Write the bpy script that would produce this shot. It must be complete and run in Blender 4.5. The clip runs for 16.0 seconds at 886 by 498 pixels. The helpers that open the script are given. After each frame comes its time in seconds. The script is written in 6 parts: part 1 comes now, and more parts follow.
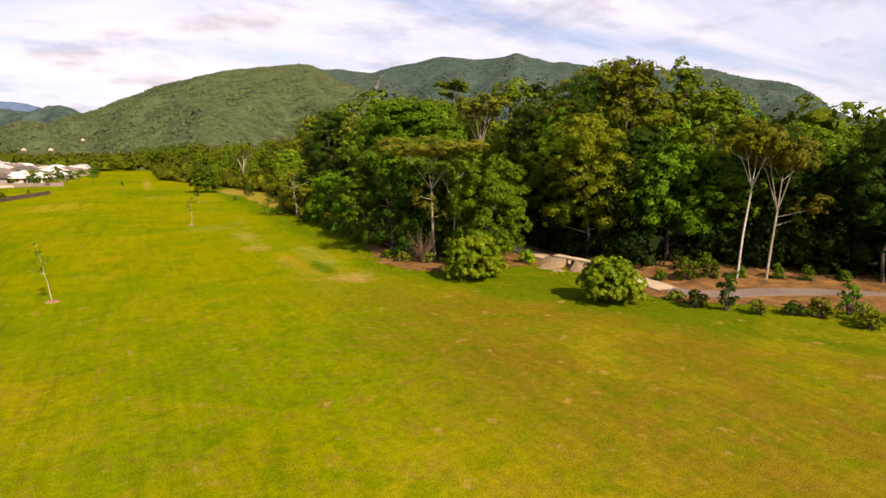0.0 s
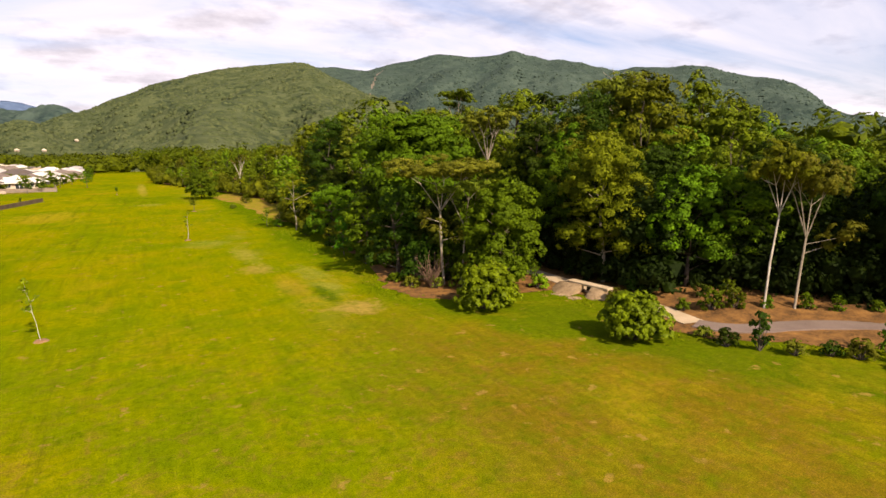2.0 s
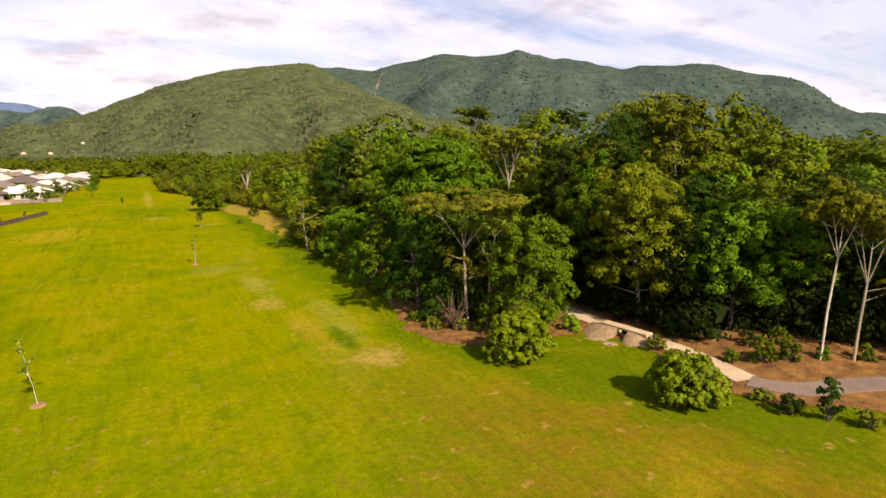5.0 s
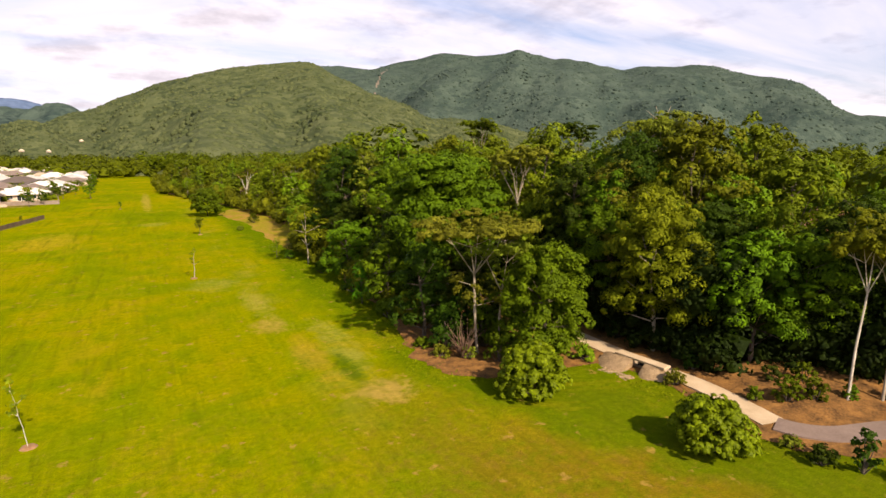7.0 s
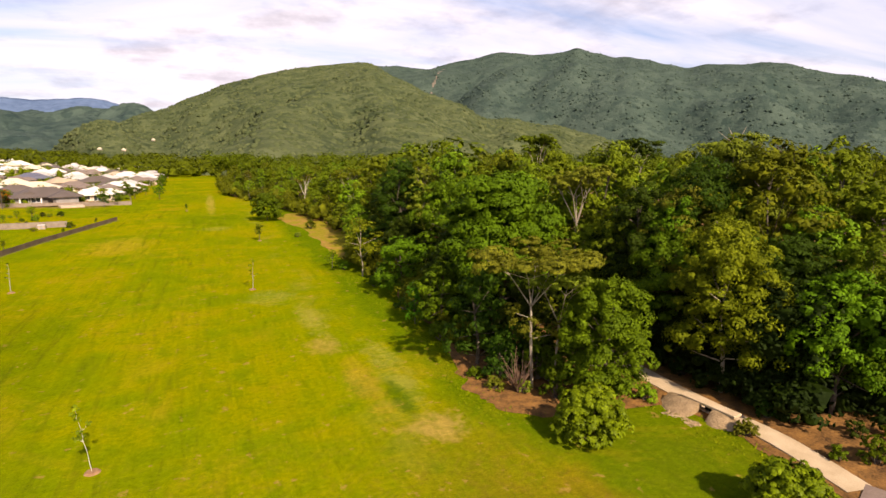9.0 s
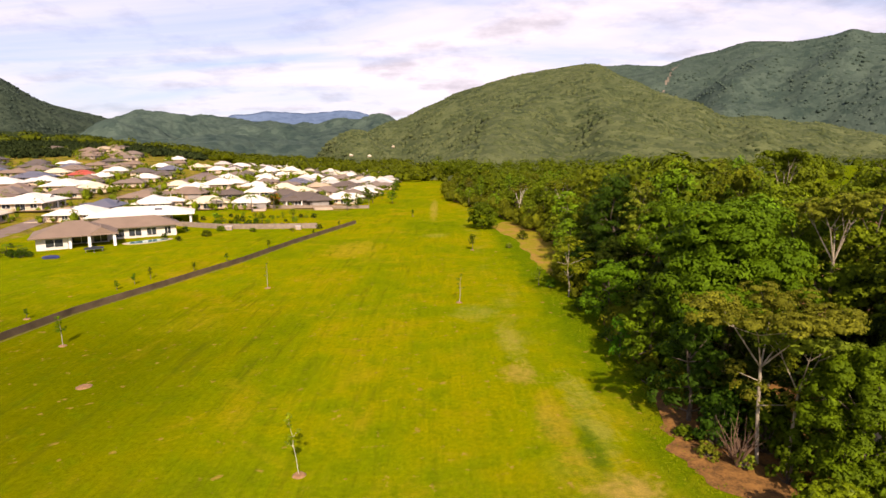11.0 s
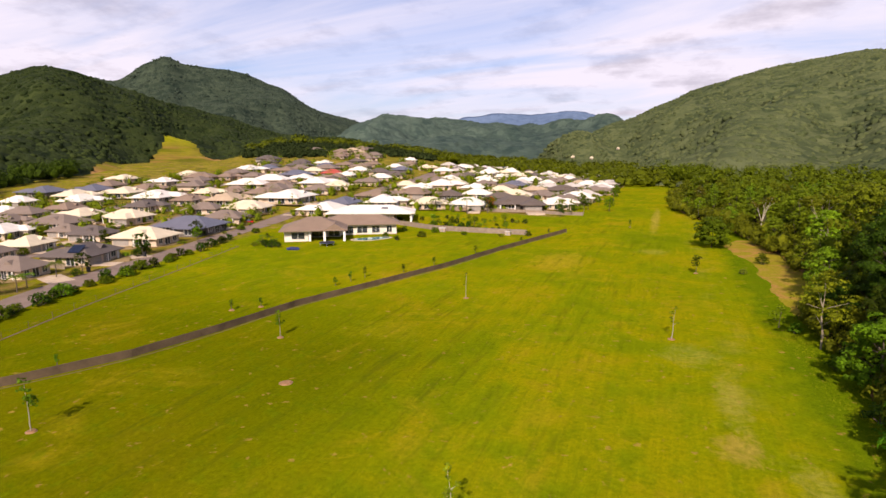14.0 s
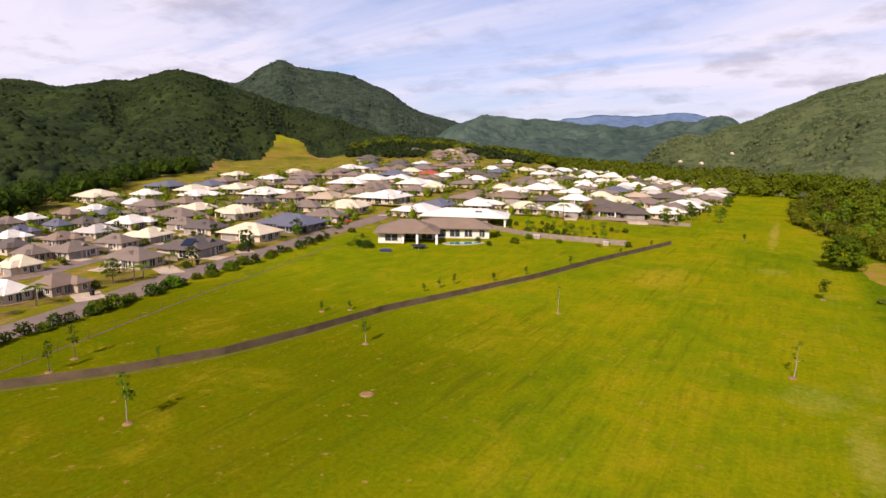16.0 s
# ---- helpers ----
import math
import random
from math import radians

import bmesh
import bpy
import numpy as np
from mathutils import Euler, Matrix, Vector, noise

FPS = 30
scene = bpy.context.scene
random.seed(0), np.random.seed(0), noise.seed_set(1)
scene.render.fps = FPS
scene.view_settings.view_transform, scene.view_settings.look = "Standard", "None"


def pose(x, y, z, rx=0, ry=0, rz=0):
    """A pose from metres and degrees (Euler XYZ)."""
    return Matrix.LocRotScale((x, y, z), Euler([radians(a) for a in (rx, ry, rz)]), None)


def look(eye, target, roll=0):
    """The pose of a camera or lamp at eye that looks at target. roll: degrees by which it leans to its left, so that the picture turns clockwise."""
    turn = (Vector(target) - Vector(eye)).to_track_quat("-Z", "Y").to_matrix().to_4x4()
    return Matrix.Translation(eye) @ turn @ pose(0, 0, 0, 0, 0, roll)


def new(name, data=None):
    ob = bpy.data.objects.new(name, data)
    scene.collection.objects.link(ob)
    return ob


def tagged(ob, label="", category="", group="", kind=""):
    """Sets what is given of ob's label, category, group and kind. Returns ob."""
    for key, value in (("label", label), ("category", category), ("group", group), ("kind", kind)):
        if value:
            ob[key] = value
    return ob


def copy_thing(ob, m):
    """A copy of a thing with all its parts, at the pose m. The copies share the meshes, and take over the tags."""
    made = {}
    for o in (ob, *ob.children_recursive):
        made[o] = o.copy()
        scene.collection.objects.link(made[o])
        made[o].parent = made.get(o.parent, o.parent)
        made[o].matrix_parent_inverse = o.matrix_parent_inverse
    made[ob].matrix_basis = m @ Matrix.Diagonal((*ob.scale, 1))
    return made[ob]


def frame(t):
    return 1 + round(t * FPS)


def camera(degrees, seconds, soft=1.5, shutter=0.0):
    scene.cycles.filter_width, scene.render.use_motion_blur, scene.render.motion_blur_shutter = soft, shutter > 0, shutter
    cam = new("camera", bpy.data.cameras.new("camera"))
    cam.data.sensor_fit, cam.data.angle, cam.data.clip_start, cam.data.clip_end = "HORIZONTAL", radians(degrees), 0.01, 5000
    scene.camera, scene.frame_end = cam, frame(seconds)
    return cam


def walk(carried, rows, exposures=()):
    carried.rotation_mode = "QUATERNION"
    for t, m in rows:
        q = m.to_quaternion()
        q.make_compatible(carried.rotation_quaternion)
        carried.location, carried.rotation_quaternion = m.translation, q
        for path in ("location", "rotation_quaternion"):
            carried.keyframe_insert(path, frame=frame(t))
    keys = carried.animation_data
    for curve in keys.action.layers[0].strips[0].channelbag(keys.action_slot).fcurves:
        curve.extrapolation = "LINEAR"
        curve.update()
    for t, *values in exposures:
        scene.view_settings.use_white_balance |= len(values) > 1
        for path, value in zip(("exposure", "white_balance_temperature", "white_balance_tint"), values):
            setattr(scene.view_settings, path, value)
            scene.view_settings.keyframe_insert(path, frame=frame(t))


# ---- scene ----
# The camera: seconds, place, heading (degrees to the left of +y), pitch, roll.
cam = camera(76.0, 16.0, 1.55)
PATH = [
    (0, (-4.42, -23.23, 10.73), -27.81, -9.56, -0.25),
    (0.5, (-4.40, -22.37, 11.27), -28.08, -9.66, -0.25),
    (1, (-4.32, -21.59, 11.81), -28.20, -9.74, -0.33),
    (1.5, (-4.23, -20.87, 12.35), -28.07, -9.79, -0.42),
    (2, (-4.16, -20.16, 12.86), -28.18, -9.81, -0.42),
    (2.5, (-4.09, -19.43, 13.33), -28.07, -9.81, -0.40),
    (3, (-4.01, -18.68, 13.80), -27.73, -9.81, -0.44),
    (3.5, (-3.93, -17.97, 14.29), -27.61, -9.82, -0.58),
    (4, (-3.86, -17.27, 14.80), -27.60, -9.85, -0.75),
    (6.5, (-3.64, -14.07, 17.29), -27.87, -10.01, -0.46),
    (7, (-3.55, -13.53, 17.76), -27.82, -10.00, -0.24),
    (7.5, (-3.49, -13.03, 18.23), -27.83, -9.99, -0.03),
    (8, (-3.46, -12.62, 18.66), -27.35, -10.02, 0.11),
    (8.2, (-3.42, -12.46, 18.88), -26.97, -10.04, 0.14),
    (10.5, (-1.83, -10.69, 21.91), -5.97, -9.89, -0.36),
    (11, (-1.16, -9.76, 22.02), -0.45, -9.75, -0.56),
    (11.5, (-0.59, -8.79, 22.24), 3.37, -9.67, -0.62),
    (12, (-0.20, -7.93, 22.55), 7.17, -9.61, -0.55),
    (12.5, (-0.02, -6.97, 22.83), 10.26, -9.58, -0.44),
    (13, (0.05, -5.85, 23.05), 14.28, -9.57, -0.33),
    (13.5, (0.10, -4.75, 23.25), 17.65, -9.57, -0.25),
    (14, (0.07, -3.73, 23.45), 21.42, -9.56, -0.13),
    (14.5, (-0.07, -2.76, 23.64), 25.10, -9.55, 0.04),
    (15, (-0.30, -1.90, 23.82), 28.26, -9.55, 0.30),
    (15.5, (-0.60, -1.22, 24.04), 30.08, -9.55, 0.60),
    (16, (-0.96, -0.66, 24.30), 30.98, -9.54, 0.86),
]


def flown(eye, yaw, pitch, roll):
    a, b = radians(yaw), radians(pitch)
    ahead = Vector((-math.sin(a) * math.cos(b), math.cos(a) * math.cos(b), math.sin(b)))
    return look(eye, Vector(eye) + ahead * 2, roll)


walk(cam, [(t, flown(eye, yaw, pitch, roll)) for t, eye, yaw, pitch, roll in PATH],
     [(0, 0.64, 7400, 18), (8, 0.70, 7450, 19), (11, 0.65, 7400, 22), (13.5, 0.47, 7100, 22), (16, 0.37, 6750, 22)])

# Daylight: a sun low behind the start of the flight, and a bright sky with broken cloud.
SUN_ELEVATION, SUN_FROM = 38.0, 172.0      # degrees up; degrees clockwise from +y

world = bpy.data.worlds.new("sky")
scene.world = world
world.use_nodes = True
wt = world.node_tree
wt.nodes.clear()


def wnode(kind, **values):
    n = wt.nodes.new(kind)
    for key, value in values.items():
        n.inputs[key].default_value = value
    return n


w_sky = wt.nodes.new("ShaderNodeTexSky")
w_sky.sky_type, w_sky.sun_disc = "NISHITA", False
w_sky.sun_elevation, w_sky.sun_rotation = radians(SUN_ELEVATION), radians(SUN_FROM)
w_sky.air_density, w_sky.dust_density, w_sky.ozone_density = 1.0, 1.5, 2.0
w_gen = wt.nodes.new("ShaderNodeTexCoord")
w_sep = wt.nodes.new("ShaderNodeSeparateXYZ")
wt.links.new(w_gen.outputs["Generated"], w_sep.inputs[0])
# cloud layer as a plane overhead: x / (z + c), y / (z + c)
w_up = wt.nodes.new("ShaderNodeMath"); w_up.operation = "ADD"; w_up.inputs[1].default_value = 0.16
w_abs = wt.nodes.new("ShaderNodeMath"); w_abs.operation = "ABSOLUTE"
wt.links.new(w_sep.outputs["Z"], w_abs.inputs[0])
wt.links.new(w_abs.outputs[0], w_up.inputs[0])
w_dx = wt.nodes.new("ShaderNodeMath"); w_dx.operation = "DIVIDE"
w_dy = wt.nodes.new("ShaderNodeMath"); w_dy.operation = "DIVIDE"
for n, axis in ((w_dx, "X"), (w_dy, "Y")):
    wt.links.new(w_sep.outputs[axis], n.inputs[0])
    wt.links.new(w_up.outputs[0], n.inputs[1])
w_com = wt.nodes.new("ShaderNodeCombineXYZ")
wt.links.new(w_dx.outputs[0], w_com.inputs[0])
wt.links.new(w_dy.outputs[0], w_com.inputs[1])
w_map = wt.nodes.new("ShaderNodeMapping")
w_map.inputs["Rotation"].default_value = (0, 0, radians(28))
w_map.inputs["Scale"].default_value = (0.32, 0.85, 1)
wt.links.new(w_com.outputs[0], w_map.inputs["Vector"])
w_n1 = wnode("ShaderNodeTexNoise", Scale=1.25, Detail=7.0, Roughness=0.55, Distortion=0.5)
wt.links.new(w_map.outputs[0], w_n1.inputs["Vector"])
w_ramp = wt.nodes.new("ShaderNodeValToRGB")
w_ramp.color_ramp.elements[0].position, w_ramp.color_ramp.elements[1].position = 0.33, 0.60
# broken cloud, closing up towards the horizon
w_thin = wt.nodes.new("ShaderNodeMath"); w_thin.operation = "MULTIPLY_ADD"
w_thin.inputs[1].default_value, w_thin.inputs[2].default_value = -0.24, 0.05
wt.links.new(w_abs.outputs[0], w_thin.inputs[0])
w_cover = wt.nodes.new("ShaderNodeMath"); w_cover.operation = "ADD"
wt.links.new(w_n1.outputs["Fac"], w_cover.inputs[0])
wt.links.new(w_thin.outputs[0], w_cover.inputs[1])
wt.links.new(w_cover.outputs[0], w_ramp.inputs[0])
# grey undersides of the thicker puffs
w_n2 = wnode("ShaderNodeTexNoise", Scale=2.1, Detail=6.0, Roughness=0.6)
wt.links.new(w_com.outputs[0], w_n2.inputs["Vector"])
w_r2 = wt.nodes.new("ShaderNodeValToRGB")
w_r2.color_ramp.elements[0].position, w_r2.color_ramp.elements[1].position = 0.50, 0.66
w_r2.color_ramp.elements[0].color = (0.93, 0.95, 1.10, 1)
w_r2.color_ramp.elements[1].color = (0.66, 0.67, 0.80, 1)
wt.links.new(w_n2.outputs["Fac"], w_r2.inputs[0])
w_gain = wt.nodes.new("ShaderNodeMixRGB"); w_gain.blend_type = "MULTIPLY"; w_gain.inputs[0].default_value = 1.0
w_gain.inputs[2].default_value = (0.115, 0.13, 0.165, 1)
wt.links.new(w_sky.outputs[0], w_gain.inputs[1])
w_mix = wt.nodes.new("ShaderNodeMixRGB")
wt.links.new(w_ramp.outputs[0], w_mix.inputs[0])
wt.links.new(w_gain.outputs[0], w_mix.inputs[1])
wt.links.new(w_r2.outputs[0], w_mix.inputs[2])
w_bg = wnode("ShaderNodeBackground", Strength=0.70)
wt.links.new(w_mix.outputs[0], w_bg.inputs[0])
w_out = wt.nodes.new("ShaderNodeOutputWorld")
wt.links.new(w_bg.outputs[0], w_out.inputs[0])

sun = new("sun", bpy.data.lights.new("sun", "SUN"))
sun.data.energy, sun.data.angle, sun.data.color = 5.0, radians(0.6), (1.0, 0.92, 0.78)
_a, _e = radians(SUN_FROM), radians(SUN_ELEVATION)
sun.matrix_world = look((math.sin(_a) * math.cos(_e) * 100, math.cos(_a) * math.cos(_e) * 100, math.sin(_e) * 100), (0, 0, 0))


# ---- materials ----
def shader(name, rough=0.8, spec=0.3):
    m = bpy.data.materials.new(name)
    m.use_nodes = True
    t = m.node_tree
    b = t.nodes["Principled BSDF"]
    b.inputs["Roughness"].default_value = rough
    b.inputs["Specular IOR Level"].default_value = spec
    return m, t, b


def noise_of(t, scale, detail=3.0, rough=0.55, vector=None, distortion=0.0):
    n = t.nodes.new("ShaderNodeTexNoise")
    n.inputs["Scale"].default_value, n.inputs["Detail"].default_value = scale, detail
    n.inputs["Roughness"].default_value, n.inputs["Distortion"].default_value = rough, distortion
    if vector is not None:
        t.links.new(vector, n.inputs["Vector"])
    return n.outputs["Fac"]


def place_of(t):
    """World place, in metres."""
    return t.nodes.new("ShaderNodeNewGeometry").outputs["Position"]


def ramp_of(t, fac, stops):
    n = t.nodes.new("ShaderNodeValToRGB")
    e = n.color_ramp.elements
    while len(e) < len(stops):
        e.new(0.5)
    for k, (pos, col) in enumerate(stops):
        e[k].position, e[k].color = pos, (*col, 1) if len(col) == 3 else col
    t.links.new(fac, n.inputs[0])
    return n.outputs["Color"]


def mix_of(t, fac, a, b, blend="MIX"):
    n = t.nodes.new("ShaderNodeMixRGB")
    n.blend_type = blend
    for k, v in enumerate((fac, a, b)):
        if isinstance(v, (int, float)):
            n.inputs[k].default_value = v
        elif isinstance(v, tuple):
            n.inputs[k].default_value = (*v, 1)
        else:
            t.links.new(v, n.inputs[k])
    return n.outputs[0]


def math_of(t, op, a, b=0.0, clamp=False):
    n = t.nodes.new("ShaderNodeMath")
    n.operation, n.use_clamp = op, clamp
    for k, v in enumerate((a, b)):
        if isinstance(v, (int, float)):
            n.inputs[k].default_value = v
        else:
            t.links.new(v, n.inputs[k])
    return n.outputs[0]


def bump_of(t, b, height, strength=0.4, distance=0.05):
    n = t.nodes.new("ShaderNodeBump")
    n.inputs["Strength"].default_value, n.inputs["Distance"].default_value = strength, distance
    t.links.new(height, n.inputs["Height"])
    t.links.new(n.outputs[0], b.inputs["Normal"])


def rough_stuff(name, dark, light, scale=4.0, fine=40.0, rough=0.85, bump=0.4, dist=0.02, spec=0.25):
    """Two scales of variation between two colours, with fine relief."""
    m, t, b = shader(name, rough, spec)
    p = place_of(t)
    n1, n2 = noise_of(t, scale, 4, vector=p), noise_of(t, fine, 3, vector=p)
    f = math_of(t, "ADD", math_of(t, "MULTIPLY", n1, 0.6), math_of(t, "MULTIPLY", n2, 0.4))
    t.links.new(ramp_of(t, f, [(0.32, dark), (0.68, light)]), b.inputs["Base Color"])
    bump_of(t, b, n2, bump, dist)
    return m


def leaf_stuff(name, dark, light, gloss=0.65, spread=0.065):
    """Leaves: colour by blade, by tuft and by tree, a little light through the blade."""
    m, t, b = shader(name, gloss, 0.06)
    isl = t.nodes.new("ShaderNodeNewGeometry").outputs["Random Per Island"]
    obj = t.nodes.new("ShaderNodeObjectInfo").outputs["Random"]
    co = t.nodes.new("ShaderNodeTexCoord").outputs["Object"]
    tuft = noise_of(t, 0.55, 3, 0.6, co)
    tone = math_of(t, "ADD", math_of(t, "MULTIPLY", isl, 0.45), math_of(t, "MULTIPLY", math_of(t, "SUBTRACT", tuft, 0.30), 1.35), True)
    mean = tuple(0.60 * p + 0.40 * q for p, q in zip(dark, light))
    col = ramp_of(t, tone, [(0.0, tuple(0.5 * (p + q) for p, q in zip(dark, mean))), (0.55, mean), (1.0, tuple(0.25 * p + 0.75 * q for p, q in zip(mean, light)))])
    hsv = t.nodes.new("ShaderNodeHueSaturation")
    t.links.new(col, hsv.inputs["Color"])
    t.links.new(math_of(t, "ADD", math_of(t, "MULTIPLY", obj, spread), 0.5 - spread / 2), hsv.inputs["Hue"])
    t.links.new(math_of(t, "ADD", math_of(t, "MULTIPLY", obj, 0.64), 0.68), hsv.inputs["Value"])
    t.links.new(hsv.outputs[0], b.inputs["Base Color"])
    tr = t.nodes.new("ShaderNodeBsdfTranslucent")
    t.links.new(hsv.outputs[0], tr.inputs["Color"])
    mx = t.nodes.new("ShaderNodeMixShader")
    mx.inputs[0].default_value = 0.16
    t.links.new(b.outputs[0], mx.inputs[1])
    t.links.new(tr.outputs[0], mx.inputs[2])
    t.links.new(mx.outputs[0], t.nodes["Material Output"].inputs["Surface"])
    return m


def grass_field(name):
    """Mown paddock grass: lush, yellowing and dry patches, mower lines along y."""
    m, t, b = shader(name, 1.0, 0.0)
    p = place_of(t)
    big, mid = noise_of(t, 0.035, 4, 0.6, p, 0.6), noise_of(t, 0.22, 5, 0.65, p)
    fine, blades = noise_of(t, 2.2, 4, 0.7, p), noise_of(t, 14.0, 3, 0.7, p)
    col = ramp_of(t, math_of(t, "ADD", math_of(t, "MULTIPLY", big, 0.65), math_of(t, "MULTIPLY", mid, 0.35)),
                  [(0.33, (0.100, 0.140, 0.003)), (0.46, (0.150, 0.178, 0.003)), (0.56, (0.205, 0.195, 0.003)), (0.68, (0.27, 0.190, 0.010))])
    # drier, browner stretch at the near end of the paddock
    sep = t.nodes.new("ShaderNodeSeparateXYZ")
    t.links.new(p, sep.inputs[0])
    near = math_of(t, "MULTIPLY", math_of(t, "SUBTRACT", 30.0, sep.outputs["Y"]), 0.045, True)
    right = math_of(t, "MULTIPLY", math_of(t, "SUBTRACT", sep.outputs["X"], 3.0), 0.11, True)
    dry = math_of(t, "MULTIPLY", math_of(t, "MULTIPLY", near, right), ramp_of(t, noise_of(t, 0.14, 5, 0.65, p), [(0.30, (0.25, 0.25, 0.25)), (0.55, (1, 1, 1))]))
    col = mix_of(t, math_of(t, "MULTIPLY", dry, 0.85), col, (0.176, 0.113, 0.009))
    thatch = ramp_of(t, noise_of(t, 0.9, 5, 0.75, p, 0.8), [(0.50, (0, 0, 0)), (0.64, (1, 1, 1))])
    col = mix_of(t, math_of(t, "MULTIPLY", math_of(t, "MULTIPLY", near, thatch), 0.42), col, (0.215, 0.112, 0.024))
    clover = ramp_of(t, noise_of(t, 0.6, 5, 0.7, p, 0.6), [(0.36, (1, 1, 1)), (0.48, (0, 0, 0))])
    col = mix_of(t, math_of(t, "MULTIPLY", math_of(t, "MULTIPLY", near, clover), 0.5), col, (0.095, 0.130, 0.003))
    # lush strip that follows the wood and the path
    line = math_of(t, "ADD", math_of(t, "MULTIPLY", math_of(t, "MAXIMUM", math_of(t, "SUBTRACT", 24.0, sep.outputs["Y"]), 0.0), 0.45), 12.5)
    line = math_of(t, "ADD", line, math_of(t, "MULTIPLY", math_of(t, "SUBTRACT", noise_of(t, 0.2, 3, 0.6, p), 0.5), 7.0))
    lush = math_of(t, "MULTIPLY", math_of(t, "SUBTRACT", sep.outputs["X"], line), 0.4, True)
    col = mix_of(t, math_of(t, "MULTIPLY", lush, 0.75), col, (0.074, 0.122, 0.003))
    # darker ground towards the dark fence
    deep = math_of(t, "MULTIPLY", math_of(t, "MULTIPLY", math_of(t, "SUBTRACT", -14.0, sep.outputs["X"]), 0.05, True), math_of(t, "MULTIPLY", math_of(t, "SUBTRACT", 85.0, sep.outputs["Y"]), 0.03, True))
    col = mix_of(t, math_of(t, "MULTIPLY", deep, 0.75), col, (0.088, 0.094, 0.001))
    # trodden yards, beds and paving through the suburb
    rim = math_of(t, "ADD", math_of(t, "MULTIPLY", math_of(t, "SUBTRACT", 60.0, sep.outputs["Y"]), 0.22), -96.0)
    west = math_of(t, "MULTIPLY", math_of(t, "SUBTRACT", math_of(t, "MAXIMUM", rim, -118.0), sep.outputs["X"]), 0.3, True)
    north = math_of(t, "MULTIPLY", math_of(t, "MULTIPLY", math_of(t, "SUBTRACT", sep.outputs["Y"], 205.0), 0.2, True), math_of(t, "MULTIPLY", math_of(t, "SUBTRACT", -34.0, sep.outputs["X"]), 0.2, True))
    lots = math_of(t, "MAXIMUM", west, north)
    yard = ramp_of(t, noise_of(t, 0.11, 3, 0.6, p, 0.4), [(0.38, (0.10, 0.075, 0.025)), (0.46, (0.22, 0.135, 0.055)), (0.52, (0.165, 0.155, 0.010)), (0.56, (0.19, 0.16, 0.012)), (0.64, (0.31, 0.185, 0.08))])
    col = mix_of(t, math_of(t, "MULTIPLY", lots, 0.8), col, yard)
    # single worn, pale and dark green patches, ragged at the rim
    rag = math_of(t, "MULTIPLY", math_of(t, "SUBTRACT", noise_of(t, 0.42, 6, 0.75, p, 0.9), 0.5), 4.6)
    for cx, cy, rx, ry, tone, most in ((11.2, 24.0, 2.6, 2.6, (0.36, 0.235, 0.06), 0.75), (8.4, 33.0, 1.7, 7.5, (0.33, 0.215, 0.02), 0.6), (11.4, 36.0, 1.8, 9.0, (0.27, 0.25, 0.05), 0.5),
                                       (10.2, 29.5, 1.1, 4.2, (0.055, 0.10, 0.003), 0.8), (6.8, 44.0, 2.2, 3.0, (0.36, 0.24, 0.05), 0.6), (7.2, 54.0, 1.8, 8.0, (0.28, 0.25, 0.045), 0.5),
                                       (4.0, 66.0, 3.6, 4.5, (0.25, 0.25, 0.05), 0.4), (-21.0, 120.0, 6.5, 13.0, (0.34, 0.24, 0.02), 0.5), (-2.8, 214.0, 1.7, 44.0, (0.36, 0.26, 0.05), 0.6),
                                       (-2.0, 140.0, 4.0, 4.5, (0.27, 0.25, 0.04), 0.45), (-34.0, 62.0, 7.0, 5.0, (0.23, 0.20, 0.006), 0.5)):
        qx = math_of(t, "MULTIPLY", math_of(t, "SUBTRACT", sep.outputs["X"], cx), 1 / rx)
        qy = math_of(t, "MULTIPLY", math_of(t, "SUBTRACT", sep.outputs["Y"], cy), 1 / ry)
        r2 = math_of(t, "ADD", math_of(t, "MULTIPLY", qx, qx), math_of(t, "MULTIPLY", qy, qy))
        inside = math_of(t, "SUBTRACT", math_of(t, "SUBTRACT", 1.0, r2), rag, True)
        col = mix_of(t, math_of(t, "MULTIPLY", inside, most), col, tone)
    # bleached and tawny patches at three sizes
    tawny = ramp_of(t, noise_of(t, 0.09, 5, 0.7, p, 0.8), [(0.54, (0, 0, 0)), (0.68, (1, 1, 1))])
    col = mix_of(t, math_of(t, "MULTIPLY", tawny, 0.36), col, (0.33, 0.23, 0.012))
    tuft = ramp_of(t, noise_of(t, 0.45, 4, 0.7, p), [(0.36, (1, 1, 1)), (0.47, (0, 0, 0))])
    col = mix_of(t, math_of(t, "MULTIPLY", tuft, 0.45), col, (0.095, 0.135, 0.003))
    # pale broken band that follows the wood's edge
    wob = math_of(t, "MULTIPLY", math_of(t, "SUBTRACT", noise_of(t, 0.05, 2, 0.5, p), 0.5), 9.0)
    off = math_of(t, "ABSOLUTE", math_of(t, "ADD", math_of(t, "SUBTRACT", sep.outputs["X"], 8.6), wob))
    band = math_of(t, "MULTIPLY", math_of(t, "SUBTRACT", 1.0, math_of(t, "MULTIPLY", off, 0.4), True), math_of(t, "MULTIPLY", math_of(t, "SUBTRACT", sep.outputs["Y"], 17.0), 0.12, True))
    patchy = ramp_of(t, noise_of(t, 0.16, 4, 0.6, p), [(0.46, (0, 0, 0)), (0.62, (1, 1, 1))])
    col = mix_of(t, math_of(t, "MULTIPLY", math_of(t, "MULTIPLY", band, patchy), 0.3), col, (0.30, 0.24, 0.05))
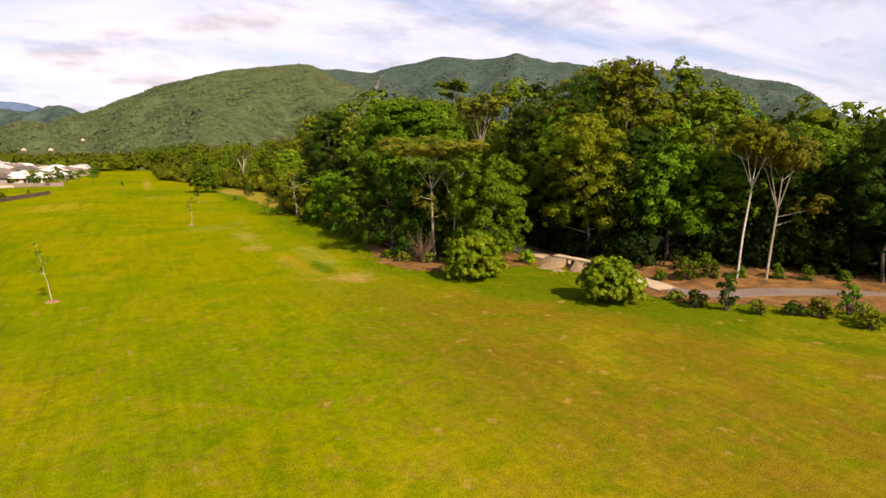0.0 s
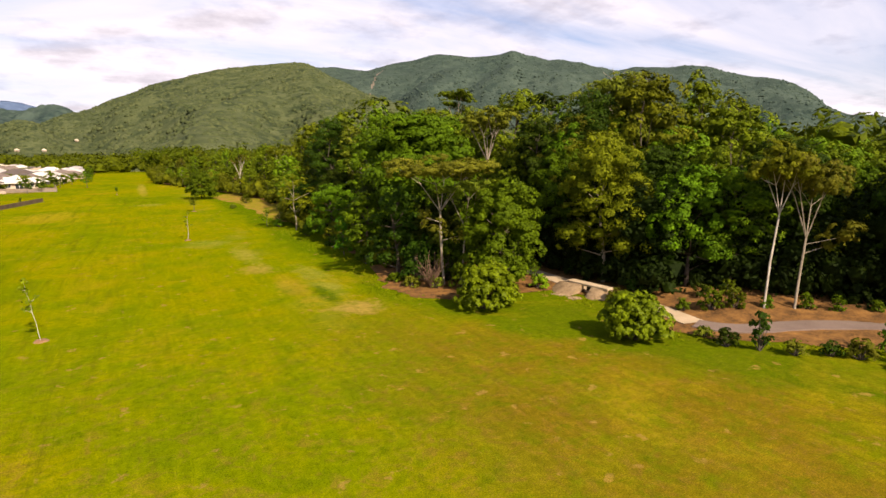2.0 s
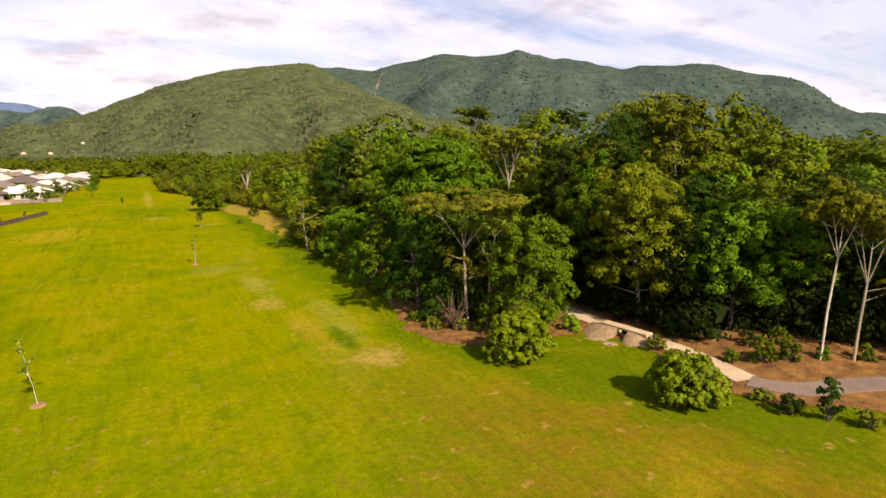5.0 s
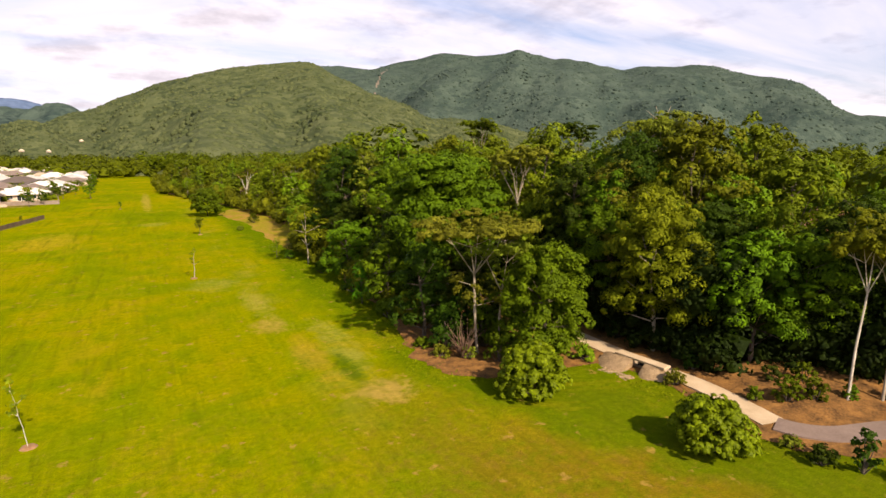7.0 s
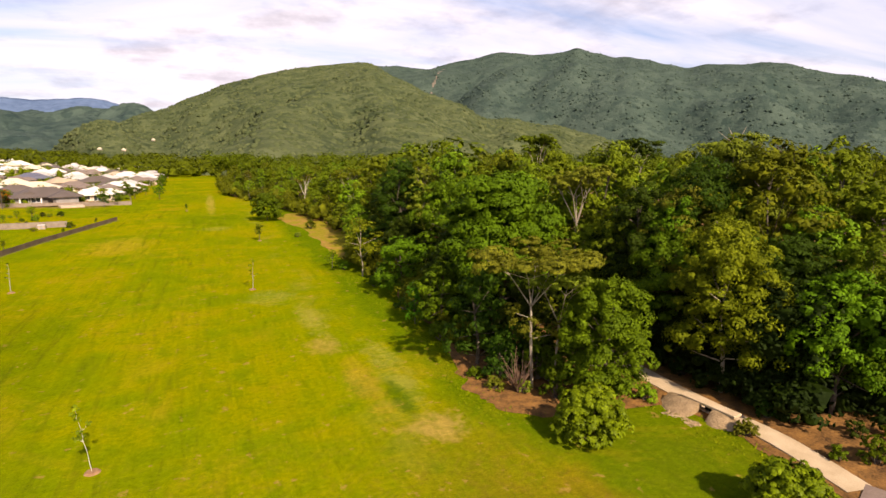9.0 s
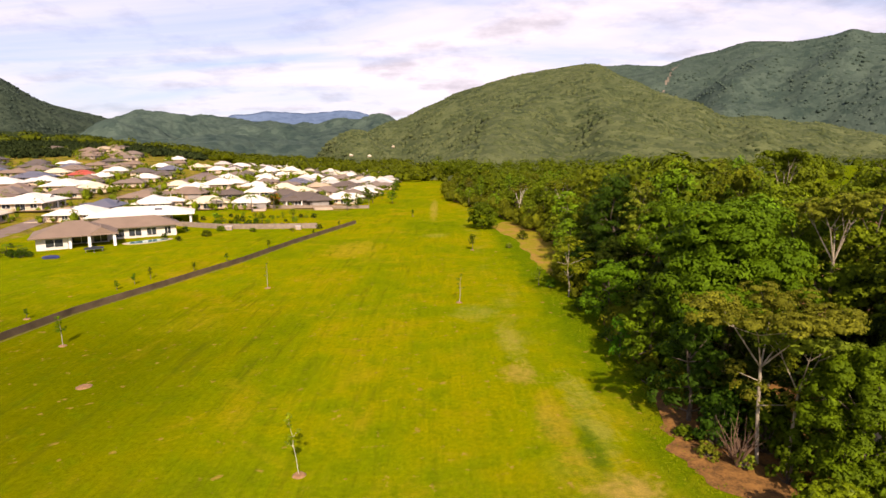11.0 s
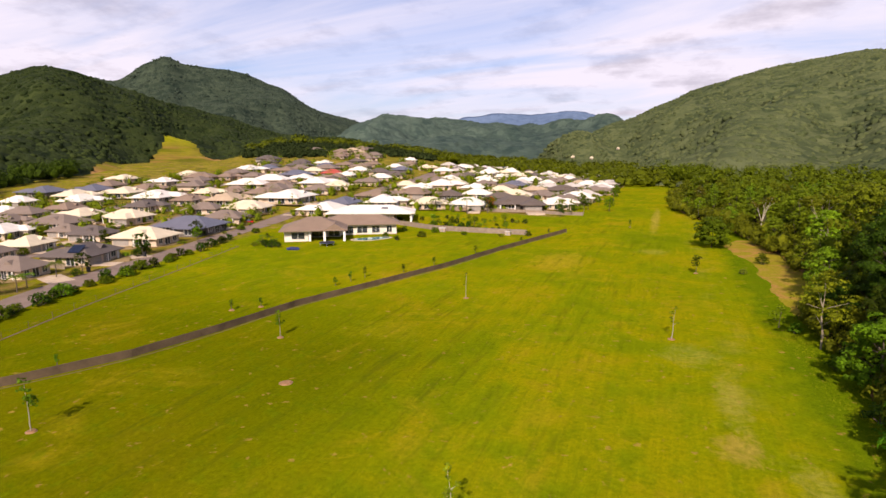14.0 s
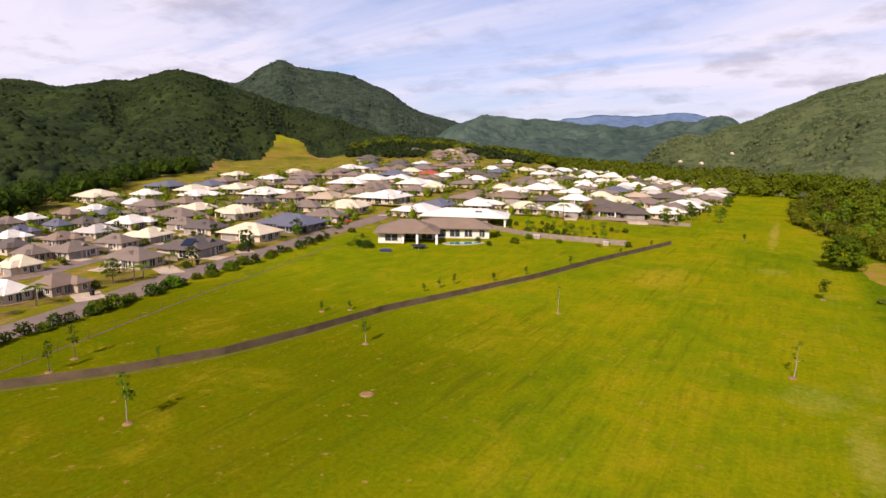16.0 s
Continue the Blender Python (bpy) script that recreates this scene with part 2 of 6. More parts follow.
    specks = ramp_of(t, noise_of(t, 0.75, 3, 0.6, p), [(0.635, (0, 0, 0)), (0.70, (1, 1, 1))])
    col = mix_of(t, math_of(t, "MULTIPLY", specks, 0.6), col, (0.34, 0.20, 0.05))
    col = mix_of(t, 0.9, col, ramp_of(t, fine, [(0.3, (0.72, 0.76, 0.7)), (0.7, (1.18, 1.15, 1.1))]), "MULTIPLY")
    col = mix_of(t, 1.0, col, ramp_of(t, blades, [(0.32, (0.58, 0.64, 0.6)), (0.68, (1.36, 1.32, 1.2))]), "MULTIPLY")
    stretch = t.nodes.new("ShaderNodeMapping")
    stretch.inputs["Scale"].default_value = (1.6, 0.10, 1.0)
    stretch.inputs["Rotation"].default_value = (0, 0, radians(12))
    t.links.new(p, stretch.inputs["Vector"])
    mown = noise_of(t, 1.0, 5, 0.7, stretch.outputs[0], 0.6)
    col = mix_of(t, 0.42, col, ramp_of(t, mown, [(0.38, (0.80, 0.84, 0.8)), (0.62, (1.14, 1.12, 1.1))]), "MULTIPLY")
    # shallow mower furrows, broken up, strongest over the open middle
    row = t.nodes.new("ShaderNodeMapping")
    row.inputs["Scale"].default_value = (0.75, 0.055, 1.0)
    t.links.new(p, row.inputs["Vector"])
    furrow = ramp_of(t, noise_of(t, 1.0, 6, 0.72, row.outputs[0], 0.3), [(0.37, (1, 1, 1)), (0.47, (0, 0, 0))])
    open_ = math_of(t, "MULTIPLY", math_of(t, "SUBTRACT", 4.0, sep.outputs["X"]), 0.08, True)
    open_ = math_of(t, "MULTIPLY", open_, ramp_of(t, noise_of(t, 0.05, 3, 0.6, p), [(0.38, (0.25, 0.25, 0.25)), (0.58, (1, 1, 1))]))
    col = mix_of(t, math_of(t, "MULTIPLY", math_of(t, "MULTIPLY", furrow, open_), 0.5), col, (0.066, 0.075, 0.004))
    t.links.new(col, b.inputs["Base Color"])
    bump_of(t, b, math_of(t, "ADD", blades, fine), 0.6, 0.08)
    return m


def wooded_hill(name, dark, light, scale=0.05, crown=14.0):
    """Rainforest slope seen from far: single crowns, in darker and lighter clumps."""
    m, t, b = shader(name, 0.95, 0.05)
    p = place_of(t)
    big, mid, fine = noise_of(t, scale * 0.12, 4, 0.6, p), noise_of(t, scale, 4, 0.65, p), noise_of(t, scale * 5, 3, 0.7, p)
    cell = t.nodes.new("ShaderNodeTexVoronoi")
    cell.inputs["Scale"].default_value = 1 / crown
    warp = t.nodes.new("ShaderNodeVectorMath")
    warp.operation = "ADD"
    wn = t.nodes.new("ShaderNodeTexNoise")
    wn.inputs["Scale"].default_value = 2.0 / crown
    wn.inputs["Detail"].default_value = 3.0
    grown = t.nodes.new("ShaderNodeVectorMath")
    grown.operation = "SCALE"
    grown.inputs["Scale"].default_value = crown * 0.9
    t.links.new(p, wn.inputs["Vector"])
    t.links.new(wn.outputs["Color"], grown.inputs[0])
    t.links.new(p, warp.inputs[0])
    t.links.new(grown.outputs[0], warp.inputs[1])
    t.links.new(warp.outputs[0], cell.inputs["Vector"])
    own = t.nodes.new("ShaderNodeSeparateColor")
    t.links.new(cell.outputs["Color"], own.inputs[0])
    f = math_of(t, "ADD", math_of(t, "MULTIPLY", big, 0.34), math_of(t, "ADD", math_of(t, "MULTIPLY", mid, 0.28), math_of(t, "MULTIPLY", fine, 0.18)))
    f = math_of(t, "ADD", f, math_of(t, "MULTIPLY", own.outputs[0], 0.20))
    t.links.new(ramp_of(t, f, [(0.36, dark), (0.64, light)]), b.inputs["Base Color"])
    dome = math_of(t, "SUBTRACT", 1.0, math_of(t, "MULTIPLY", cell.outputs["Distance"], 1.1), True)
    bump_of(t, b, math_of(t, "ADD", math_of(t, "MULTIPLY", dome, 0.8), math_of(t, "ADD", mid, fine)), 0.6, crown * 0.22)
    return m


GRASS = grass_field("paddock_grass")
LITTER = rough_stuff("leaf_litter", (0.045, 0.021, 0.006), (0.30, 0.142, 0.036), 1.0, 6.0, bump=0.9, dist=0.08)
CONCRETE = rough_stuff("worn_concrete", (0.35, 0.25, 0.14), (0.55, 0.42, 0.27), 0.6, 12.0)
ASPHALT = rough_stuff("old_asphalt", (0.130, 0.090, 0.070), (0.232, 0.168, 0.132), 0.3, 9.0)
ROCK = rough_stuff("mortared_stone", (0.17, 0.11, 0.055), (0.42, 0.29, 0.16), 1.6, 9.0, bump=1.0, dist=0.1)
BARK = rough_stuff("grey_bark", (0.040, 0.030, 0.021), (0.13, 0.102, 0.075), 1.5, 14.0, bump=0.7)
PALE_BARK = rough_stuff("pale_gum_bark", (0.17, 0.135, 0.09), (0.36, 0.30, 0.22), 0.9, 8.0, bump=0.4)
LEAF_DARK = leaf_stuff("rainforest_leaf", (0.004, 0.009, 0.001), (0.064, 0.106, 0.004))
LEAF_MID = leaf_stuff("green_leaf", (0.008, 0.020, 0.001), (0.160, 0.238, 0.005))
# brighter copy of the green leaf, sunlight put into its colour
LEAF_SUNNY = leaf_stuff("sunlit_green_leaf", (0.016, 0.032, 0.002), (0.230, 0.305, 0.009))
LEAF_LIGHT = leaf_stuff("yellow_green_leaf", (0.030, 0.052, 0.002), (0.275, 0.345, 0.010))
LEAF_OLIVE = leaf_stuff("olive_leaf", (0.026, 0.034, 0.003), (0.245, 0.255, 0.016))
DEAD_TWIG = rough_stuff("dead_twig", (0.07, 0.040, 0.024), (0.165, 0.098, 0.06), 2.0, 20.0)
HILL_NEAR = wooded_hill("wooded_slope", (0.024, 0.037, 0.015), (0.096, 0.110, 0.045), 0.045)
# bluer, flatter greens: distance haze is put into the mountain's colour
HILL_BACK = wooded_hill("hazed_wooded_mountain", (0.028, 0.046, 0.036), (0.064, 0.089, 0.066), 0.03, 20.0)
# left mountain: the blue of aerial haze is painted into dark greens
HILL_HAZED = wooded_hill("hazed_blue_green_mountain", (0.011, 0.020, 0.014), (0.046, 0.062, 0.038), 0.03, 18.0)
# left hill: darker copy of the right hill's forest, tone put into the colour
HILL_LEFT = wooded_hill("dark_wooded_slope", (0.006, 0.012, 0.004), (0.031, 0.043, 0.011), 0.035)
# valley hills: haze is mixed into the greens
HILL_FAR = wooded_hill("hazed_distant_range", (0.024, 0.042, 0.036), (0.068, 0.096, 0.072), 0.012, 24.0)
# the blue haze of distance is painted into this range's colour
HILL_HAZE_BLUE = wooded_hill("hazed_blue_range", (0.075, 0.115, 0.19), (0.115, 0.165, 0.255), 0.01, 40.0)


def hill_crown(name, dark, light, scale=0.012):
    """Crowns on a far slope: each its own green, in drifts of lighter and darker trees."""
    m, t, b = shader(name, 0.95, 0.03)
    p = place_of(t)
    own = t.nodes.new("ShaderNodeNewGeometry").outputs["Random Per Island"]
    drift, leafy = noise_of(t, scale, 4, 0.6, p), noise_of(t, 0.35, 3, 0.7, p)
    f = math_of(t, "ADD", math_of(t, "MULTIPLY", own, 0.18), math_of(t, "ADD", math_of(t, "MULTIPLY", drift, 0.60), math_of(t, "MULTIPLY", leafy, 0.22)))
    t.links.new(ramp_of(t, f, [(0.28, dark), (0.72, light)]), b.inputs["Base Color"])
    bump_of(t, b, leafy, 0.7, 2.0)
    return m


# right hill: sunlit tone, with darks lifted as by haze, put into the colour
CROWN_NEAR = hill_crown("sunlit_forest_crown", (0.030, 0.044, 0.017), (0.096, 0.110, 0.044))
# same haze tint in the crowns on the right mountain
CROWN_BACK = hill_crown("hazed_mountain_crown", (0.032, 0.052, 0.040), (0.064, 0.089, 0.064), 0.007)
# darker copy of the sunlit crowns, for the left hill
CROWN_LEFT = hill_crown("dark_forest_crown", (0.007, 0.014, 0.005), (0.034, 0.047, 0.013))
# left mountain's crowns carry the same painted haze
CROWN_HAZED = hill_crown("hazed_blue_green_crown", (0.016, 0.027, 0.020), (0.046, 0.062, 0.042), 0.008)
SCAR = rough_stuff("bare_slip", (0.10, 0.080, 0.056), (0.19, 0.150, 0.108), 0.02, 0.3)


def terraced(name):
    """Grass spur cut into rough benches: bright grass above, olive scrub, brown earth and tracks below."""
    m, t, b = shader(name, 1.0, 0.05)
    p = place_of(t)
    sep = t.nodes.new("ShaderNodeSeparateXYZ")
    t.links.new(p, sep.inputs[0])
    layer = t.nodes.new("ShaderNodeMapping")
    layer.inputs["Scale"].default_value = (0.012, 0.012, 0.28)
    t.links.new(p, layer.inputs["Vector"])
    bench, patch = noise_of(t, 1.0, 5, 0.6, layer.outputs[0], 0.8), noise_of(t, 0.03, 5, 0.65, p, 0.5)
    low = math_of(t, "MULTIPLY", math_of(t, "SUBTRACT", 40.0, sep.outputs["Z"]), 0.09, True)
    grass = ramp_of(t, noise_of(t, 0.07, 5, 0.65, p), [(0.3, (0.185, 0.200, 0.002)), (0.7, (0.36, 0.32, 0.006))])
    scrub = ramp_of(t, bench, [(0.38, (0.085, 0.092, 0.005)), (0.50, (0.160, 0.120, 0.014)), (0.62, (0.230, 0.120, 0.038))])
    col = mix_of(t, math_of(t, "MULTIPLY", low, ramp_of(t, patch, [(0.30, (0.45, 0.45, 0.45)), (0.55, (1, 1, 1))])), grass, scrub)
    dug = ramp_of(t, noise_of(t, 0.014, 4, 0.6, p), [(0.56, (0, 0, 0)), (0.62, (1, 1, 1))])
    t.links.new(mix_of(t, math_of(t, "MULTIPLY", math_of(t, "MULTIPLY", dug, low), 0.7), col, (0.33, 0.17, 0.065)), b.inputs["Base Color"])
    bump_of(t, b, math_of(t, "ADD", bench, patch), 0.6, 2.0)
    return m


SPUR = terraced("spur_grass")


def sandy_soil(name):
    """Orange-brown soil, half grown over with dry olive grass."""
    m, t, b = shader(name, 1.0, 0.03)
    p = place_of(t)
    patch, grit = noise_of(t, 0.14, 5, 0.65, p, 0.7), noise_of(t, 2.4, 4, 0.7, p)
    soil = ramp_of(t, grit, [(0.3, (0.22, 0.110, 0.026)), (0.7, (0.38, 0.210, 0.066))])
    grass = ramp_of(t, grit, [(0.3, (0.150, 0.140, 0.006)), (0.7, (0.270, 0.215, 0.018))])
    t.links.new(mix_of(t, ramp_of(t, patch, [(0.47, (0, 0, 0)), (0.64, (1, 1, 1))]), grass, soil), b.inputs["Base Color"])
    bump_of(t, b, grit, 0.6, 0.06)
    return m


BARE_SAND = sandy_soil("bare_sandy_soil")
DRY_EARTH = rough_stuff("dry_earth", (0.22, 0.135, 0.050), (0.40, 0.265, 0.125), 0.7, 8.0)
MULCH = rough_stuff("bark_mulch", (0.16, 0.080, 0.035), (0.33, 0.185, 0.085), 3.0, 20.0, bump=0.8)
DARK_TIMBER = rough_stuff("dark_stained_timber", (0.058, 0.040, 0.022), (0.150, 0.102, 0.060), 0.5, 12.0)
GREY_TIMBER = rough_stuff("weathered_timber", (0.145, 0.108, 0.078), (0.275, 0.215, 0.160), 1.2, 16.0)
WIRE = rough_stuff("galvanised_wire", (0.25, 0.25, 0.24), (0.40, 0.40, 0.38), 3.0, 20.0, 0.5)
PAVING = rough_stuff("driveway_paving", (0.34, 0.25, 0.17), (0.52, 0.41, 0.30), 0.8, 8.0)
RENDER_WALL = rough_stuff("cream_rendered_wall", (0.42, 0.325, 0.235), (0.56, 0.45, 0.335), 0.5, 9.0, bump=0.15)
WHITE_WALL = rough_stuff("white_rendered_wall", (0.56, 0.50, 0.43), (0.70, 0.64, 0.56), 0.5, 9.0, bump=0.15)
BEIGE_WALL = rough_stuff("beige_rendered_wall", (0.28, 0.21, 0.15), (0.39, 0.30, 0.22), 0.5, 9.0, bump=0.15)
DARK_WALL = rough_stuff("dark_rendered_wall", (0.09, 0.075, 0.065), (0.15, 0.13, 0.11), 0.5, 9.0, bump=0.15)
TRIM_PAINT = rough_stuff("white_trim_paint", (0.66, 0.64, 0.60), (0.80, 0.78, 0.74), 0.8, 12.0, 0.5, 0.1)
GARAGE_PAINT = rough_stuff("garage_door_paint", (0.20, 0.18, 0.16), (0.30, 0.27, 0.24), 0.8, 12.0, 0.45, 0.1)


def metal_roof(name, base, rough=0.45):
    """Painted steel or tile: sun-bleached and stained."""
    m, t, b = shader(name, rough, 0.18)
    co = t.nodes.new("ShaderNodeTexCoord").outputs["Object"]
    n1, n2 = noise_of(t, 0.35, 4, vector=co), noise_of(t, 3.0, 4, vector=co)
    f = math_of(t, "ADD", math_of(t, "MULTIPLY", n1, 0.6), math_of(t, "MULTIPLY", n2, 0.4))
    t.links.new(ramp_of(t, f, [(0.3, tuple(c * 0.84 for c in base)), (0.7, tuple(min(0.92, c * 1.1) for c in base))]), b.inputs["Base Color"])
    bump_of(t, b, n2, 0.25, 0.03)
    return m


ROOFS = {
    "white": metal_roof("white_steel_roof", (0.69, 0.63, 0.54)), "cream": metal_roof("cream_steel_roof", (0.60, 0.50, 0.35)),
    "silver": metal_roof("silver_grey_roof", (0.43, 0.385, 0.34)), "beige": metal_roof("beige_tiled_roof", (0.40, 0.30, 0.20), 0.7),
    "grey": metal_roof("grey_tiled_roof", (0.180, 0.137, 0.110), 0.75), "slate": metal_roof("slate_tiled_roof", (0.106, 0.085, 0.075), 0.7),
    "blue": metal_roof("blue_grey_steel_roof", (0.112, 0.112, 0.142)), "brown": metal_roof("brown_tiled_roof", (0.205, 0.145, 0.106), 0.75), "red": metal_roof("red_steel_roof", (0.36, 0.07, 0.05), 0.6),
    "umber": metal_roof("dark_brown_roof", (0.11, 0.085, 0.07), 0.7),
}
PANEL_GLASS, _t, _b = shader("dark_panel_glass", 0.12, 0.6)
_b.inputs["Base Color"].default_value = (0.012, 0.016, 0.03, 1)
WINDOW_GLASS, _t, _b = shader("tinted_window_glass", 0.08, 0.6)
_b.inputs["Base Color"].default_value = (0.03, 0.035, 0.04, 1)
POOL_WATER, _t, _b = shader("pool_water", 0.05, 0.6)
_n = noise_of(_t, 2.0, 3, vector=place_of(_t))
_t.links.new(ramp_of(_t, _n, [(0.3, (0.06, 0.19, 0.18)), (0.7, (0.12, 0.29, 0.27))]), _b.inputs["Base Color"])
RED_PAINT, _t, _b = shader("red_car_paint", 0.25, 0.6)
_b.inputs["Base Color"].default_value = (0.55, 0.01, 0.01, 1)
BLUE_TARP = rough_stuff("dark_blue_cover", (0.012, 0.016, 0.06), (0.03, 0.04, 0.13), 2.0, 16.0, 0.6)
RUBBER = rough_stuff("black_rubber", (0.012, 0.012, 0.012), (0.03, 0.03, 0.03), 3.0, 20.0, 0.8)
LEAF_BRIGHT = leaf_stuff("bright_green_leaf", (0.016, 0.046, 0.001), (0.130, 0.255, 0.006))
LEAF_GLOSS = leaf_stuff("glossy_bush_leaf", (0.014, 0.036, 0.002), (0.270, 0.400, 0.010), 0.42)
GRASS_BLADE = leaf_stuff("grass_blade", (0.10, 0.15, 0.002), (0.235, 0.265, 0.006), 0.9)
WHITE_BARK = rough_stuff("white_bark", (0.30, 0.255, 0.19), (0.56, 0.49, 0.39), 0.9, 8.0, bump=0.4)
DEAD_GRASS = rough_stuff("dead_grass", (0.075, 0.062, 0.016), (0.155, 0.118, 0.040), 0.6, 8.0)
YARD = rough_stuff("gravel_yard", (0.13, 0.10, 0.025), (0.32, 0.21, 0.10), 0.25, 5.0)
LEAF_FLAME = leaf_stuff("flame_red_leaf", (0.16, 0.03, 0.002), (0.50, 0.13, 0.01))
LEAF_PALM = leaf_stuff("palm_frond", (0.030, 0.055, 0.002), (0.15, 0.20, 0.008), 0.5)
# leaf colour darkened to stand for the shade deep in the wood
LEAF_SHADED = leaf_stuff("shaded_leaf", (0.003, 0.006, 0.001), (0.024, 0.038, 0.002))


# ---- large structure ----
def mesh_of(name, verts, faces, material, smooth=False):
    me = bpy.data.meshes.new(name)
    me.from_pydata([tuple(v) for v in verts], [], [tuple(f) for f in faces])
    for m in material if isinstance(material, (list, tuple)) else [material]:
        me.materials.append(m)
    if smooth:
        me.polygons.foreach_set("use_smooth", [True] * len(me.polygons))
    me.update()
    return me


def part(name, bm, material, parent=None, label=""):
    """Links a bmesh, or a finished mesh, as one object under a thing or a part."""
    if isinstance(bm, bmesh.types.BMesh):
        me = bpy.data.meshes.new(name)
        bm.to_mesh(me)
        bm.free()
        me.materials.append(material)
    else:
        me = bm
    ob = new(name, me)
    ob.parent = parent
    return tagged(ob, label=label)


def rise(x, y):
    """Height of the ground: flat paddock, town climbing gently to the hill."""
    r, az = math.hypot(x, y + 5), math.degrees(math.atan2(x, y + 5))
    w = min(1.0, max(0.0, (-az - 8.3) / 17.3))
    up = min(1.0, max(0.0, (-az - 19) / 13)) * min(1.0, max(0.0, (az + 43) / 6))
    return w * min(260.0, max(0.0, r - 200)) * 0.06 + up * max(0.0, min(r, 640.0) - 420) * 0.068


def hash01(i, j, seed):
    h = np.sin(i * 127.1 + j * 311.7 + seed * 74.7) * 43758.5453
    return h - np.floor(h)


def cells(x, y, size, seed):
    """Rounded crowns on a jittered grid: 0 in the gaps, up to 1 on a crown."""
    gx, gy = np.floor(x / size), np.floor(y / size)
    best = np.full(np.shape(x), 9.0)
    for a in (-1, 0, 1):
        for b in (-1, 0, 1):
            i, j = gx + a, gy + b
            px, py = (i + hash01(i, j, seed)) * size, (j + hash01(i, j, seed + 3)) * size
            grow = 0.75 + 0.6 * hash01(i, j, seed + 7)
            best = np.minimum(best, np.hypot(x - px, y - py) / (size * 0.75 * grow))
    return np.sqrt(np.clip(1 - best**2, 0, 1))


def swell(x, y, size, seed):
    """Smooth value noise, 0 to 1."""
    u, v = x / size, y / size
    i, j = np.floor(u), np.floor(v)
    a, b = u - i, v - j
    a, b = a * a * (3 - 2 * a), b * b * (3 - 2 * b)
    return ((hash01(i, j, seed) * (1 - a) + hash01(i + 1, j, seed) * a) * (1 - b)
            + (hash01(i, j + 1, seed) * (1 - a) + hash01(i + 1, j + 1, seed) * a) * b)


def ground_sheet():
    xs = np.unique(np.r_[np.linspace(-3600, -440, 34), np.linspace(-440, 140, 74), np.linspace(140, 3600, 30)])
    ys = np.unique(np.r_[np.linspace(-1500, -60, 16), np.linspace(-60, 780, 106), np.linspace(780, 4600, 40)])
    v = [(x, y, rise(x, y)) for y in ys for x in xs]
    n = len(xs)
    f = [(j * n + i, j * n + i + 1, (j + 1) * n + i + 1, (j + 1) * n + i) for j in range(len(ys) - 1) for i in range(n - 1)]
    return tagged(new("ground", mesh_of("ground", v, f, GRASS, True)), "mown green paddock grass with yellowing dry patches", "ground", kind="structure")


ground_sheet()


def hill(name, near, far, profile, material, label, crown=11.0, lump=5.0, na=420, nr=150, ease=1.5, gully=26.0, seed=1, cleared=None, spurs=170.0, crowns=None):
    """A wooded hill: profile gives the skyline as heading (degrees right of +y) and elevation (degrees, from 22 m up);
    near is the foot's distance, or pairs of heading and distance. cleared(heading, up) tells the open slopes, which take the second material."""
    az = np.linspace(profile[0][0], profile[-1][0], na)
    el = np.interp(az, [p[0] for p in profile], [p[1] for p in profile])
    el = el + 0.45 * (swell(az * 10, az * 0, 16, seed + 31) - 0.5) + 0.22 * (swell(az * 10, az * 0, 6, seed + 33) - 0.5)
    k = np.ones(7) / 7
    el = np.convolve(np.pad(el, 3, mode="edge"), k, mode="valid")
    top = 22 + far * np.tan(np.radians(el))
    u = np.linspace(0, 1, nr)
    A, U = np.meshgrid(np.radians(az), u)
    foot = np.interp(az, [p[0] for p in near], [p[1] for p in near]) if isinstance(near, list) else np.full(na, float(near))
    low = np.array([rise(math.sin(math.radians(a)) * r, -5 + math.cos(math.radians(a)) * r) - 2.5 for a, r in zip(az, foot)])
    R = foot[None] + (far - foot[None]) * U
    X, Y = np.sin(A) * R, -5 + np.cos(A) * R
    base = np.maximum(U, 1e-6) ** ease
    top = np.maximum(top, low + 4)
    Z = low[None] + (top - low)[None] * base
    mid = np.sin(np.pi * np.clip(U, 0, 1))
    Z += mid * gully * (swell(X, Y, 210, seed) - 0.5) * 2 + mid * gully * 0.5 * (swell(X, Y, 90, seed + 5) - 0.5)
    # spurs and gullies that run down the slope
    fold = swell(np.degrees(A) * far * 0.0175, U * far * 0.22, spurs, seed + 21) * 0.65 + swell(np.degrees(A) * far * 0.0175, U * far * 0.3, spurs * 0.45, seed + 23) * 0.35
    Z += mid * np.clip((1 - U) * 2.2, 0, 1) * gully * 0.8 * (0.5 - np.sqrt((2 * fold - 1) ** 2 + 0.03) * 1.5)
    open_ = cleared(np.degrees(A), U) if cleared else np.zeros(A.shape, bool)
    Z += np.where(open_, 0.0, 1.0) * lump * 0.35 * (swell(X, Y, crown * 0.45, seed + 13) - 0.5)
    Z += (lump * cells(X, Y, crown, seed) * (0.5 + swell(X, Y, crown * 3, seed + 9)) - lump * 0.5) * np.where(open_, 0.04, 1.0)
    # far side drops away
    V = np.stack([X, Y, Z], -1).reshape(-1, 3)
    back = np.stack([np.sin(np.radians(az)) * (far + 260), -5 + np.cos(np.radians(az)) * (far + 260), np.full(na, -20.0)], -1)
    V = np.concatenate([V, back])
    f = [(j * na + i, j * na + i + 1, (j + 1) * na + i + 1, (j + 1) * na + i) for j in range(nr) for i in range(na - 1)]
    me = mesh_of(name, V, f, material, True)
    if cleared:
        flags = open_.reshape(-1)
        me.polygons.foreach_set("material_index", [int(all(k < flags.size and flags[k] for k in q)) for q in f])
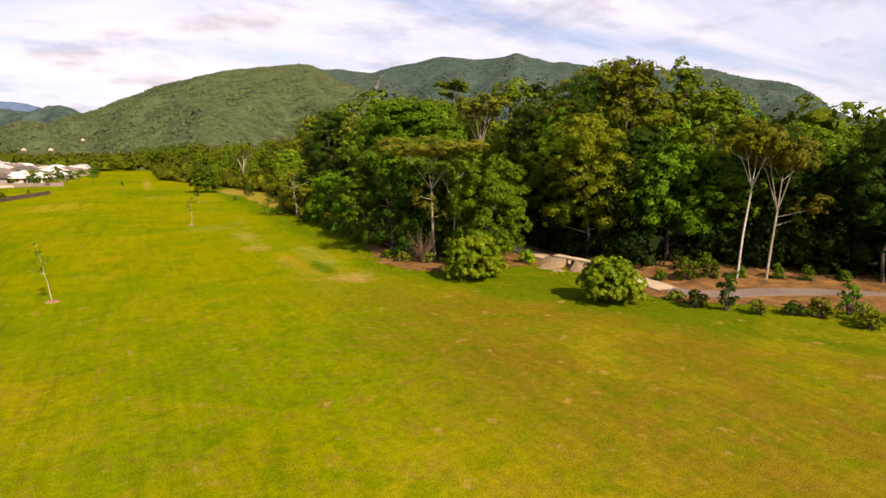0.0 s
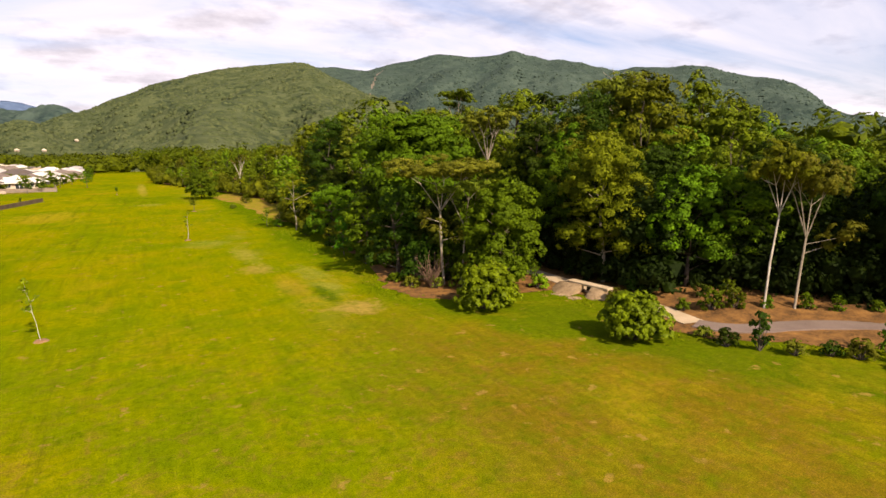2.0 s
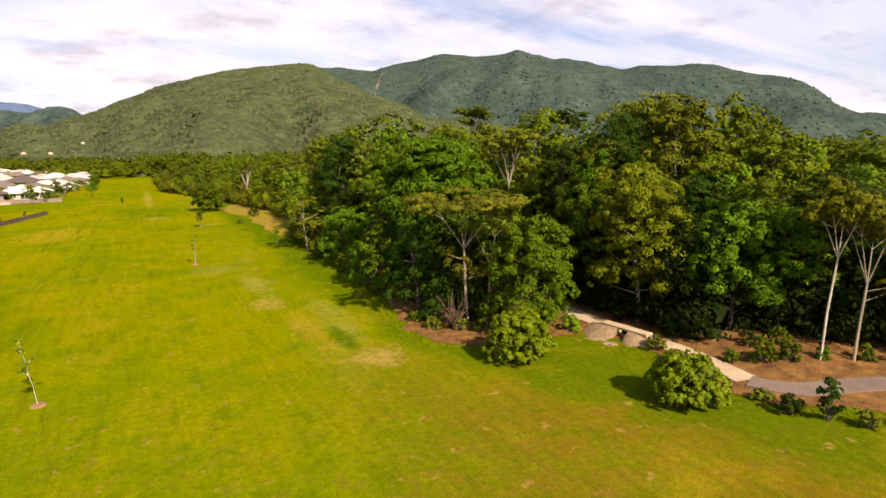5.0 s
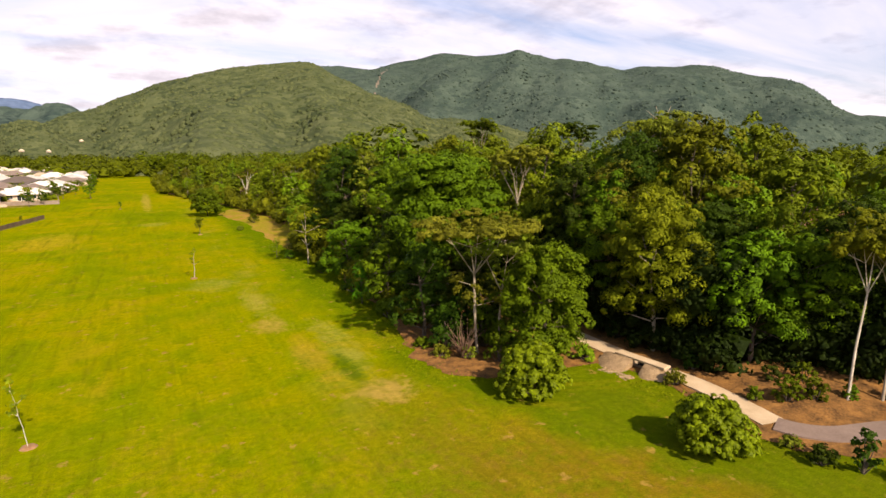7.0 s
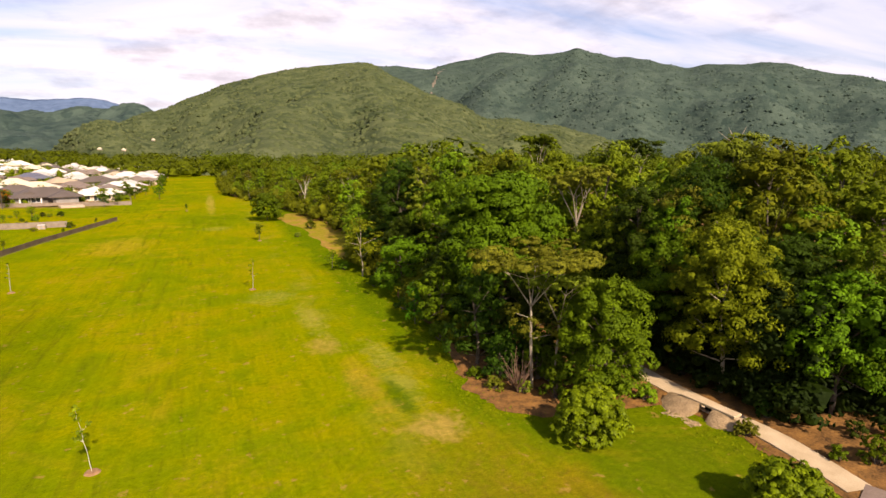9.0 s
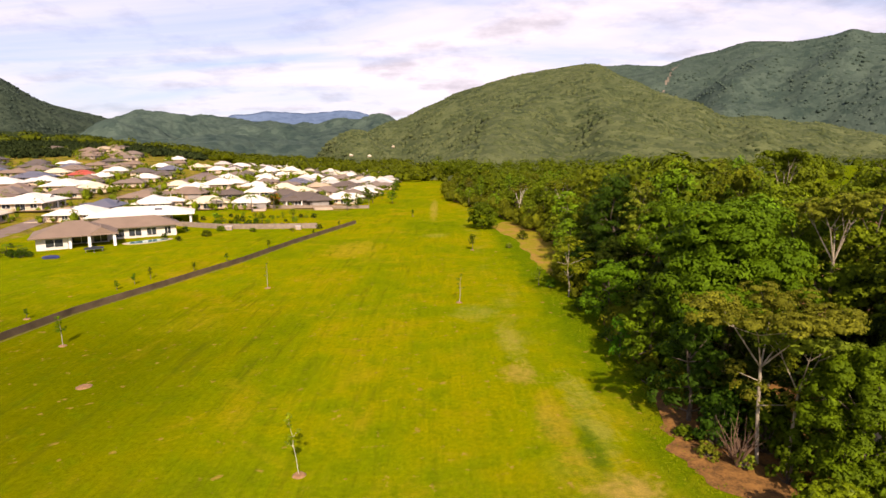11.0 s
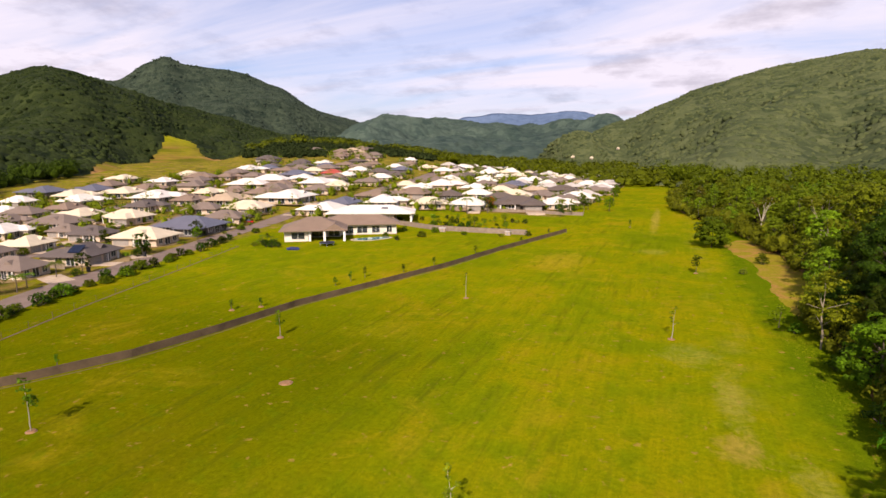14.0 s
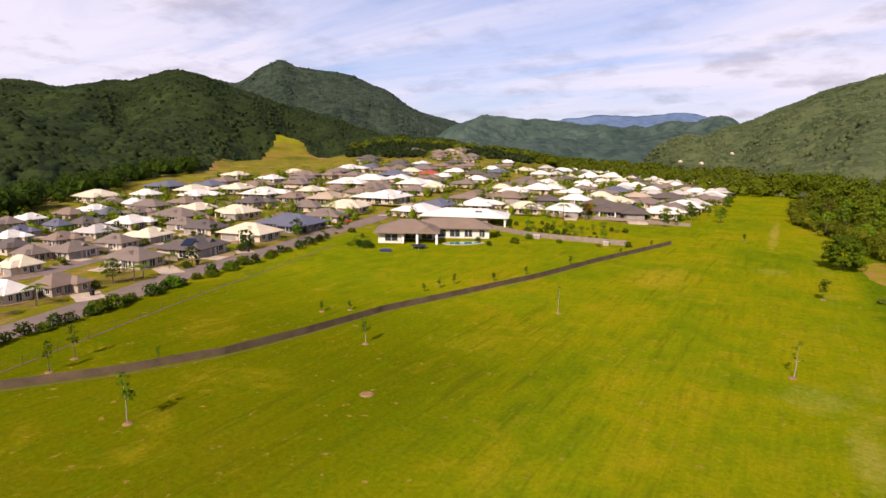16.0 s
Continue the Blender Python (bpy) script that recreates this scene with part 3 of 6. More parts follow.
    tagged(new(name, me), label, "hill", kind="structure")
    if crowns:
        forest_cover(name + "_forest", X, Y, Z, open_, *crowns, seed)


def forest_cover(name, X, Y, Z, open_, count, size, material, seed):
    """Single tree crowns over the headings of a hillside that fit the camera's view: rounded, uneven domes, more than
    one could count.
    """
    rng = np.random.default_rng(seed)
    ico = bmesh.new()
    bmesh.ops.create_icosphere(ico, subdivisions=1, radius=1)
    iv = np.array([v.co[:] for v in ico.verts])
    fi = np.array([[v.index for v in f.verts] for f in ico.faces])
    ico.free()
    R = np.hypot(X, Y)
    w = (R * np.where(open_ | (np.degrees(np.arctan2(X, Y)) < -74) | (np.degrees(np.arctan2(X, Y)) > 70), 0.0, 1.0)).ravel()
    k = rng.choice(X.size, count, p=w / w.sum())
    d = size * np.exp(rng.normal(-0.10, 0.24, (count, 1, 1))).clip(0.5, 1.4)
    body = iv[None] * (1 + 0.15 * rng.standard_normal((count, len(iv), 1))) * d * np.array((1.0, 1.0, 0.85))
    at = np.stack([X.ravel()[k], Y.ravel()[k], Z.ravel()[k]], -1)[:, None] + np.concatenate([rng.normal(0, size * 0.5, (count, 1, 2)), d * -0.5], -1)
    v = (body + at).reshape(-1, 3)
    f = (fi[None] + np.arange(count)[:, None, None] * len(iv)).reshape(-1, 3)
    tagged(new(name, mesh_of(name, v.tolist(), f.tolist(), material, True)), "tree crowns of the rainforest on the hillside", "woods", kind="stuff")


def spur(a, u):
    """The grassed spur above the top street, and the mown strip along the hill's foot."""
    tongue = (np.abs(a + 46.3 - (u - 0.2) * 3) < 0.5 + 7.0 * np.clip(1 - u / 0.36, 0, 1) ** 1.5 + 0.25 * np.sin(u * 55 + a)) & (u < 0.43)
    strip = (u < (0.045 + 0.012 * np.sin(a * 1.3)) * np.clip((a + 64) / 14, 0, 1)) & (a < -38)
    return tongue | strip


def landslip(a, u):
    """The bare scar that runs aslant down the mountain."""
    return (np.abs(a - 22.35 - (u - 0.9) * 7.0) < 0.19 + 0.05 * np.sin(u * 90)) & (u > 0.66) & (u < 0.93)


hill("hill_right", [(-16, 1420), (-11, 1020), (-6, 600), (-1, 430), (4, 380), (42, 380)], 1500, [(-16, -1.6), (-13, -1.0), (-9.3, .3), (-5.4, 2.6), (.6, 5.1), (4.3, 6.2), (7.1, 7.2), (10, 7.7), (13.7, 8.1), (15.8, 7.7),
     (18.9, 6.0), (23.1, 3.9), (26.9, 2.3), (33, 0.7), (42, -0.4)], HILL_NEAR, "hill covered in sunlit rainforest", 16, 1, 300, 130, 1.35, 58, 1, spurs=260, crowns=(17000, 4.0, CROWN_NEAR))
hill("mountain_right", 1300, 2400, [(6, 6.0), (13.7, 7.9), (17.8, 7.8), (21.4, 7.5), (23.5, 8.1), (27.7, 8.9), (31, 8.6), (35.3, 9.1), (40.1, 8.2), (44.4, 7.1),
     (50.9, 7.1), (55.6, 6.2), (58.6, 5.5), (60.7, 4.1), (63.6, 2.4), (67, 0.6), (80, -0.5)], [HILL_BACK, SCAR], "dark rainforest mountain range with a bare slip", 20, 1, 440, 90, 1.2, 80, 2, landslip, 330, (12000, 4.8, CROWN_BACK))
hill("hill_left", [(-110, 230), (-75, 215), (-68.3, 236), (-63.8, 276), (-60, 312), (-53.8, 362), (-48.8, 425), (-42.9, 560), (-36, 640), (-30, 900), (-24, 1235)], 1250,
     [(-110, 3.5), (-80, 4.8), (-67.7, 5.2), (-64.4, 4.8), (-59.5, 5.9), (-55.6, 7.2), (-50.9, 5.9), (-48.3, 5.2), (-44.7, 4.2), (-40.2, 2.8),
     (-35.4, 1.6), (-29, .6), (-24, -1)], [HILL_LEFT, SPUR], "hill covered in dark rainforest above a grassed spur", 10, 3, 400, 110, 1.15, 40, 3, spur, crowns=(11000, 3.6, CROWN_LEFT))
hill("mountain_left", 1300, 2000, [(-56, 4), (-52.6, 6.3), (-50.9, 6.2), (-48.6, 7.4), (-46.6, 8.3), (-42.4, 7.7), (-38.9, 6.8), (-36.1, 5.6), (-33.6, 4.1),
     (-29.9, 3.2), (-25.2, 1.6), (-21, -.5)], HILL_HAZED, "rainforest mountain behind the suburb", 18, 1, 220, 70, 1.1, 40, 4, crowns=(5200, 5.2, CROWN_HAZED))
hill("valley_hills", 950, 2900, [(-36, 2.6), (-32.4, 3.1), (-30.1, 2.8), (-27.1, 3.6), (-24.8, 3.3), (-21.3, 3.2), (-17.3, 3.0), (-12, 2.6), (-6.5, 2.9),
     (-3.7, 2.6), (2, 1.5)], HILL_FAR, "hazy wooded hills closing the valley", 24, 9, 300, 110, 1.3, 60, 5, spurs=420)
hill("blue_mountains", 3600, 4300, [(-24, 2.4), (-21.8, 3), (-20.3, 3.3), (-16.3, 4.0), (-13, 3.7), (-9.3, 3.9), (-5.8, 3.6), (-2, 2.4)], HILL_HAZE_BLUE,
     "far mountains, pale blue haze put into their colour", 60, 6, 120, 20, 1.0, 40, 6)


def ribbon(name, line, width, material, label, z=0.02, category="path", thick=0.12):
    """A paved strip with real edges along a smooth line."""
    pts = [Vector((x, y)) for x, y in line]
    fine = []
    for i in range(len(pts) - 1):
        p0, p1, p2, p3 = pts[max(i - 1, 0)], pts[i], pts[i + 1], pts[min(i + 2, len(pts) - 1)]
        for s in range(8):
            u = s / 8
            fine.append(0.5 * (2 * p1 + (p2 - p0) * u + (2 * p0 - 5 * p1 + 4 * p2 - p3) * u**2 + (3 * p1 - p0 - 3 * p2 + p3) * u**3))
    fine.append(pts[-1])
    v, f = [], []
    for i, p in enumerate(fine):
        d = (fine[min(i + 1, len(fine) - 1)] - fine[max(i - 1, 0)]).normalized()
        s = Vector((d.y, -d.x)) * width / 2
        for q in (p - s, p + s):
            h = rise(q.x, q.y)
            v += [(q.x, q.y, h + z), (q.x, q.y, h + z - thick)]
        if i:
            a, b = 4 * (i - 1), 4 * i
            f += [(a, a + 2, b + 2, b), (a + 1, a, b, b + 1), (a + 2, a + 3, b + 3, b + 2)]
    return tagged(new(name, mesh_of(name, v, f, material)), label, category, kind="structure")


# ---- the wood ----
def crown_mesh(name, material, clumps, leaf=0.45, per=60, seed=0, core=0.29, fine=False):
    """Clumps (x, y, z, radius, flatness): leaf blades gathered in tufts over a small, lumpy inner mass of leaves."""
    rng = np.random.default_rng(seed)
    verts, faces = [], []
    ico = bmesh.new()
    bmesh.ops.create_icosphere(ico, subdivisions=2 if fine else 1, radius=1)
    iv = np.array([v.co[:] for v in ico.verts])
    fi = [[v.index for v in f.verts] for f in ico.faces]
    ico.free()
    for cx, cy, cz, r, flat in clumps:
        o = len(verts)
        wob = 1 + 0.25 * rng.standard_normal((len(iv), 1)).clip(-1.5, 1.5)
        verts += list(iv * wob * r * core * (1, 1, flat) + (cx, cy, cz))
        faces += [[a + o for a in f] for f in fi]
        n = max(5, int(per * r * r / 1.4))
        m = max(5, min(14, int(5 + r * 3.4)))
        hub = rng.standard_normal((m, 3))
        hub /= np.linalg.norm(hub, axis=1)[:, None]
        hub[:, 2] = np.where(hub[:, 2] < -0.35, -hub[:, 2], hub[:, 2])
        pick = rng.integers(0, m, n)
        d = rng.standard_normal((n, 3))
        d /= np.linalg.norm(d, axis=1)[:, None]
        d = np.where((d * hub[pick]).sum(1, keepdims=True) < 0.0, -d, d) + (0, 0, 0.35)
        d /= np.linalg.norm(d, axis=1)[:, None]
        big = rng.uniform(0.45, 1.5, m)[pick][:, None]
        c = (hub[pick] * 0.78 + d * rng.uniform(0.24, 0.36, (n, 1)) * big) * r * (1, 1, flat) + (cx, cy, cz)
        inner = rng.random(n) < 0.22
        c[inner] = d[inner] * (core * 1.25 + rng.uniform(0, 0.12, (int(inner.sum()), 1))) * r * (1, 1, flat) + (cx, cy, cz)
        nrm = d * 1.3 + hub[pick] * 0.2 + 0.24 * rng.standard_normal((n, 3)) + (0, 0, 0.15)
        nrm /= np.linalg.norm(nrm, axis=1)[:, None]
        s = np.cross(nrm, rng.standard_normal((n, 3)))
        s /= np.linalg.norm(s, axis=1)[:, None]
        u = np.cross(nrm, s)
        L = leaf * rng.uniform(0.6, 1.3, (n, 1))
        quad = np.stack([c - u * L * 0.6, c + s * L * 0.34 - nrm * L * 0.08, c + u * L * 0.6, c - s * L * 0.34 - nrm * L * 0.08], 1).reshape(-1, 3)
        o = len(verts)
        verts += list(quad)
        faces += [(o + 4 * i, o + 4 * i + 1, o + 4 * i + 2, o + 4 * i + 3) for i in range(n)]
    return mesh_of(name, verts, faces, material)


def tube(bm, a, b, ra, rb, sides=7):
    a, b = Vector(a), Vector(b)
    q = (b - a).to_track_quat("Z", "Y")
    rings = []
    for p, r in ((a, ra), (b, rb)):
        rings.append([bm.verts.new(p + q @ Vector((math.cos(k * math.tau / sides) * r, math.sin(k * math.tau / sides) * r, 0))) for k in range(sides)])
    for k in range(sides):
        bm.faces.new((rings[0][k], rings[0][(k + 1) % sides], rings[1][(k + 1) % sides], rings[1][k]))
    bm.faces.new(rings[1])


def tree(height, spread, bole, leaf_material, bark, label, seed, clumps=14, flat=0.7, leaf=0.25, per=250, trunk=0.22, lean=0.06, category="tree", name="tree", bare=0):
    """bole: share of the height that is bare trunk. Base at the origin."""
    rng = random.Random(seed)
    top = new(name)
    tagged(top, label, category)
    bm = bmesh.new()
    joints = [Vector((0, 0, -0.3))]
    for k in range(1, 5):
        joints.append(Vector((rng.uniform(-1, 1) * lean * height * k / 4, rng.uniform(-1, 1) * lean * height * k / 4, height * 0.86 * k / 4)))
    for k in range(4):
        tube(bm, joints[k], joints[k + 1], trunk * (1 - 0.21 * k), trunk * (1 - 0.21 * (k + 1)))
    spots = []
    for c in range(clumps):
        u = (c + 0.5) / clumps
        h = bole + (1 - bole) * (0.12 + 0.8 * u)
        wide = spread * math.sin(math.pi * min(1, 0.22 + 0.72 * u)) ** 0.7
        a = c * 2.4 + rng.uniform(-0.5, 0.5)
        d = wide * rng.uniform(0.45, 0.80) if c < clumps - 2 else wide * 0.2
        r = spread * rng.uniform(0.40, 0.58)
        z = height * h
        x, y = math.cos(a) * d, math.sin(a) * d
        spots.append((x, y, min(z, height - r * flat), r, flat * rng.uniform(0.8, 1.15)))
        start = joints[min(3, int(h * 0.8 * 4.6))] * 0.5 + joints[min(4, int(h * 0.8 * 4.6) + 1)] * 0.5
        start = start if start.z < z else Vector((start.x, start.y, z * 0.7))
        tube(bm, start, (x, y, z - r * flat * 0.3), trunk * 0.35, trunk * 0.12, 5)
    for k in range(bare):
        x, y, z, r, _ = spots[-1 - k]
        a = rng.uniform(0, 6.28)
        elbow = Vector((x * 0.9, y * 0.9, z))
        for q in range(3):
            tube(bm, elbow, elbow + Vector((math.cos(a + q) * r * 0.7, math.sin(a + q) * r * 0.7, r * rng.uniform(0.5, 0.85))), trunk * 0.14, trunk * 0.05, 5)
    part("trunk", bm, bark, top)
    part("crown", crown_mesh("crown", leaf_material, spots, leaf, per, seed), None, top)
    return top


def forked(height, fork, limbs, reach, leaf_material, bark, label, seed, flat=0.4, size=0.30, trunk=0.2, lean=(0.0, 0.0), leaf=0.29, per=100, low=()):
    """A bare trunk that divides into limbs, each forking again and carrying flat tufts of leaves. low: leafy side limbs (height share, heading, reach)."""
    rng = random.Random(seed)
    top = tagged(new("tree"), label, "tree")
    bm = bmesh.new()
    spots = []
    crotch = Vector((lean[0] * height * fork, lean[1] * height * fork, height * fork))
    mid = crotch * 0.5 + Vector((rng.uniform(-1, 1), rng.uniform(-1, 1), 0)) * 0.008 * height
    tube(bm, (0, 0, -0.3), mid, trunk, trunk * 0.85, 8)
    tube(bm, mid, crotch, trunk * 0.85, trunk * 0.7, 8)
    for k in range(limbs):
        a = k * math.tau / limbs + rng.uniform(-0.4, 0.4)
        out = Vector((math.cos(a), math.sin(a), 0))
        knee = crotch + out * reach * rng.uniform(0.25, 0.45) + Vector((0, 0, (1 - fork) * height * rng.uniform(0.4, 0.6)))
        tube(bm, crotch, knee, trunk * 0.46, trunk * 0.28, 6)
        for n in (-1, 0, 1):
            side = Vector((math.cos(a + n * 0.9), math.sin(a + n * 0.9), 0))
            tip = knee + side * reach * rng.uniform(0.15, 0.65) + Vector((0, 0, (1 - fork) * height * rng.uniform(0.12, 0.42)))
            tip.z = min(tip.z, height - 0.4)
            tube(bm, knee, tip, trunk * 0.24, trunk * 0.1, 5)
            spots.append((*tip, reach * size * rng.uniform(0.8, 1.25), flat * rng.uniform(0.8, 1.2)))
        spots.append((*(knee + Vector((0, 0, height * 0.08))), reach * size * 0.9, flat * 1.3))
    for h, a, d in low:
        base = crotch * min(1, h / fork)
        tip = base + Vector((math.cos(a) * d, math.sin(a) * d, d * 0.3))
        tube(bm, base, tip, trunk * 0.3, trunk * 0.1, 5)
        spots.append((*tip, d * 0.55, 0.8))
    part("trunk", bm, bark, top)
    part("crown", crown_mesh("crown", leaf_material, spots, leaf, per, seed), None, top)
    return top


KINDS = [
    tree(17, 4.8, 0.22, LEAF_MID, BARK, "broad green rainforest tree at the edge of the wood", 1, 17),
    tree(21, 4.8, 0.26, LEAF_DARK, BARK, "tall dark green rainforest tree", 2, 17, bare=3),
    tree(14, 4.2, 0.10, LEAF_DARK, BARK, "dense dark green forest tree leafy to the ground", 3, 18),
    tree(15, 4.4, 0.34, LEAF_LIGHT, PALE_BARK, "yellow-green forest tree with pale limbs", 4, 15, 0.55),
    tree(19, 4.2, 0.36, LEAF_OLIVE, PALE_BARK, "tall olive-green gum tree with pale trunk", 5, 14, 0.6, bare=4),
    tree(11, 3.8, 0.06, LEAF_MID, BARK, "low bushy green tree at the wood's edge", 6, 16),
    tree(20, 3.4, 0.18, LEAF_MID, BARK, "slender deep green forest tree", 7, 16, 0.9),
]
# the same trees with coarser leaves, mostly in the brighter sunlit colour, for the far part of the wood
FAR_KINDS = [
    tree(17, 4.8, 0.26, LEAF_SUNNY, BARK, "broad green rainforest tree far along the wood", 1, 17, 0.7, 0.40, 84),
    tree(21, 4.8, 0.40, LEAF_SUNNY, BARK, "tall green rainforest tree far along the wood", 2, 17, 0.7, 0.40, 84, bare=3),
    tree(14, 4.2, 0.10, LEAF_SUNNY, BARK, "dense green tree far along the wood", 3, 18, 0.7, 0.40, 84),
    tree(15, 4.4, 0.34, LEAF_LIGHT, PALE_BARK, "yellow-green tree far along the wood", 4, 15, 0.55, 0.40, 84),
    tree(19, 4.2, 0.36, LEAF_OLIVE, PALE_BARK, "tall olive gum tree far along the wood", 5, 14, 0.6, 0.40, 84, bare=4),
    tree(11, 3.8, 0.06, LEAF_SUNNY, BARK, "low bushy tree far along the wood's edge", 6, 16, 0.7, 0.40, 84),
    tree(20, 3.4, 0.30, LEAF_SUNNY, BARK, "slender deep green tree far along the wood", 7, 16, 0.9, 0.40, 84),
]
placed = []


def stand(kind, x, y, scale=1.0, turn=None, tall=1.0):
    ob = copy_thing((KINDS if -9 < y < 85 and x - edge(y) < 8.5 else FAR_KINDS)[kind], pose(x, y, rise(x, y) - 0.1, 0, 0, rnd.uniform(0, 360) if turn is None else turn))
    if y < 22:
        scale, tall = scale * 0.90, tall * 0.93
    ob.scale = (scale, scale, scale * tall)
    placed.append((x, y))
    return ob


def edge(y):
    """The wood's edge, x for each y."""
    return float(np.interp(y, [-60, -8, 0, 8, 16, 24, 33, 36, 47, 72, 84, 96, 110, 146, 162, 258, 300, 480, 700],
                           [60, 50, 45.5, 40.0, 35.0, 34.4, 33.8, 20, 20, 19.5, 18.5, 21, 25, 23.5, 22, 1, 4, -14, -40]))


def single(ob, x, y, turn=0.0):
    ob.matrix_basis = pose(x, y, rise(x, y) - 0.1, 0, 0, turn)
    placed.append((x, y))
    return ob


rnd = random.Random(11)
# the trees that stand out along the wood's edge
single(forked(12.6, 0.58, 5, 4.9, LEAF_OLIVE, PALE_BARK, "flat-topped olive tree with forked pale trunk", 21, 0.36, 0.33, 0.14, (-0.05, 0), 0.20, 330, ((0.42, 3.9, 2.2), (0.36, 5.6, 2.0), (0.5, 2.6, 1.8))), 21.2, 27.0)
single(forked(10.4, 0.55, 3, 3.0, LEAF_OLIVE, PALE_BARK, "slim olive tree beside the flat-topped tree", 39, 0.4, 0.36, 0.13, (0.05, 0), 0.20, 300), 22.8, 26.2)
single(tree(10.4, 3.5, 0.0, LEAF_MID, BARK, "dense rounded green tree leafy to the ground", 22, 30, 0.85, 0.23, 330), 24.9, 22.0)
single(tree(8.6, 3.2, 0.0, LEAF_MID, BARK, "dense green tree at the bank's foot", 35, 18, 0.85, 0.23, 300), 25.6, 25.6)
single(tree(9.0, 3.4, 0.0, LEAF_DARK, BARK, "dark leafy tree behind the forked tree", 36, 18, 0.85, 0.25, 260), 23.4, 31.6)
single(tree(8.2, 3.0, 0.0, LEAF_MID, BARK, "bushy green tree at the wood's edge", 37, 16, 0.85, 0.25, 250), 19.6, 43.5)
single(tree(10.5, 3.4, 0.0, LEAF_DARK, BARK, "dark leafy tree in the wood's edge", 38, 18, 0.85, 0.26, 230), 22.6, 48.0)
single(tree(9.6, 3.0, 0.0, LEAF_DARK, BARK, "dense dark tree beside the forked tree", 26, 16, 0.85, 0.25, 260), 19.2, 33.6)
single(tree(17.2, 6.2, 0.22, LEAF_BRIGHT, BARK, "large bright green broad-leaved tree", 23, 38, 0.6, 0.31, 210, 0.4), 25.6, 41.0)
single(tree(14.5, 4.2, 0.14, LEAF_LIGHT, PALE_BARK, "feathery light green tree over the path", 24, 28, 0.8, 0.22, 360, 0.2, bare=1), 35.2, 20.2)
single(forked(13.2, 0.60, 4, 2.4, LEAF_LIGHT, WHITE_BARK, "slim gum tree with tall bare white trunk", 25, 0.8, 0.44, 0.10, (0.17, 0.03), 0.22, 420), 38.6, 6.1)
single(forked(12.0, 0.50, 4, 2.7, LEAF_OLIVE, PALE_BARK, "leaning gum tree with bare pale trunk", 27, 0.9, 0.46, 0.115, (0.15, 0.02), 0.22, 420, ((0.46, 5.4, 2.6), (0.40, 5.9, 1.9))), 40.8, 5.0)
single(tree(11.6, 3.6, 0.16, LEAF_MID, BARK, "leafy bright green tree behind the path", 28, 22, 0.85, 0.25, 270), 38.6, 13.4)
single(tree(22.0, 5.6, 0.40, LEAF_OLIVE, PALE_BARK, "tall spreading forest tree with pale upper limbs", 29, 20, 0.65, 0.26, 220, 0.34, bare=1), 45.6, 29.6)
single(tree(16.2, 4.4, 0.34, LEAF_OLIVE, PALE_BARK, "olive forest tree with bare pale limbs", 40, 17, 0.65, 0.25, 220, 0.26), 38.4, 28.6)
single(tree(9.5, 3.4, 0.30, LEAF_LIGHT, PALE_BARK, "young pale-trunked tree at the wood's edge", 30, 10, 0.5, 0.27, 96, 0.14), 18.6, 74.0)
single(tree(8.4, 3.6, 0.0, LEAF_MID, BARK, "dense green tree at the edge of the wood", 31, 16, 0.8, 0.26, 240), 20.5, 60.0)
single(tree(5.0, 2.0, 0.0, LEAF_BRIGHT, BARK, "small bright green tree at the edge of the wood", 32, 10, 0.8, 0.27, 112, 0.1), 18.0, 47.5)
single(tree(7.6, 4.4, 0.04, LEAF_BRIGHT, BARK, "round light green tree standing out from the wood", 33, 18, 0.8, 0.34, 180, 0.16), 11.5, 152.0)
single(tree(3.4, 1.5, 0.10, LEAF_LIGHT, BARK, "small light green sapling at the wood's edge", 34, 7, 0.8, 0.23, 96, 0.06), 15.4, 82.0)
single(forked(22.0, 0.74, 4, 2.4, LEAF_MID, PALE_BARK, "slender forest tree standing above the canopy", 131, 0.5, 0.5, 0.16, (0.02, 0), 0.26, 260), 39.3, 56.9)
single(forked(21.4, 0.74, 4, 2.6, LEAF_DARK, PALE_BARK, "thin emergent tree with a small flat crown", 132, 0.45, 0.5, 0.16, (0.02, 0), 0.26, 260), 51.8, 51.0)
single(forked(18.8, 0.62, 5, 3.6, LEAF_OLIVE, PALE_BARK, "olive-brown forest tree with pale forked limbs", 133, 0.5, 0.36, 0.18, (0.0, 0), 0.24, 300), 35.4, 41.5)
single(tree(21.5, 4.2, 0.35, LEAF_SUNNY, BARK, "tall green tree rising over the far wood", 134, 16, 0.7, 0.34, 150, 0.3), 37.0, 104.0)
single(forked(12.4, 0.45, 5, 3.4, LEAF_OLIVE, WHITE_BARK, "half-bare tree with whitened limbs over the wood's edge", 135, 0.5, 0.22, 0.2, (0.0, 0), 0.34, 90), 24.0, 165.0)
single(forked(14.6, 0.55, 5, 4.4, LEAF_SUNNY, PALE_BARK, "spreading flat-crowned tree with open pale limbs", 136, 0.36, 0.3, 0.2, (0.0, 0), 0.34, 130), 31.5, 138.0)
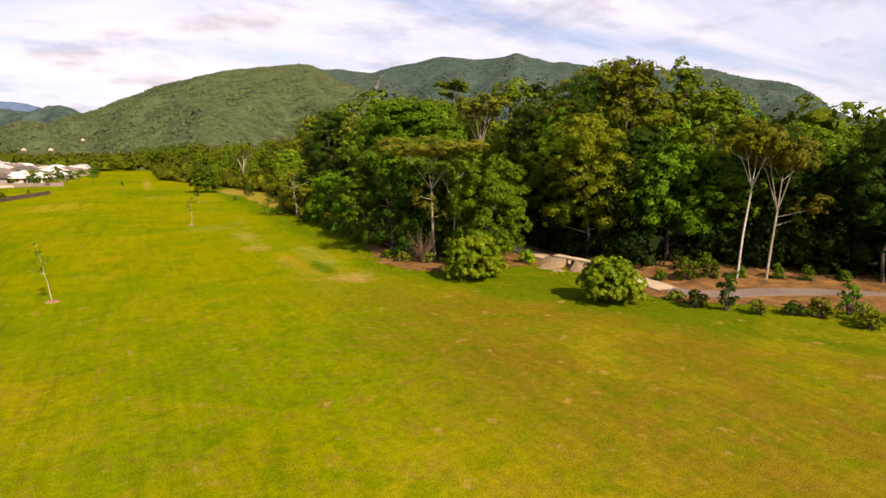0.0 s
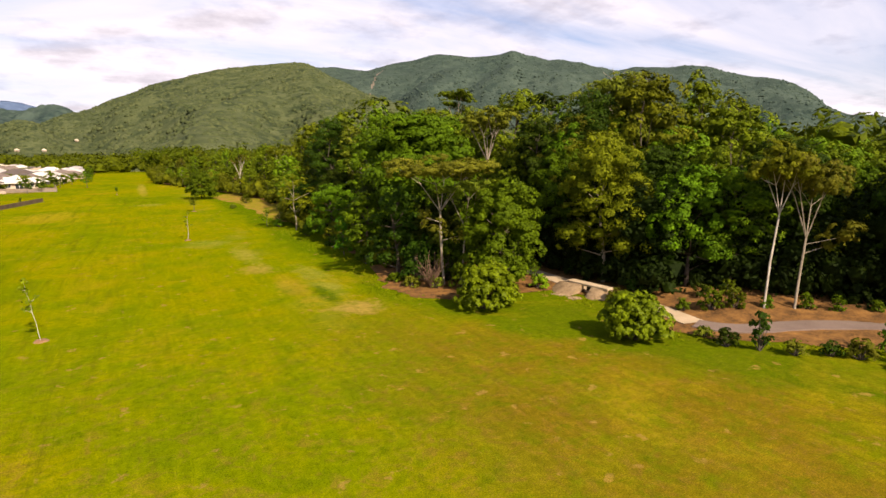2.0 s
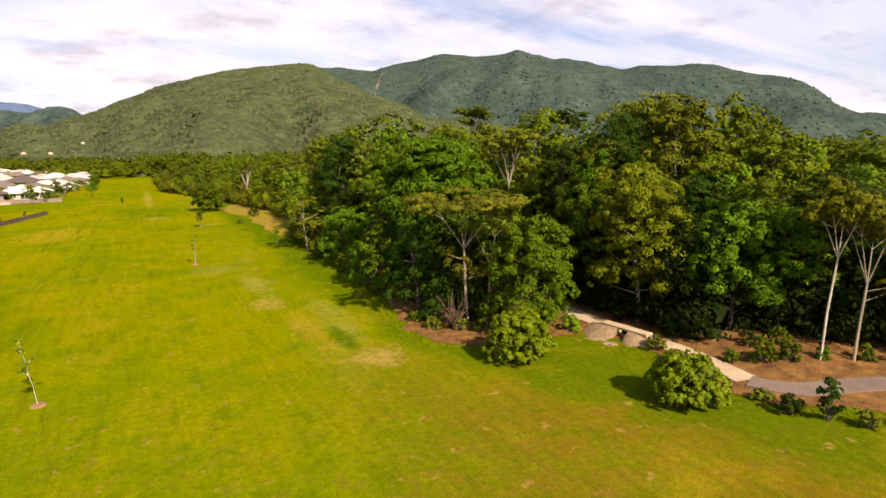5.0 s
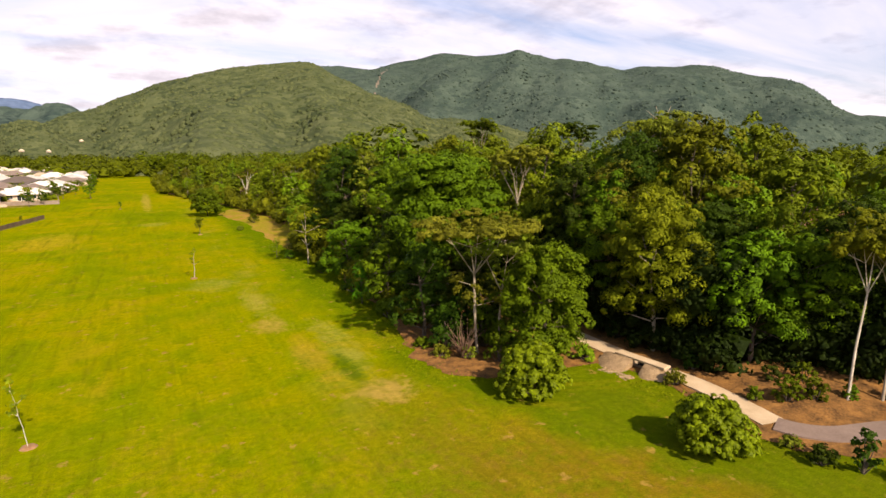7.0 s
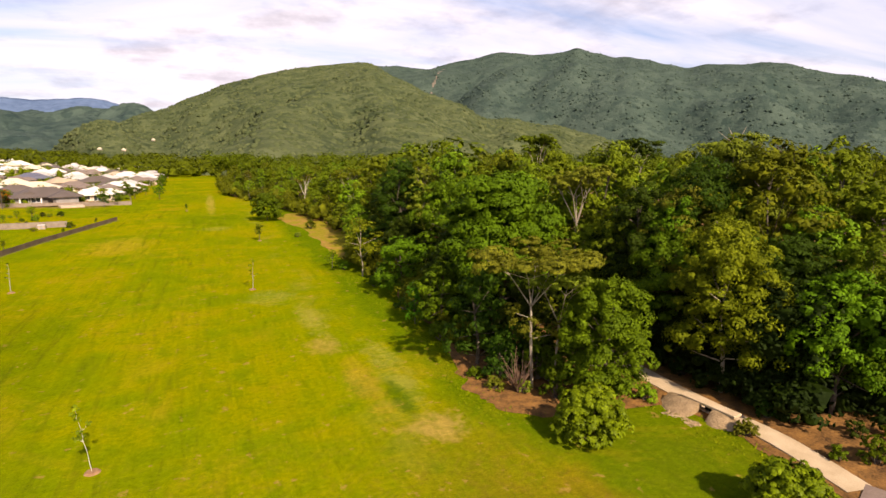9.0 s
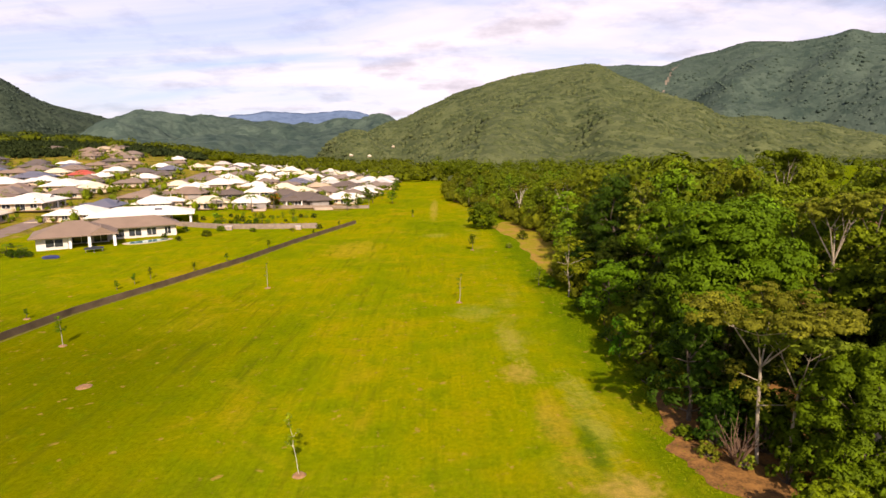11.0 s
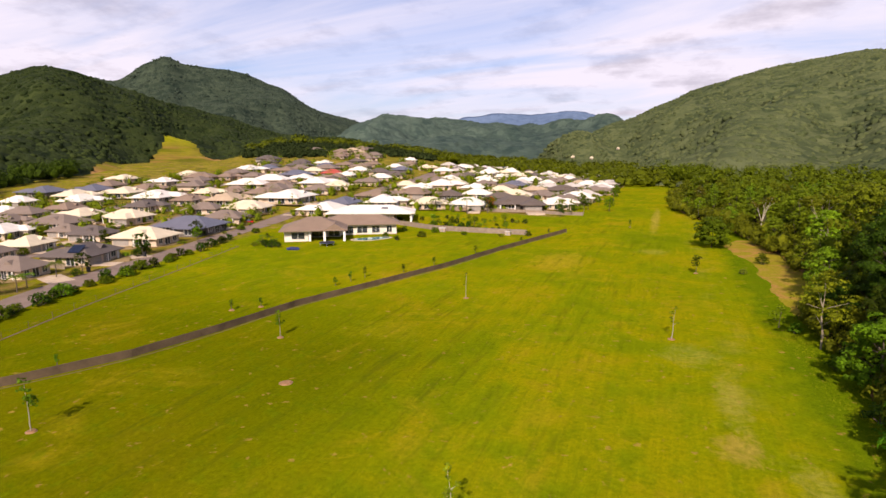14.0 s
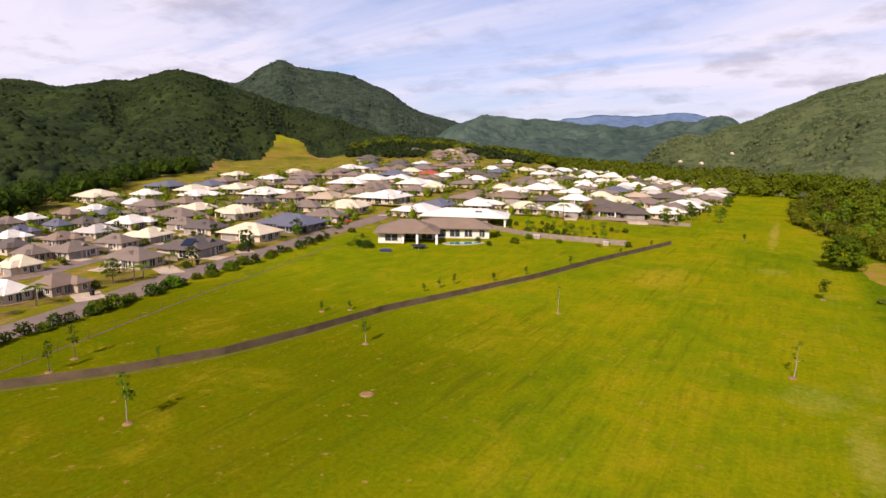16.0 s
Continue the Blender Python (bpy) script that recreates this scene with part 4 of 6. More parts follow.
for x, y, s, k in ((44, 24, 1.0, 1), (50, 22, 1.05, 6), (46, 12, .85, 0), (54, 10, .8, 6), (59, 14, .8, 1), (50, 5, .72, 0), (57, 2, .7, 0), (63, 4, .72, 1), (66, -8, .8, 2),
                   (36, 40, .85, 2), (34, 52, 1.0, 0), (42, 44, 1.0, 1), (31, 62, .85, 2), (25, 56, .7, 5), (24, 68, .75, 2), (22, 90, .6, 5), (31, 46, .8, 0), (35.5, 47, .85, 6), (30.5, 53, .8, 2), (37, 55, .9, 1), (33, 60, .85, 0), (39, 40, .85, 2), (29.5, 40, .55, 5)):
    stand(k, x, y, s)
for x, y, s, k in ((37.2, 28, .8, 6), (40.5, 24.6, .9, 0), (40.4, 19.4, .75, 1), (42.4, 14.2, .8, 6), (41.4, 11.2, .8, 0), (45.8, 10.4, .8, 1), (48.0, 6.6, .75, 0), (50.6, 2.0, .75, 1), (54, -1.5, .7, 1), (36.6, 32.4, .8, 1), (37.4, 36.2, .85, 0)):
    stand(k, x, y, s)
# mostly out of view to the south, added to block sun from the wood
for x, y, s, k in ((52, -6, .78, 1), (56, -12, .85, 0), (61, -4, .9, 0), (64, -15, .95, 1), (58, -20, .9, 0), (68, -22, .95, 1), (72, -6, .95, 0), (54, -26, .9, 0), (62, -30, .9, 1), (56, -5, .75, 2), (60, -9, .9, 2), (53, -12, .8, 2), (66, -2, .9, 2), (58, 4, .85, 0), (63, 9, .9, 0), (68, 3, .95, 0), (55, 7, .8, 2), (51, -16, .85, 2), (48, -12, .7, 2)):
    stand(k, x, y, s)
for k in range(22):
    y = -15 + k * 2.5 + rnd.uniform(-0.6, 0.6)
    if y < 34:
        if not 2.5 < y < 10.5 and abs(y - 22) > 4.4 and abs(y - 13.4) > 3.4:
            stand((0, 6, 1, 0, 6, 3, 1)[k % 7], edge(y) + 1.4 + rnd.uniform(0, 2.2), y, rnd.uniform(0.66, 0.85))
        stand((6, 1, 0, 2)[k % 4], edge(y) + 6.0 + rnd.uniform(0, 2), y + 1.2, rnd.uniform(0.72, 0.95) * (0.82 if y < 10 else 1.0))
tries = 0
while len(placed) < 270 and tries < 12000:
    tries += 1
    y = rnd.uniform(-35, 330) if rnd.random() < 0.45 else rnd.uniform(-12, 130)
    e = edge(y)
    x = e + 1.8 + abs(rnd.gauss(0, 1)) * 15
    if x > 100 or any((x - a) ** 2 + (y - b) ** 2 < (3.8 if y < 120 else 5.0) ** 2 for a, b in placed):
        continue
    if y < 42 and abs(x - 32.5) < 4.5 or abs(x - 24) < 5.5 and 34 < y < 54:
        continue
    front = x - e < 6
    k = rnd.choice([0, 2, 5, 3, 2, 5]) if front else rnd.choice([0, 1, 1, 4, 3, 1, 6, 6])
    s = rnd.uniform(0.55, 0.8) if front else rnd.uniform(0.8, 1.05)
    if front and y < 42:
        k, s = rnd.choice([0, 3, 1, 6]), rnd.uniform(0.65, 0.9)
    if y < 8:
        s *= 0.85
    if y > 70:
        s *= max(0.55, 0.9 - (y - 70) * 0.0014)
    stand(k, x, y, s)
for k in KINDS:
    k.matrix_basis = pose(75 + 7 * KINDS.index(k), -20 - KINDS.index(k), -0.1)
for k in FAR_KINDS:
    k.matrix_basis = pose(48 + 8 * FAR_KINDS.index(k), 120 + 9 * FAR_KINDS.index(k), -0.1)


def canopy_stuff(name, spots, material, label, leaf=0.8, per=30, seed=1, core=0.6, fine=False):
    """A mass of low and high crowns too many to count."""
    me = crown_mesh(name, material, spots, leaf, per, seed, core, fine)
    return tagged(new(name, me), label, "woods", kind="stuff")


def deep_wood():
    spots = []
    while len(spots) < 700:
        y = rnd.uniform(-60, 620)
        x = edge(y) + 13 + rnd.random() ** 1.9 * 380
        h = rnd.uniform(9, 17) * (1 if y < 150 else 0.75)
        if x < 60 and y < 66 or math.hypot(x, y) > 700:
            continue
        spots.append((x, y, h, rnd.uniform(4.0, 6.5), 0.75))
    # the lower storey behind the wood's edge
    for k in range(190):
        y = rnd.uniform(58, 260)
        spots.append((edge(y) + rnd.uniform(7, 30), y, rnd.uniform(2.5, 6.5), rnd.uniform(2.8, 4.4), 0.9))
    return spots


canopy_stuff("deep_rainforest", deep_wood(), LEAF_MID, "unbroken canopy of dark green rainforest", 0.95, 8, 2, 0.48, True)


def undergrowth():
    spots = []
    for k in range(200):
        y = rnd.uniform(-8, 62)
        x = max(edge(y), 34.5 if y < 40 else 29) + rnd.uniform(2.5, 12)
        r = rnd.uniform(1.0, 2.3)
        spots.append((x, y, r * rnd.uniform(0.3, 1.6), r, rnd.uniform(0.9, 1.4)))
    for k in range(70):
        y, x = rnd.uniform(38, 62), rnd.uniform(21, 40)
        r = rnd.uniform(1.4, 2.6)
        spots.append((x, y, rnd.uniform(1.0, 5.0), r, 1.1))
    for k in range(190):
        y = rnd.uniform(-20, 36)
        r = rnd.uniform(1.8, 3.2)
        spots.append((max(edge(y), 36) + 7 + rnd.uniform(0, 9), y, rnd.uniform(1.0, 7.5), r, 1.1))
    while len(spots) < 960:
        y = rnd.uniform(-25, 300) if rnd.random() < 0.35 else rnd.uniform(-10, 110)
        x = edge(y) + 1.2 + abs(rnd.gauss(0, 1)) * 9
        if y < 44 and x < max(edge(y), 34.5) + 2.5:
            continue
        r = rnd.uniform(0.9, 2.1)
        spots.append((x, y, r * rnd.uniform(0.3, 1.0), r, rnd.uniform(0.8, 1.2)))
    return spots


def shade_wall():
    """Leafy under-storey that closes the wood behind the path, up to the crowns, its leaves coloured shade-dark."""
    spots = []
    for k in range(330):
        y = rnd.uniform(-26, 40)
        r = rnd.uniform(1.5, 2.6)
        if k % 3 == 0:
            spots.append((rnd.uniform(34.3, 36.4), rnd.uniform(12.5, 42), rnd.uniform(0.4, 2.2), rnd.uniform(0.8, 1.4), 1.0))
        spots.append(((max(edge(y), 36.5) + 2.6 if y < 13 else 35.2) + rnd.uniform(0, 4.0), y, rnd.uniform(0.8, 9.5), r, rnd.uniform(0.9, 1.3)))
    return spots


canopy_stuff("thicket", shade_wall(), LEAF_SHADED, "dense thicket under the crowns, shade put into its leaf colour", 0.34, 46, 12, 0.42)
canopy_stuff("undergrowth", undergrowth(), LEAF_SHADED, "undergrowth below the trees, shade put into its leaf colour", 0.40, 32, 3, 0.40)


def edge_growth():
    """Leafy bushes that close the wood's edge down to the grass."""
    spots = []
    for k in range(330):
        y = 52 + 270 * rnd.random() ** 1.3
        if 108 < y < 142 and rnd.random() < 0.6:
            continue
        x = edge(y) + rnd.uniform(-0.2, 5.5)
        r = rnd.uniform(0.9, 2.3) * (1.0 if y < 150 else 1.25)
        spots.append((x, y, r * rnd.uniform(0.5, 1.6), r, rnd.uniform(0.8, 1.2)))
    for k in range(46):
        y = rnd.uniform(36, 56)
        r = rnd.uniform(0.8, 1.7)
        spots.append((edge(y) - 0.6 + rnd.uniform(0, 2.6), y, r * rnd.uniform(0.5, 1.4), r, 1.0))
    return spots


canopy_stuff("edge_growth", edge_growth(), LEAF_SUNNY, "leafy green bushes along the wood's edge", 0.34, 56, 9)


def valley_woods():
    """Tree belts beyond the paddock, behind the town and along the hills' feet."""
    spots = []
    while len(spots) < 1500:
        az = math.radians(rnd.uniform(-40, 12))
        r = 460 + 1000 * rnd.random() ** 1.5
        x, y = math.sin(az) * r, math.cos(az) * r - 5
        if math.degrees(az) < -4 and r < 600 + 60 * math.sin(az * 9) or -41 < math.degrees(az) < -21 and r < 640:
            continue
        spots.append((x, y, rise(x, y) + rnd.uniform(2, 7), rnd.uniform(6, 11), 0.7))
    for k in range(170):
        az, r = math.radians(rnd.uniform(-7.5, 9)), rnd.uniform(410, 560)
        spots.append((math.sin(az) * r, math.cos(az) * r, rnd.uniform(1.5, 5), rnd.uniform(3.5, 6.5), 0.8))
    return spots


canopy_stuff("valley_woods", valley_woods(), LEAF_MID, "belts of trees across the valley floor", 2.2, 1.0, 4, 0.7)


def foot_woods():
    """The ragged front of the forest at the left hill's foot."""
    spots = []
    for k in range(420):
        az = rnd.uniform(-84, -41)
        r = float(np.interp(az, [-110, -75, -68.3, -63.8, -60, -53.8, -48.8, -42.9, -36], [230, 215, 236, 276, 312, 362, 425, 560, 600]))
        r += rnd.uniform(-12, 16) if az < -60 else rnd.uniform(14, 44)
        if -54 < az < -40:
            continue
        x, y = math.sin(math.radians(az)) * r, math.cos(math.radians(az)) * r - 5
        size = rnd.uniform(2.6, 4.6)
        spots.append((x, y, rise(x, y) + size * rnd.uniform(0.5, 1.3) + max(0, r - 330) * 0.02, size, 1.1))
    return spots


canopy_stuff("foot_woods", foot_woods(), LEAF_DARK, "dark ragged forest edge at the hill's foot", 0.8, 13, 6)


# ---- the wood's floor, path and bank ----
def floor_sheet():
    ys = np.r_[np.arange(-60, -12, 1.0), np.arange(-12, 60, 0.4), np.arange(60, 330, 4.0)]
    us = np.r_[np.linspace(0, 6, 10), np.linspace(7.5, 150, 14)]
    v = []
    for y in ys:
        e = edge(y) - 0.2 + 1.0 * (noise.noise(Vector((y * 0.22, 3.1, 0))) + noise.noise(Vector((y * 0.7, 7.7, 0))) * 0.6)
        if y < 33:
            e = float(np.interp(y, [-60, -8, -4, 0, 4, 7.5, 11, 16, 20.4, 22, 24.5, 28, 33], [66, 45.4, 38.4, 34.2, 29.9, 28.4, 30.0, 30.8, 29.0, 19.0, 16.8, 15.9, 16.8]))
            e += 0.9 * noise.noise(Vector((y * 0.6, 5.0, 0))) + 0.45 * noise.noise(Vector((y * 2.1, 1.0, 0)))
        elif y < 40:
            e = min(e, 17.0 + (y - 33) * 0.2)
        if y > 60:
            e += float(np.interp(y, [60, 64, 86, 98, 140, 150], [0, 1.6, 1.6, -1.0, -1.0, 2.2]))
        for u in us:
            x = e + u
            z = 0.03 + 0.10 * u / (1 + u) * (0.7 + noise.noise(Vector((x * 0.5, y * 0.5, 2))))
            if y < 14 and x > 33:
                z += 0.55 * min(1, max(0, y - float(np.interp(x, [31, 34, 38, 43, 52, 64], [7, 3.8, 2.4, -0.6, -7, -18])) - 1.5) / 4) * min(1, max(0, x - 34.2) / 2)
            v.append((x, y, z))
    n = len(us)
    f = [(j * n + i, j * n + i + 1, (j + 1) * n + i + 1, (j + 1) * n + i) for j in range(len(ys) - 1) for i in range(n - 1)]
    return tagged(new("forest_floor", mesh_of("forest_floor", v, f, LITTER, True)), "rust-brown leaf litter under the trees", "ground", kind="structure")


floor_sheet()


def bare_margin():
    """Sandy soil and dry grass between the paddock and the trees, worn to an uneven outline."""
    v, f = [], []
    ys = np.arange(86, 168, 1.0)
    for y in ys:
        ragged = 1.3 * noise.noise(Vector((y * 0.13, 9.0, 0))) + 0.7 * noise.noise(Vector((y * 0.55, 4.0, 0)))
        west = float(np.interp(y, [86, 92, 104, 130, 146, 156, 168], [20.5, 18.6, 18.0, 18.4, 15.6, 14.5, 19.0])) + ragged
        for u in np.linspace(0, 1, 9):
            x = west + (edge(y) + 1.5 - west) * u
            v.append((x, y, 0.012 + 0.19 * u + 0.04 * noise.noise(Vector((x * 0.4, y * 0.4, 6)))* u))
    f = [(j * 9 + i, j * 9 + i + 1, j * 9 + i + 10, j * 9 + i + 9) for j in range(len(ys) - 1) for i in range(8)]
    tagged(new("bare_margin", mesh_of("bare_margin", v, f, BARE_SAND, True)), "orange sandy soil with dry grass beside the wood", "ground", kind="structure")


bare_margin()
ribbon("path_concrete", [(36, 44), (32.9, 35), (32.2, 29.4), (32.0, 22.3), (32.2, 17), (32.4, 12.5), (31.5, 6.8)], 2.0, CONCRETE, "pale concrete footpath into the wood", 0.16)
ribbon("path_asphalt", [(31.45, 6.7), (32.2, 5.2), (34, 3.8), (38.2, 2.4), (43, -0.6), (52, -7), (64, -18)], 2.0, ASPHALT, "grey asphalt footpath along the wood", 0.165)


def culvert():
    top = new("culvert")
    tagged(top, "mortared stone culvert headwall under the path", "culvert")
    # rounded mortar aprons that spill down from the path on both sides of the mouth
    for side, wide, out in ((-1, 2.0, 1.6), (1, 2.9, 2.3)):
        bm = bmesh.new()
        grid = []
        for i in range(9):
            u, line = i / 8, []
            for j in range(9):
                v = j / 8
                reach = out * (0.55 + 0.45 * math.sin(math.pi * (0.1 + 0.8 * v)))
                p = Vector((0.55 - reach * u, side * (0.55 + wide * v), 1.02 - 0.95 * u ** 1.25 - 0.30 * v * v))
                p.z += 0.06 * noise.noise(p * 1.7)
                line.append((bm.verts.new(p), bm.verts.new((p.x + 0.12, p.y, p.z - 0.5))))
            grid.append(line)
        for i in range(8):
            for j in range(8):
                bm.faces.new((grid[i][j][0], grid[i + 1][j][0], grid[i + 1][j + 1][0], grid[i][j + 1][0]))
        rim = [grid[i][0] for i in range(9)] + [grid[8][j] for j in range(1, 9)] + [grid[i][8] for i in range(7, -1, -1)]
        for p, q in zip(rim, rim[1:]):
            bm.faces.new((p[0], p[1], q[1], q[0]))
        bmesh.ops.delete(bm, geom=[v for v in bm.verts if not v.link_faces], context="VERTS")
        bmesh.ops.recalc_face_normals(bm, faces=bm.faces)
        part("wing_wall", bm, ROCK, top)
    bm = bmesh.new()
    bmesh.ops.create_cube(bm, size=1, matrix=Matrix.LocRotScale((0.8, 0, 0.98), None, (0.9, 4.6, 0.2)))
    bmesh.ops.bevel(bm, geom=bm.edges, offset=0.03, segments=1, affect="EDGES")
    part("slab", bm, CONCRETE, top, "concrete slab over the opening")
    # flat black panel that stands for the shade inside the opening
    bm = bmesh.new()
    bmesh.ops.create_cube(bm, size=1, matrix=Matrix.LocRotScale((1.1, 0, 0.4), None, (0.1, 1.1, 1.0)))
    part("mouth_panel", bm, RUBBER, top, "black panel in place of the culvert's shaded mouth")
    stone = bmesh.new()
    bmesh.ops.create_icosphere(stone, subdivisions=1, radius=0.17)
    for v in stone.verts:
        v.co *= 1 + 0.35 * noise.noise(v.co * 6)
    me = bpy.data.meshes.new("stone")
    stone.to_mesh(me)
    stone.free()
    me.materials.append(ROCK)
    for k in range(70):
        side = -1 if k % 2 else 1
        u, w = rnd.random(), rnd.random()
        ob = part("stone", me, None, top)
        ob.matrix_basis = pose(-1.2 - 1.0 * u, side * 1.4 * w + 0.7, 0.12 - 0.1 * u, 0, 0, rnd.uniform(0, 360)) @ Matrix.Diagonal((1.1, 1.3, 0.6 + 0.5 * w, 1))
    return top


culvert().matrix_basis = pose(30.4, 17.6, -0.15, 0, 0, 8)


# ---- shrubs and saplings ----
def shrub(height, width, material, label, seed, category="shrub", leaf=0.24, per=420):
    rng = random.Random(seed)
    top = tagged(new("shrub"), label, category)
    bm = bmesh.new()
    spots = []
    count = 44 if width > 4 else 26 if width > 3 else 10
    for k in range(count):
        a, u = k * 2.4, (k + 0.5) / count
        d = width * 0.5 * math.sqrt(max(0.0, 1 - (u * 0.94) ** 2)) * rng.uniform(0.6, 0.78)
        r = max(0.32, height * 0.125, width * (rng.uniform(0.14, 0.20) if width > 3 else rng.uniform(0.2, 0.27)))
        x, y, z = math.cos(a) * d, math.sin(a) * d, max(r * 0.75, height * (0.10 + 0.76 * u))
        spots.append((x, y, min(z, height - r * 0.7), r, 0.9))
        tube(bm, (0, 0, -0.05), (x, y, z), 0.05, 0.02, 5)
    part("stem", bm, BARK, top)
    part("crown", crown_mesh("crown", material, spots, leaf, per, seed), None, top)
    return top


def put(ob, x, y, turn=0.0):
    ob.matrix_basis = pose(x, y, rise(x, y), 0, 0, turn)
    return ob


put(shrub(3.7, 5.3, LEAF_GLOSS, "large round glossy green bush on the grass", 41, leaf=0.21, per=700), 20.4, 18.0)
put(shrub(3.2, 4.7, LEAF_GLOSS, "round glossy green bush beside the path", 42, leaf=0.21, per=700), 25.1, 6.7)
put(shrub(2.9, 1.4, LEAF_DARK, "columnar dark green shrub by the asphalt path", 43, leaf=0.26), 30.3, 1.0)
put(shrub(1.2, 1.5, LEAF_DARK, "low dark shrub at the path's edge", 44), 29.2, 2.6)
put(shrub(1.0, 1.4, LEAF_OLIVE, "low olive shrub behind the round bush", 45), 27.6, 7.2)
put(shrub(2.1, 1.9, LEAF_MID, "leafy young shrub on the leaf litter", 46), 35.2, 8.2)
put(shrub(2.2, 1.8, LEAF_MID, "leafy young shrub beside the path", 47), 36.7, 7.2)
put(shrub(1.4, 1.0, LEAF_BRIGHT, "small bright shrub below the white trunk", 48), 39.2, 6.2)
put(shrub(1.6, 1.2, LEAF_MID, "small green shrub on the bank", 49), 41.8, 4.6)
put(shrub(1.3, 1.6, LEAF_OLIVE, "straggling olive shrub by the grass", 50), 34.2, -3.0)
put(shrub(2.3, 1.5, LEAF_MID, "upright green shrub by the grass", 51), 36.4, -3.6)
put(shrub(1.1, 1.6, LEAF_LIGHT, "low light green shrub by the grass", 52), 34.4, -5.8)
put(shrub(1.3, 1.8, LEAF_LIGHT, "bright low plant beside the culvert", 53), 28.4, 21.5)
put(shrub(1.0, 1.7, LEAF_OLIVE, "low olive shrub on the leaf litter", 54), 18.2, 28.0)
put(shrub(0.8, 1.6, LEAF_MID, "low green plant at the bank's edge", 55), 17.8, 31.0)
put(shrub(2.6, 2.2, LEAF_MID, "green shrub below the forked tree", 56), 23.2, 27.6)
put(shrub(1.3, 1.8, LEAF_MID, "small round shrub at the wood's edge", 57), 17.0, 80.0)
put(shrub(1.2, 1.6, LEAF_OLIVE, "sparse shrub on the bank beside the path", 58), 31.0, 14.2)
put(shrub(1.0, 1.5, LEAF_OLIVE, "low shrub on the orange earth", 59), 15.0, 119.0)
put(shrub(2.4, 2.6, LEAF_MID, "green shrub on the orange earth", 60), 20.0, 131.0)


def dead_bush():
    top = tagged(new("dead_bush"), "bare brown twiggy bush on the leaf litter", "bush")
    bm = bmesh.new()
    for k in range(46):
        a, lift = rnd.uniform(0, 6.28), rnd.uniform(0.7, 2.6)
        mid = Vector((math.cos(a) * lift * 0.25, math.sin(a) * lift * 0.25, lift * 0.55))
        tip = mid + Vector((math.cos(a + rnd.uniform(-1, 1)) * 0.6, math.sin(a + rnd.uniform(-1, 1)) * 0.6, lift * 0.45))
        tube(bm, (0, 0, 0), mid, 0.045, 0.025, 4)
        tube(bm, mid, tip, 0.025, 0.01, 4)
    part("branchwork", bm, DEAD_TWIG, top)
    return top


for k, (x, y, h, w, mat) in enumerate(((31.4, -0.6, 1.0, 1.3, LEAF_OLIVE), (33.2, -1.8, 0.9, 1.2, LEAF_DARK), (35.6, -5.0, 1.2, 1.2, LEAF_OLIVE), (37.6, -6.6, 1.9, 1.3, LEAF_LIGHT), (39.4, -8.4, 1.3, 1.5, LEAF_OLIVE),
                                        (29.6, 4.6, 0.7, 1.1, LEAF_OLIVE), (33.6, 9.6, 1.1, 1.0, LEAF_MID), (43.2, 3.0, 1.6, 1.1, LEAF_MID), (45.6, 1.4, 1.2, 1.0, LEAF_MID), (20.0, 26.4, 1.2, 1.4, LEAF_OLIVE), (22.4, 25.2, 0.9, 1.2, LEAF_LIGHT))):
    put(shrub(h, w, mat, "straggling low plant on the bare earth", 150 + k, leaf=0.2), x, y)
for k, (x, y, h, w, mat) in enumerate(((34.6, 15.6, 1.6, 1.6, LEAF_DARK), (35.8, 18.2, 2.2, 2.0, LEAF_DARK), (35.2, 24.4, 1.8, 1.8, LEAF_DARK), (35.0, 28.6, 2.0, 2.0, LEAF_DARK), (37.0, 10.6, 1.8, 1.6, LEAF_DARK), (38.8, 9.2, 2.2, 1.8, LEAF_MID))):
    put(shrub(h, w, mat, "dark leafy shrub in the shade of the wood", 170 + k, leaf=0.24), x, y)
put(dead_bush(), 19.6, 26.6).scale = (1.35, 1.35, 1.35)
put(shrub(4.2, 3.4, LEAF_DARK, "dark green bush at the foot of the trees", 140), 19.6, 29.6)
put(shrub(2.8, 2.2, LEAF_MID, "leafy green sapling bush before the trunks", 147), 21.8, 24.4)
put(shrub(5.0, 3.4, LEAF_DARK, "tall dark bush behind the forked tree", 148), 21.8, 31.0)
put(shrub(4.6, 3.6, LEAF_MID, "tall green bush among the trunks", 141), 22.6, 28.4)
put(shrub(2.6, 3.0, LEAF_DARK, "dark bush behind the forked tree", 142), 25.6, 33.4)
put(shrub(2.2, 2.6, LEAF_MID, "green bush at the path's bend", 143), 28.8, 31.4)
put(shrub(2.0, 3.0, LEAF_MID, "spreading bush at the wood's edge", 144), 18.6, 41.0)
put(shrub(1.8, 2.6, LEAF_DARK, "low dark bush at the wood's edge", 145), 18.8, 53.5)
put(shrub(1.6, 2.4, LEAF_MID, "low green bush at the wood's edge", 146), 18.6, 66.5)


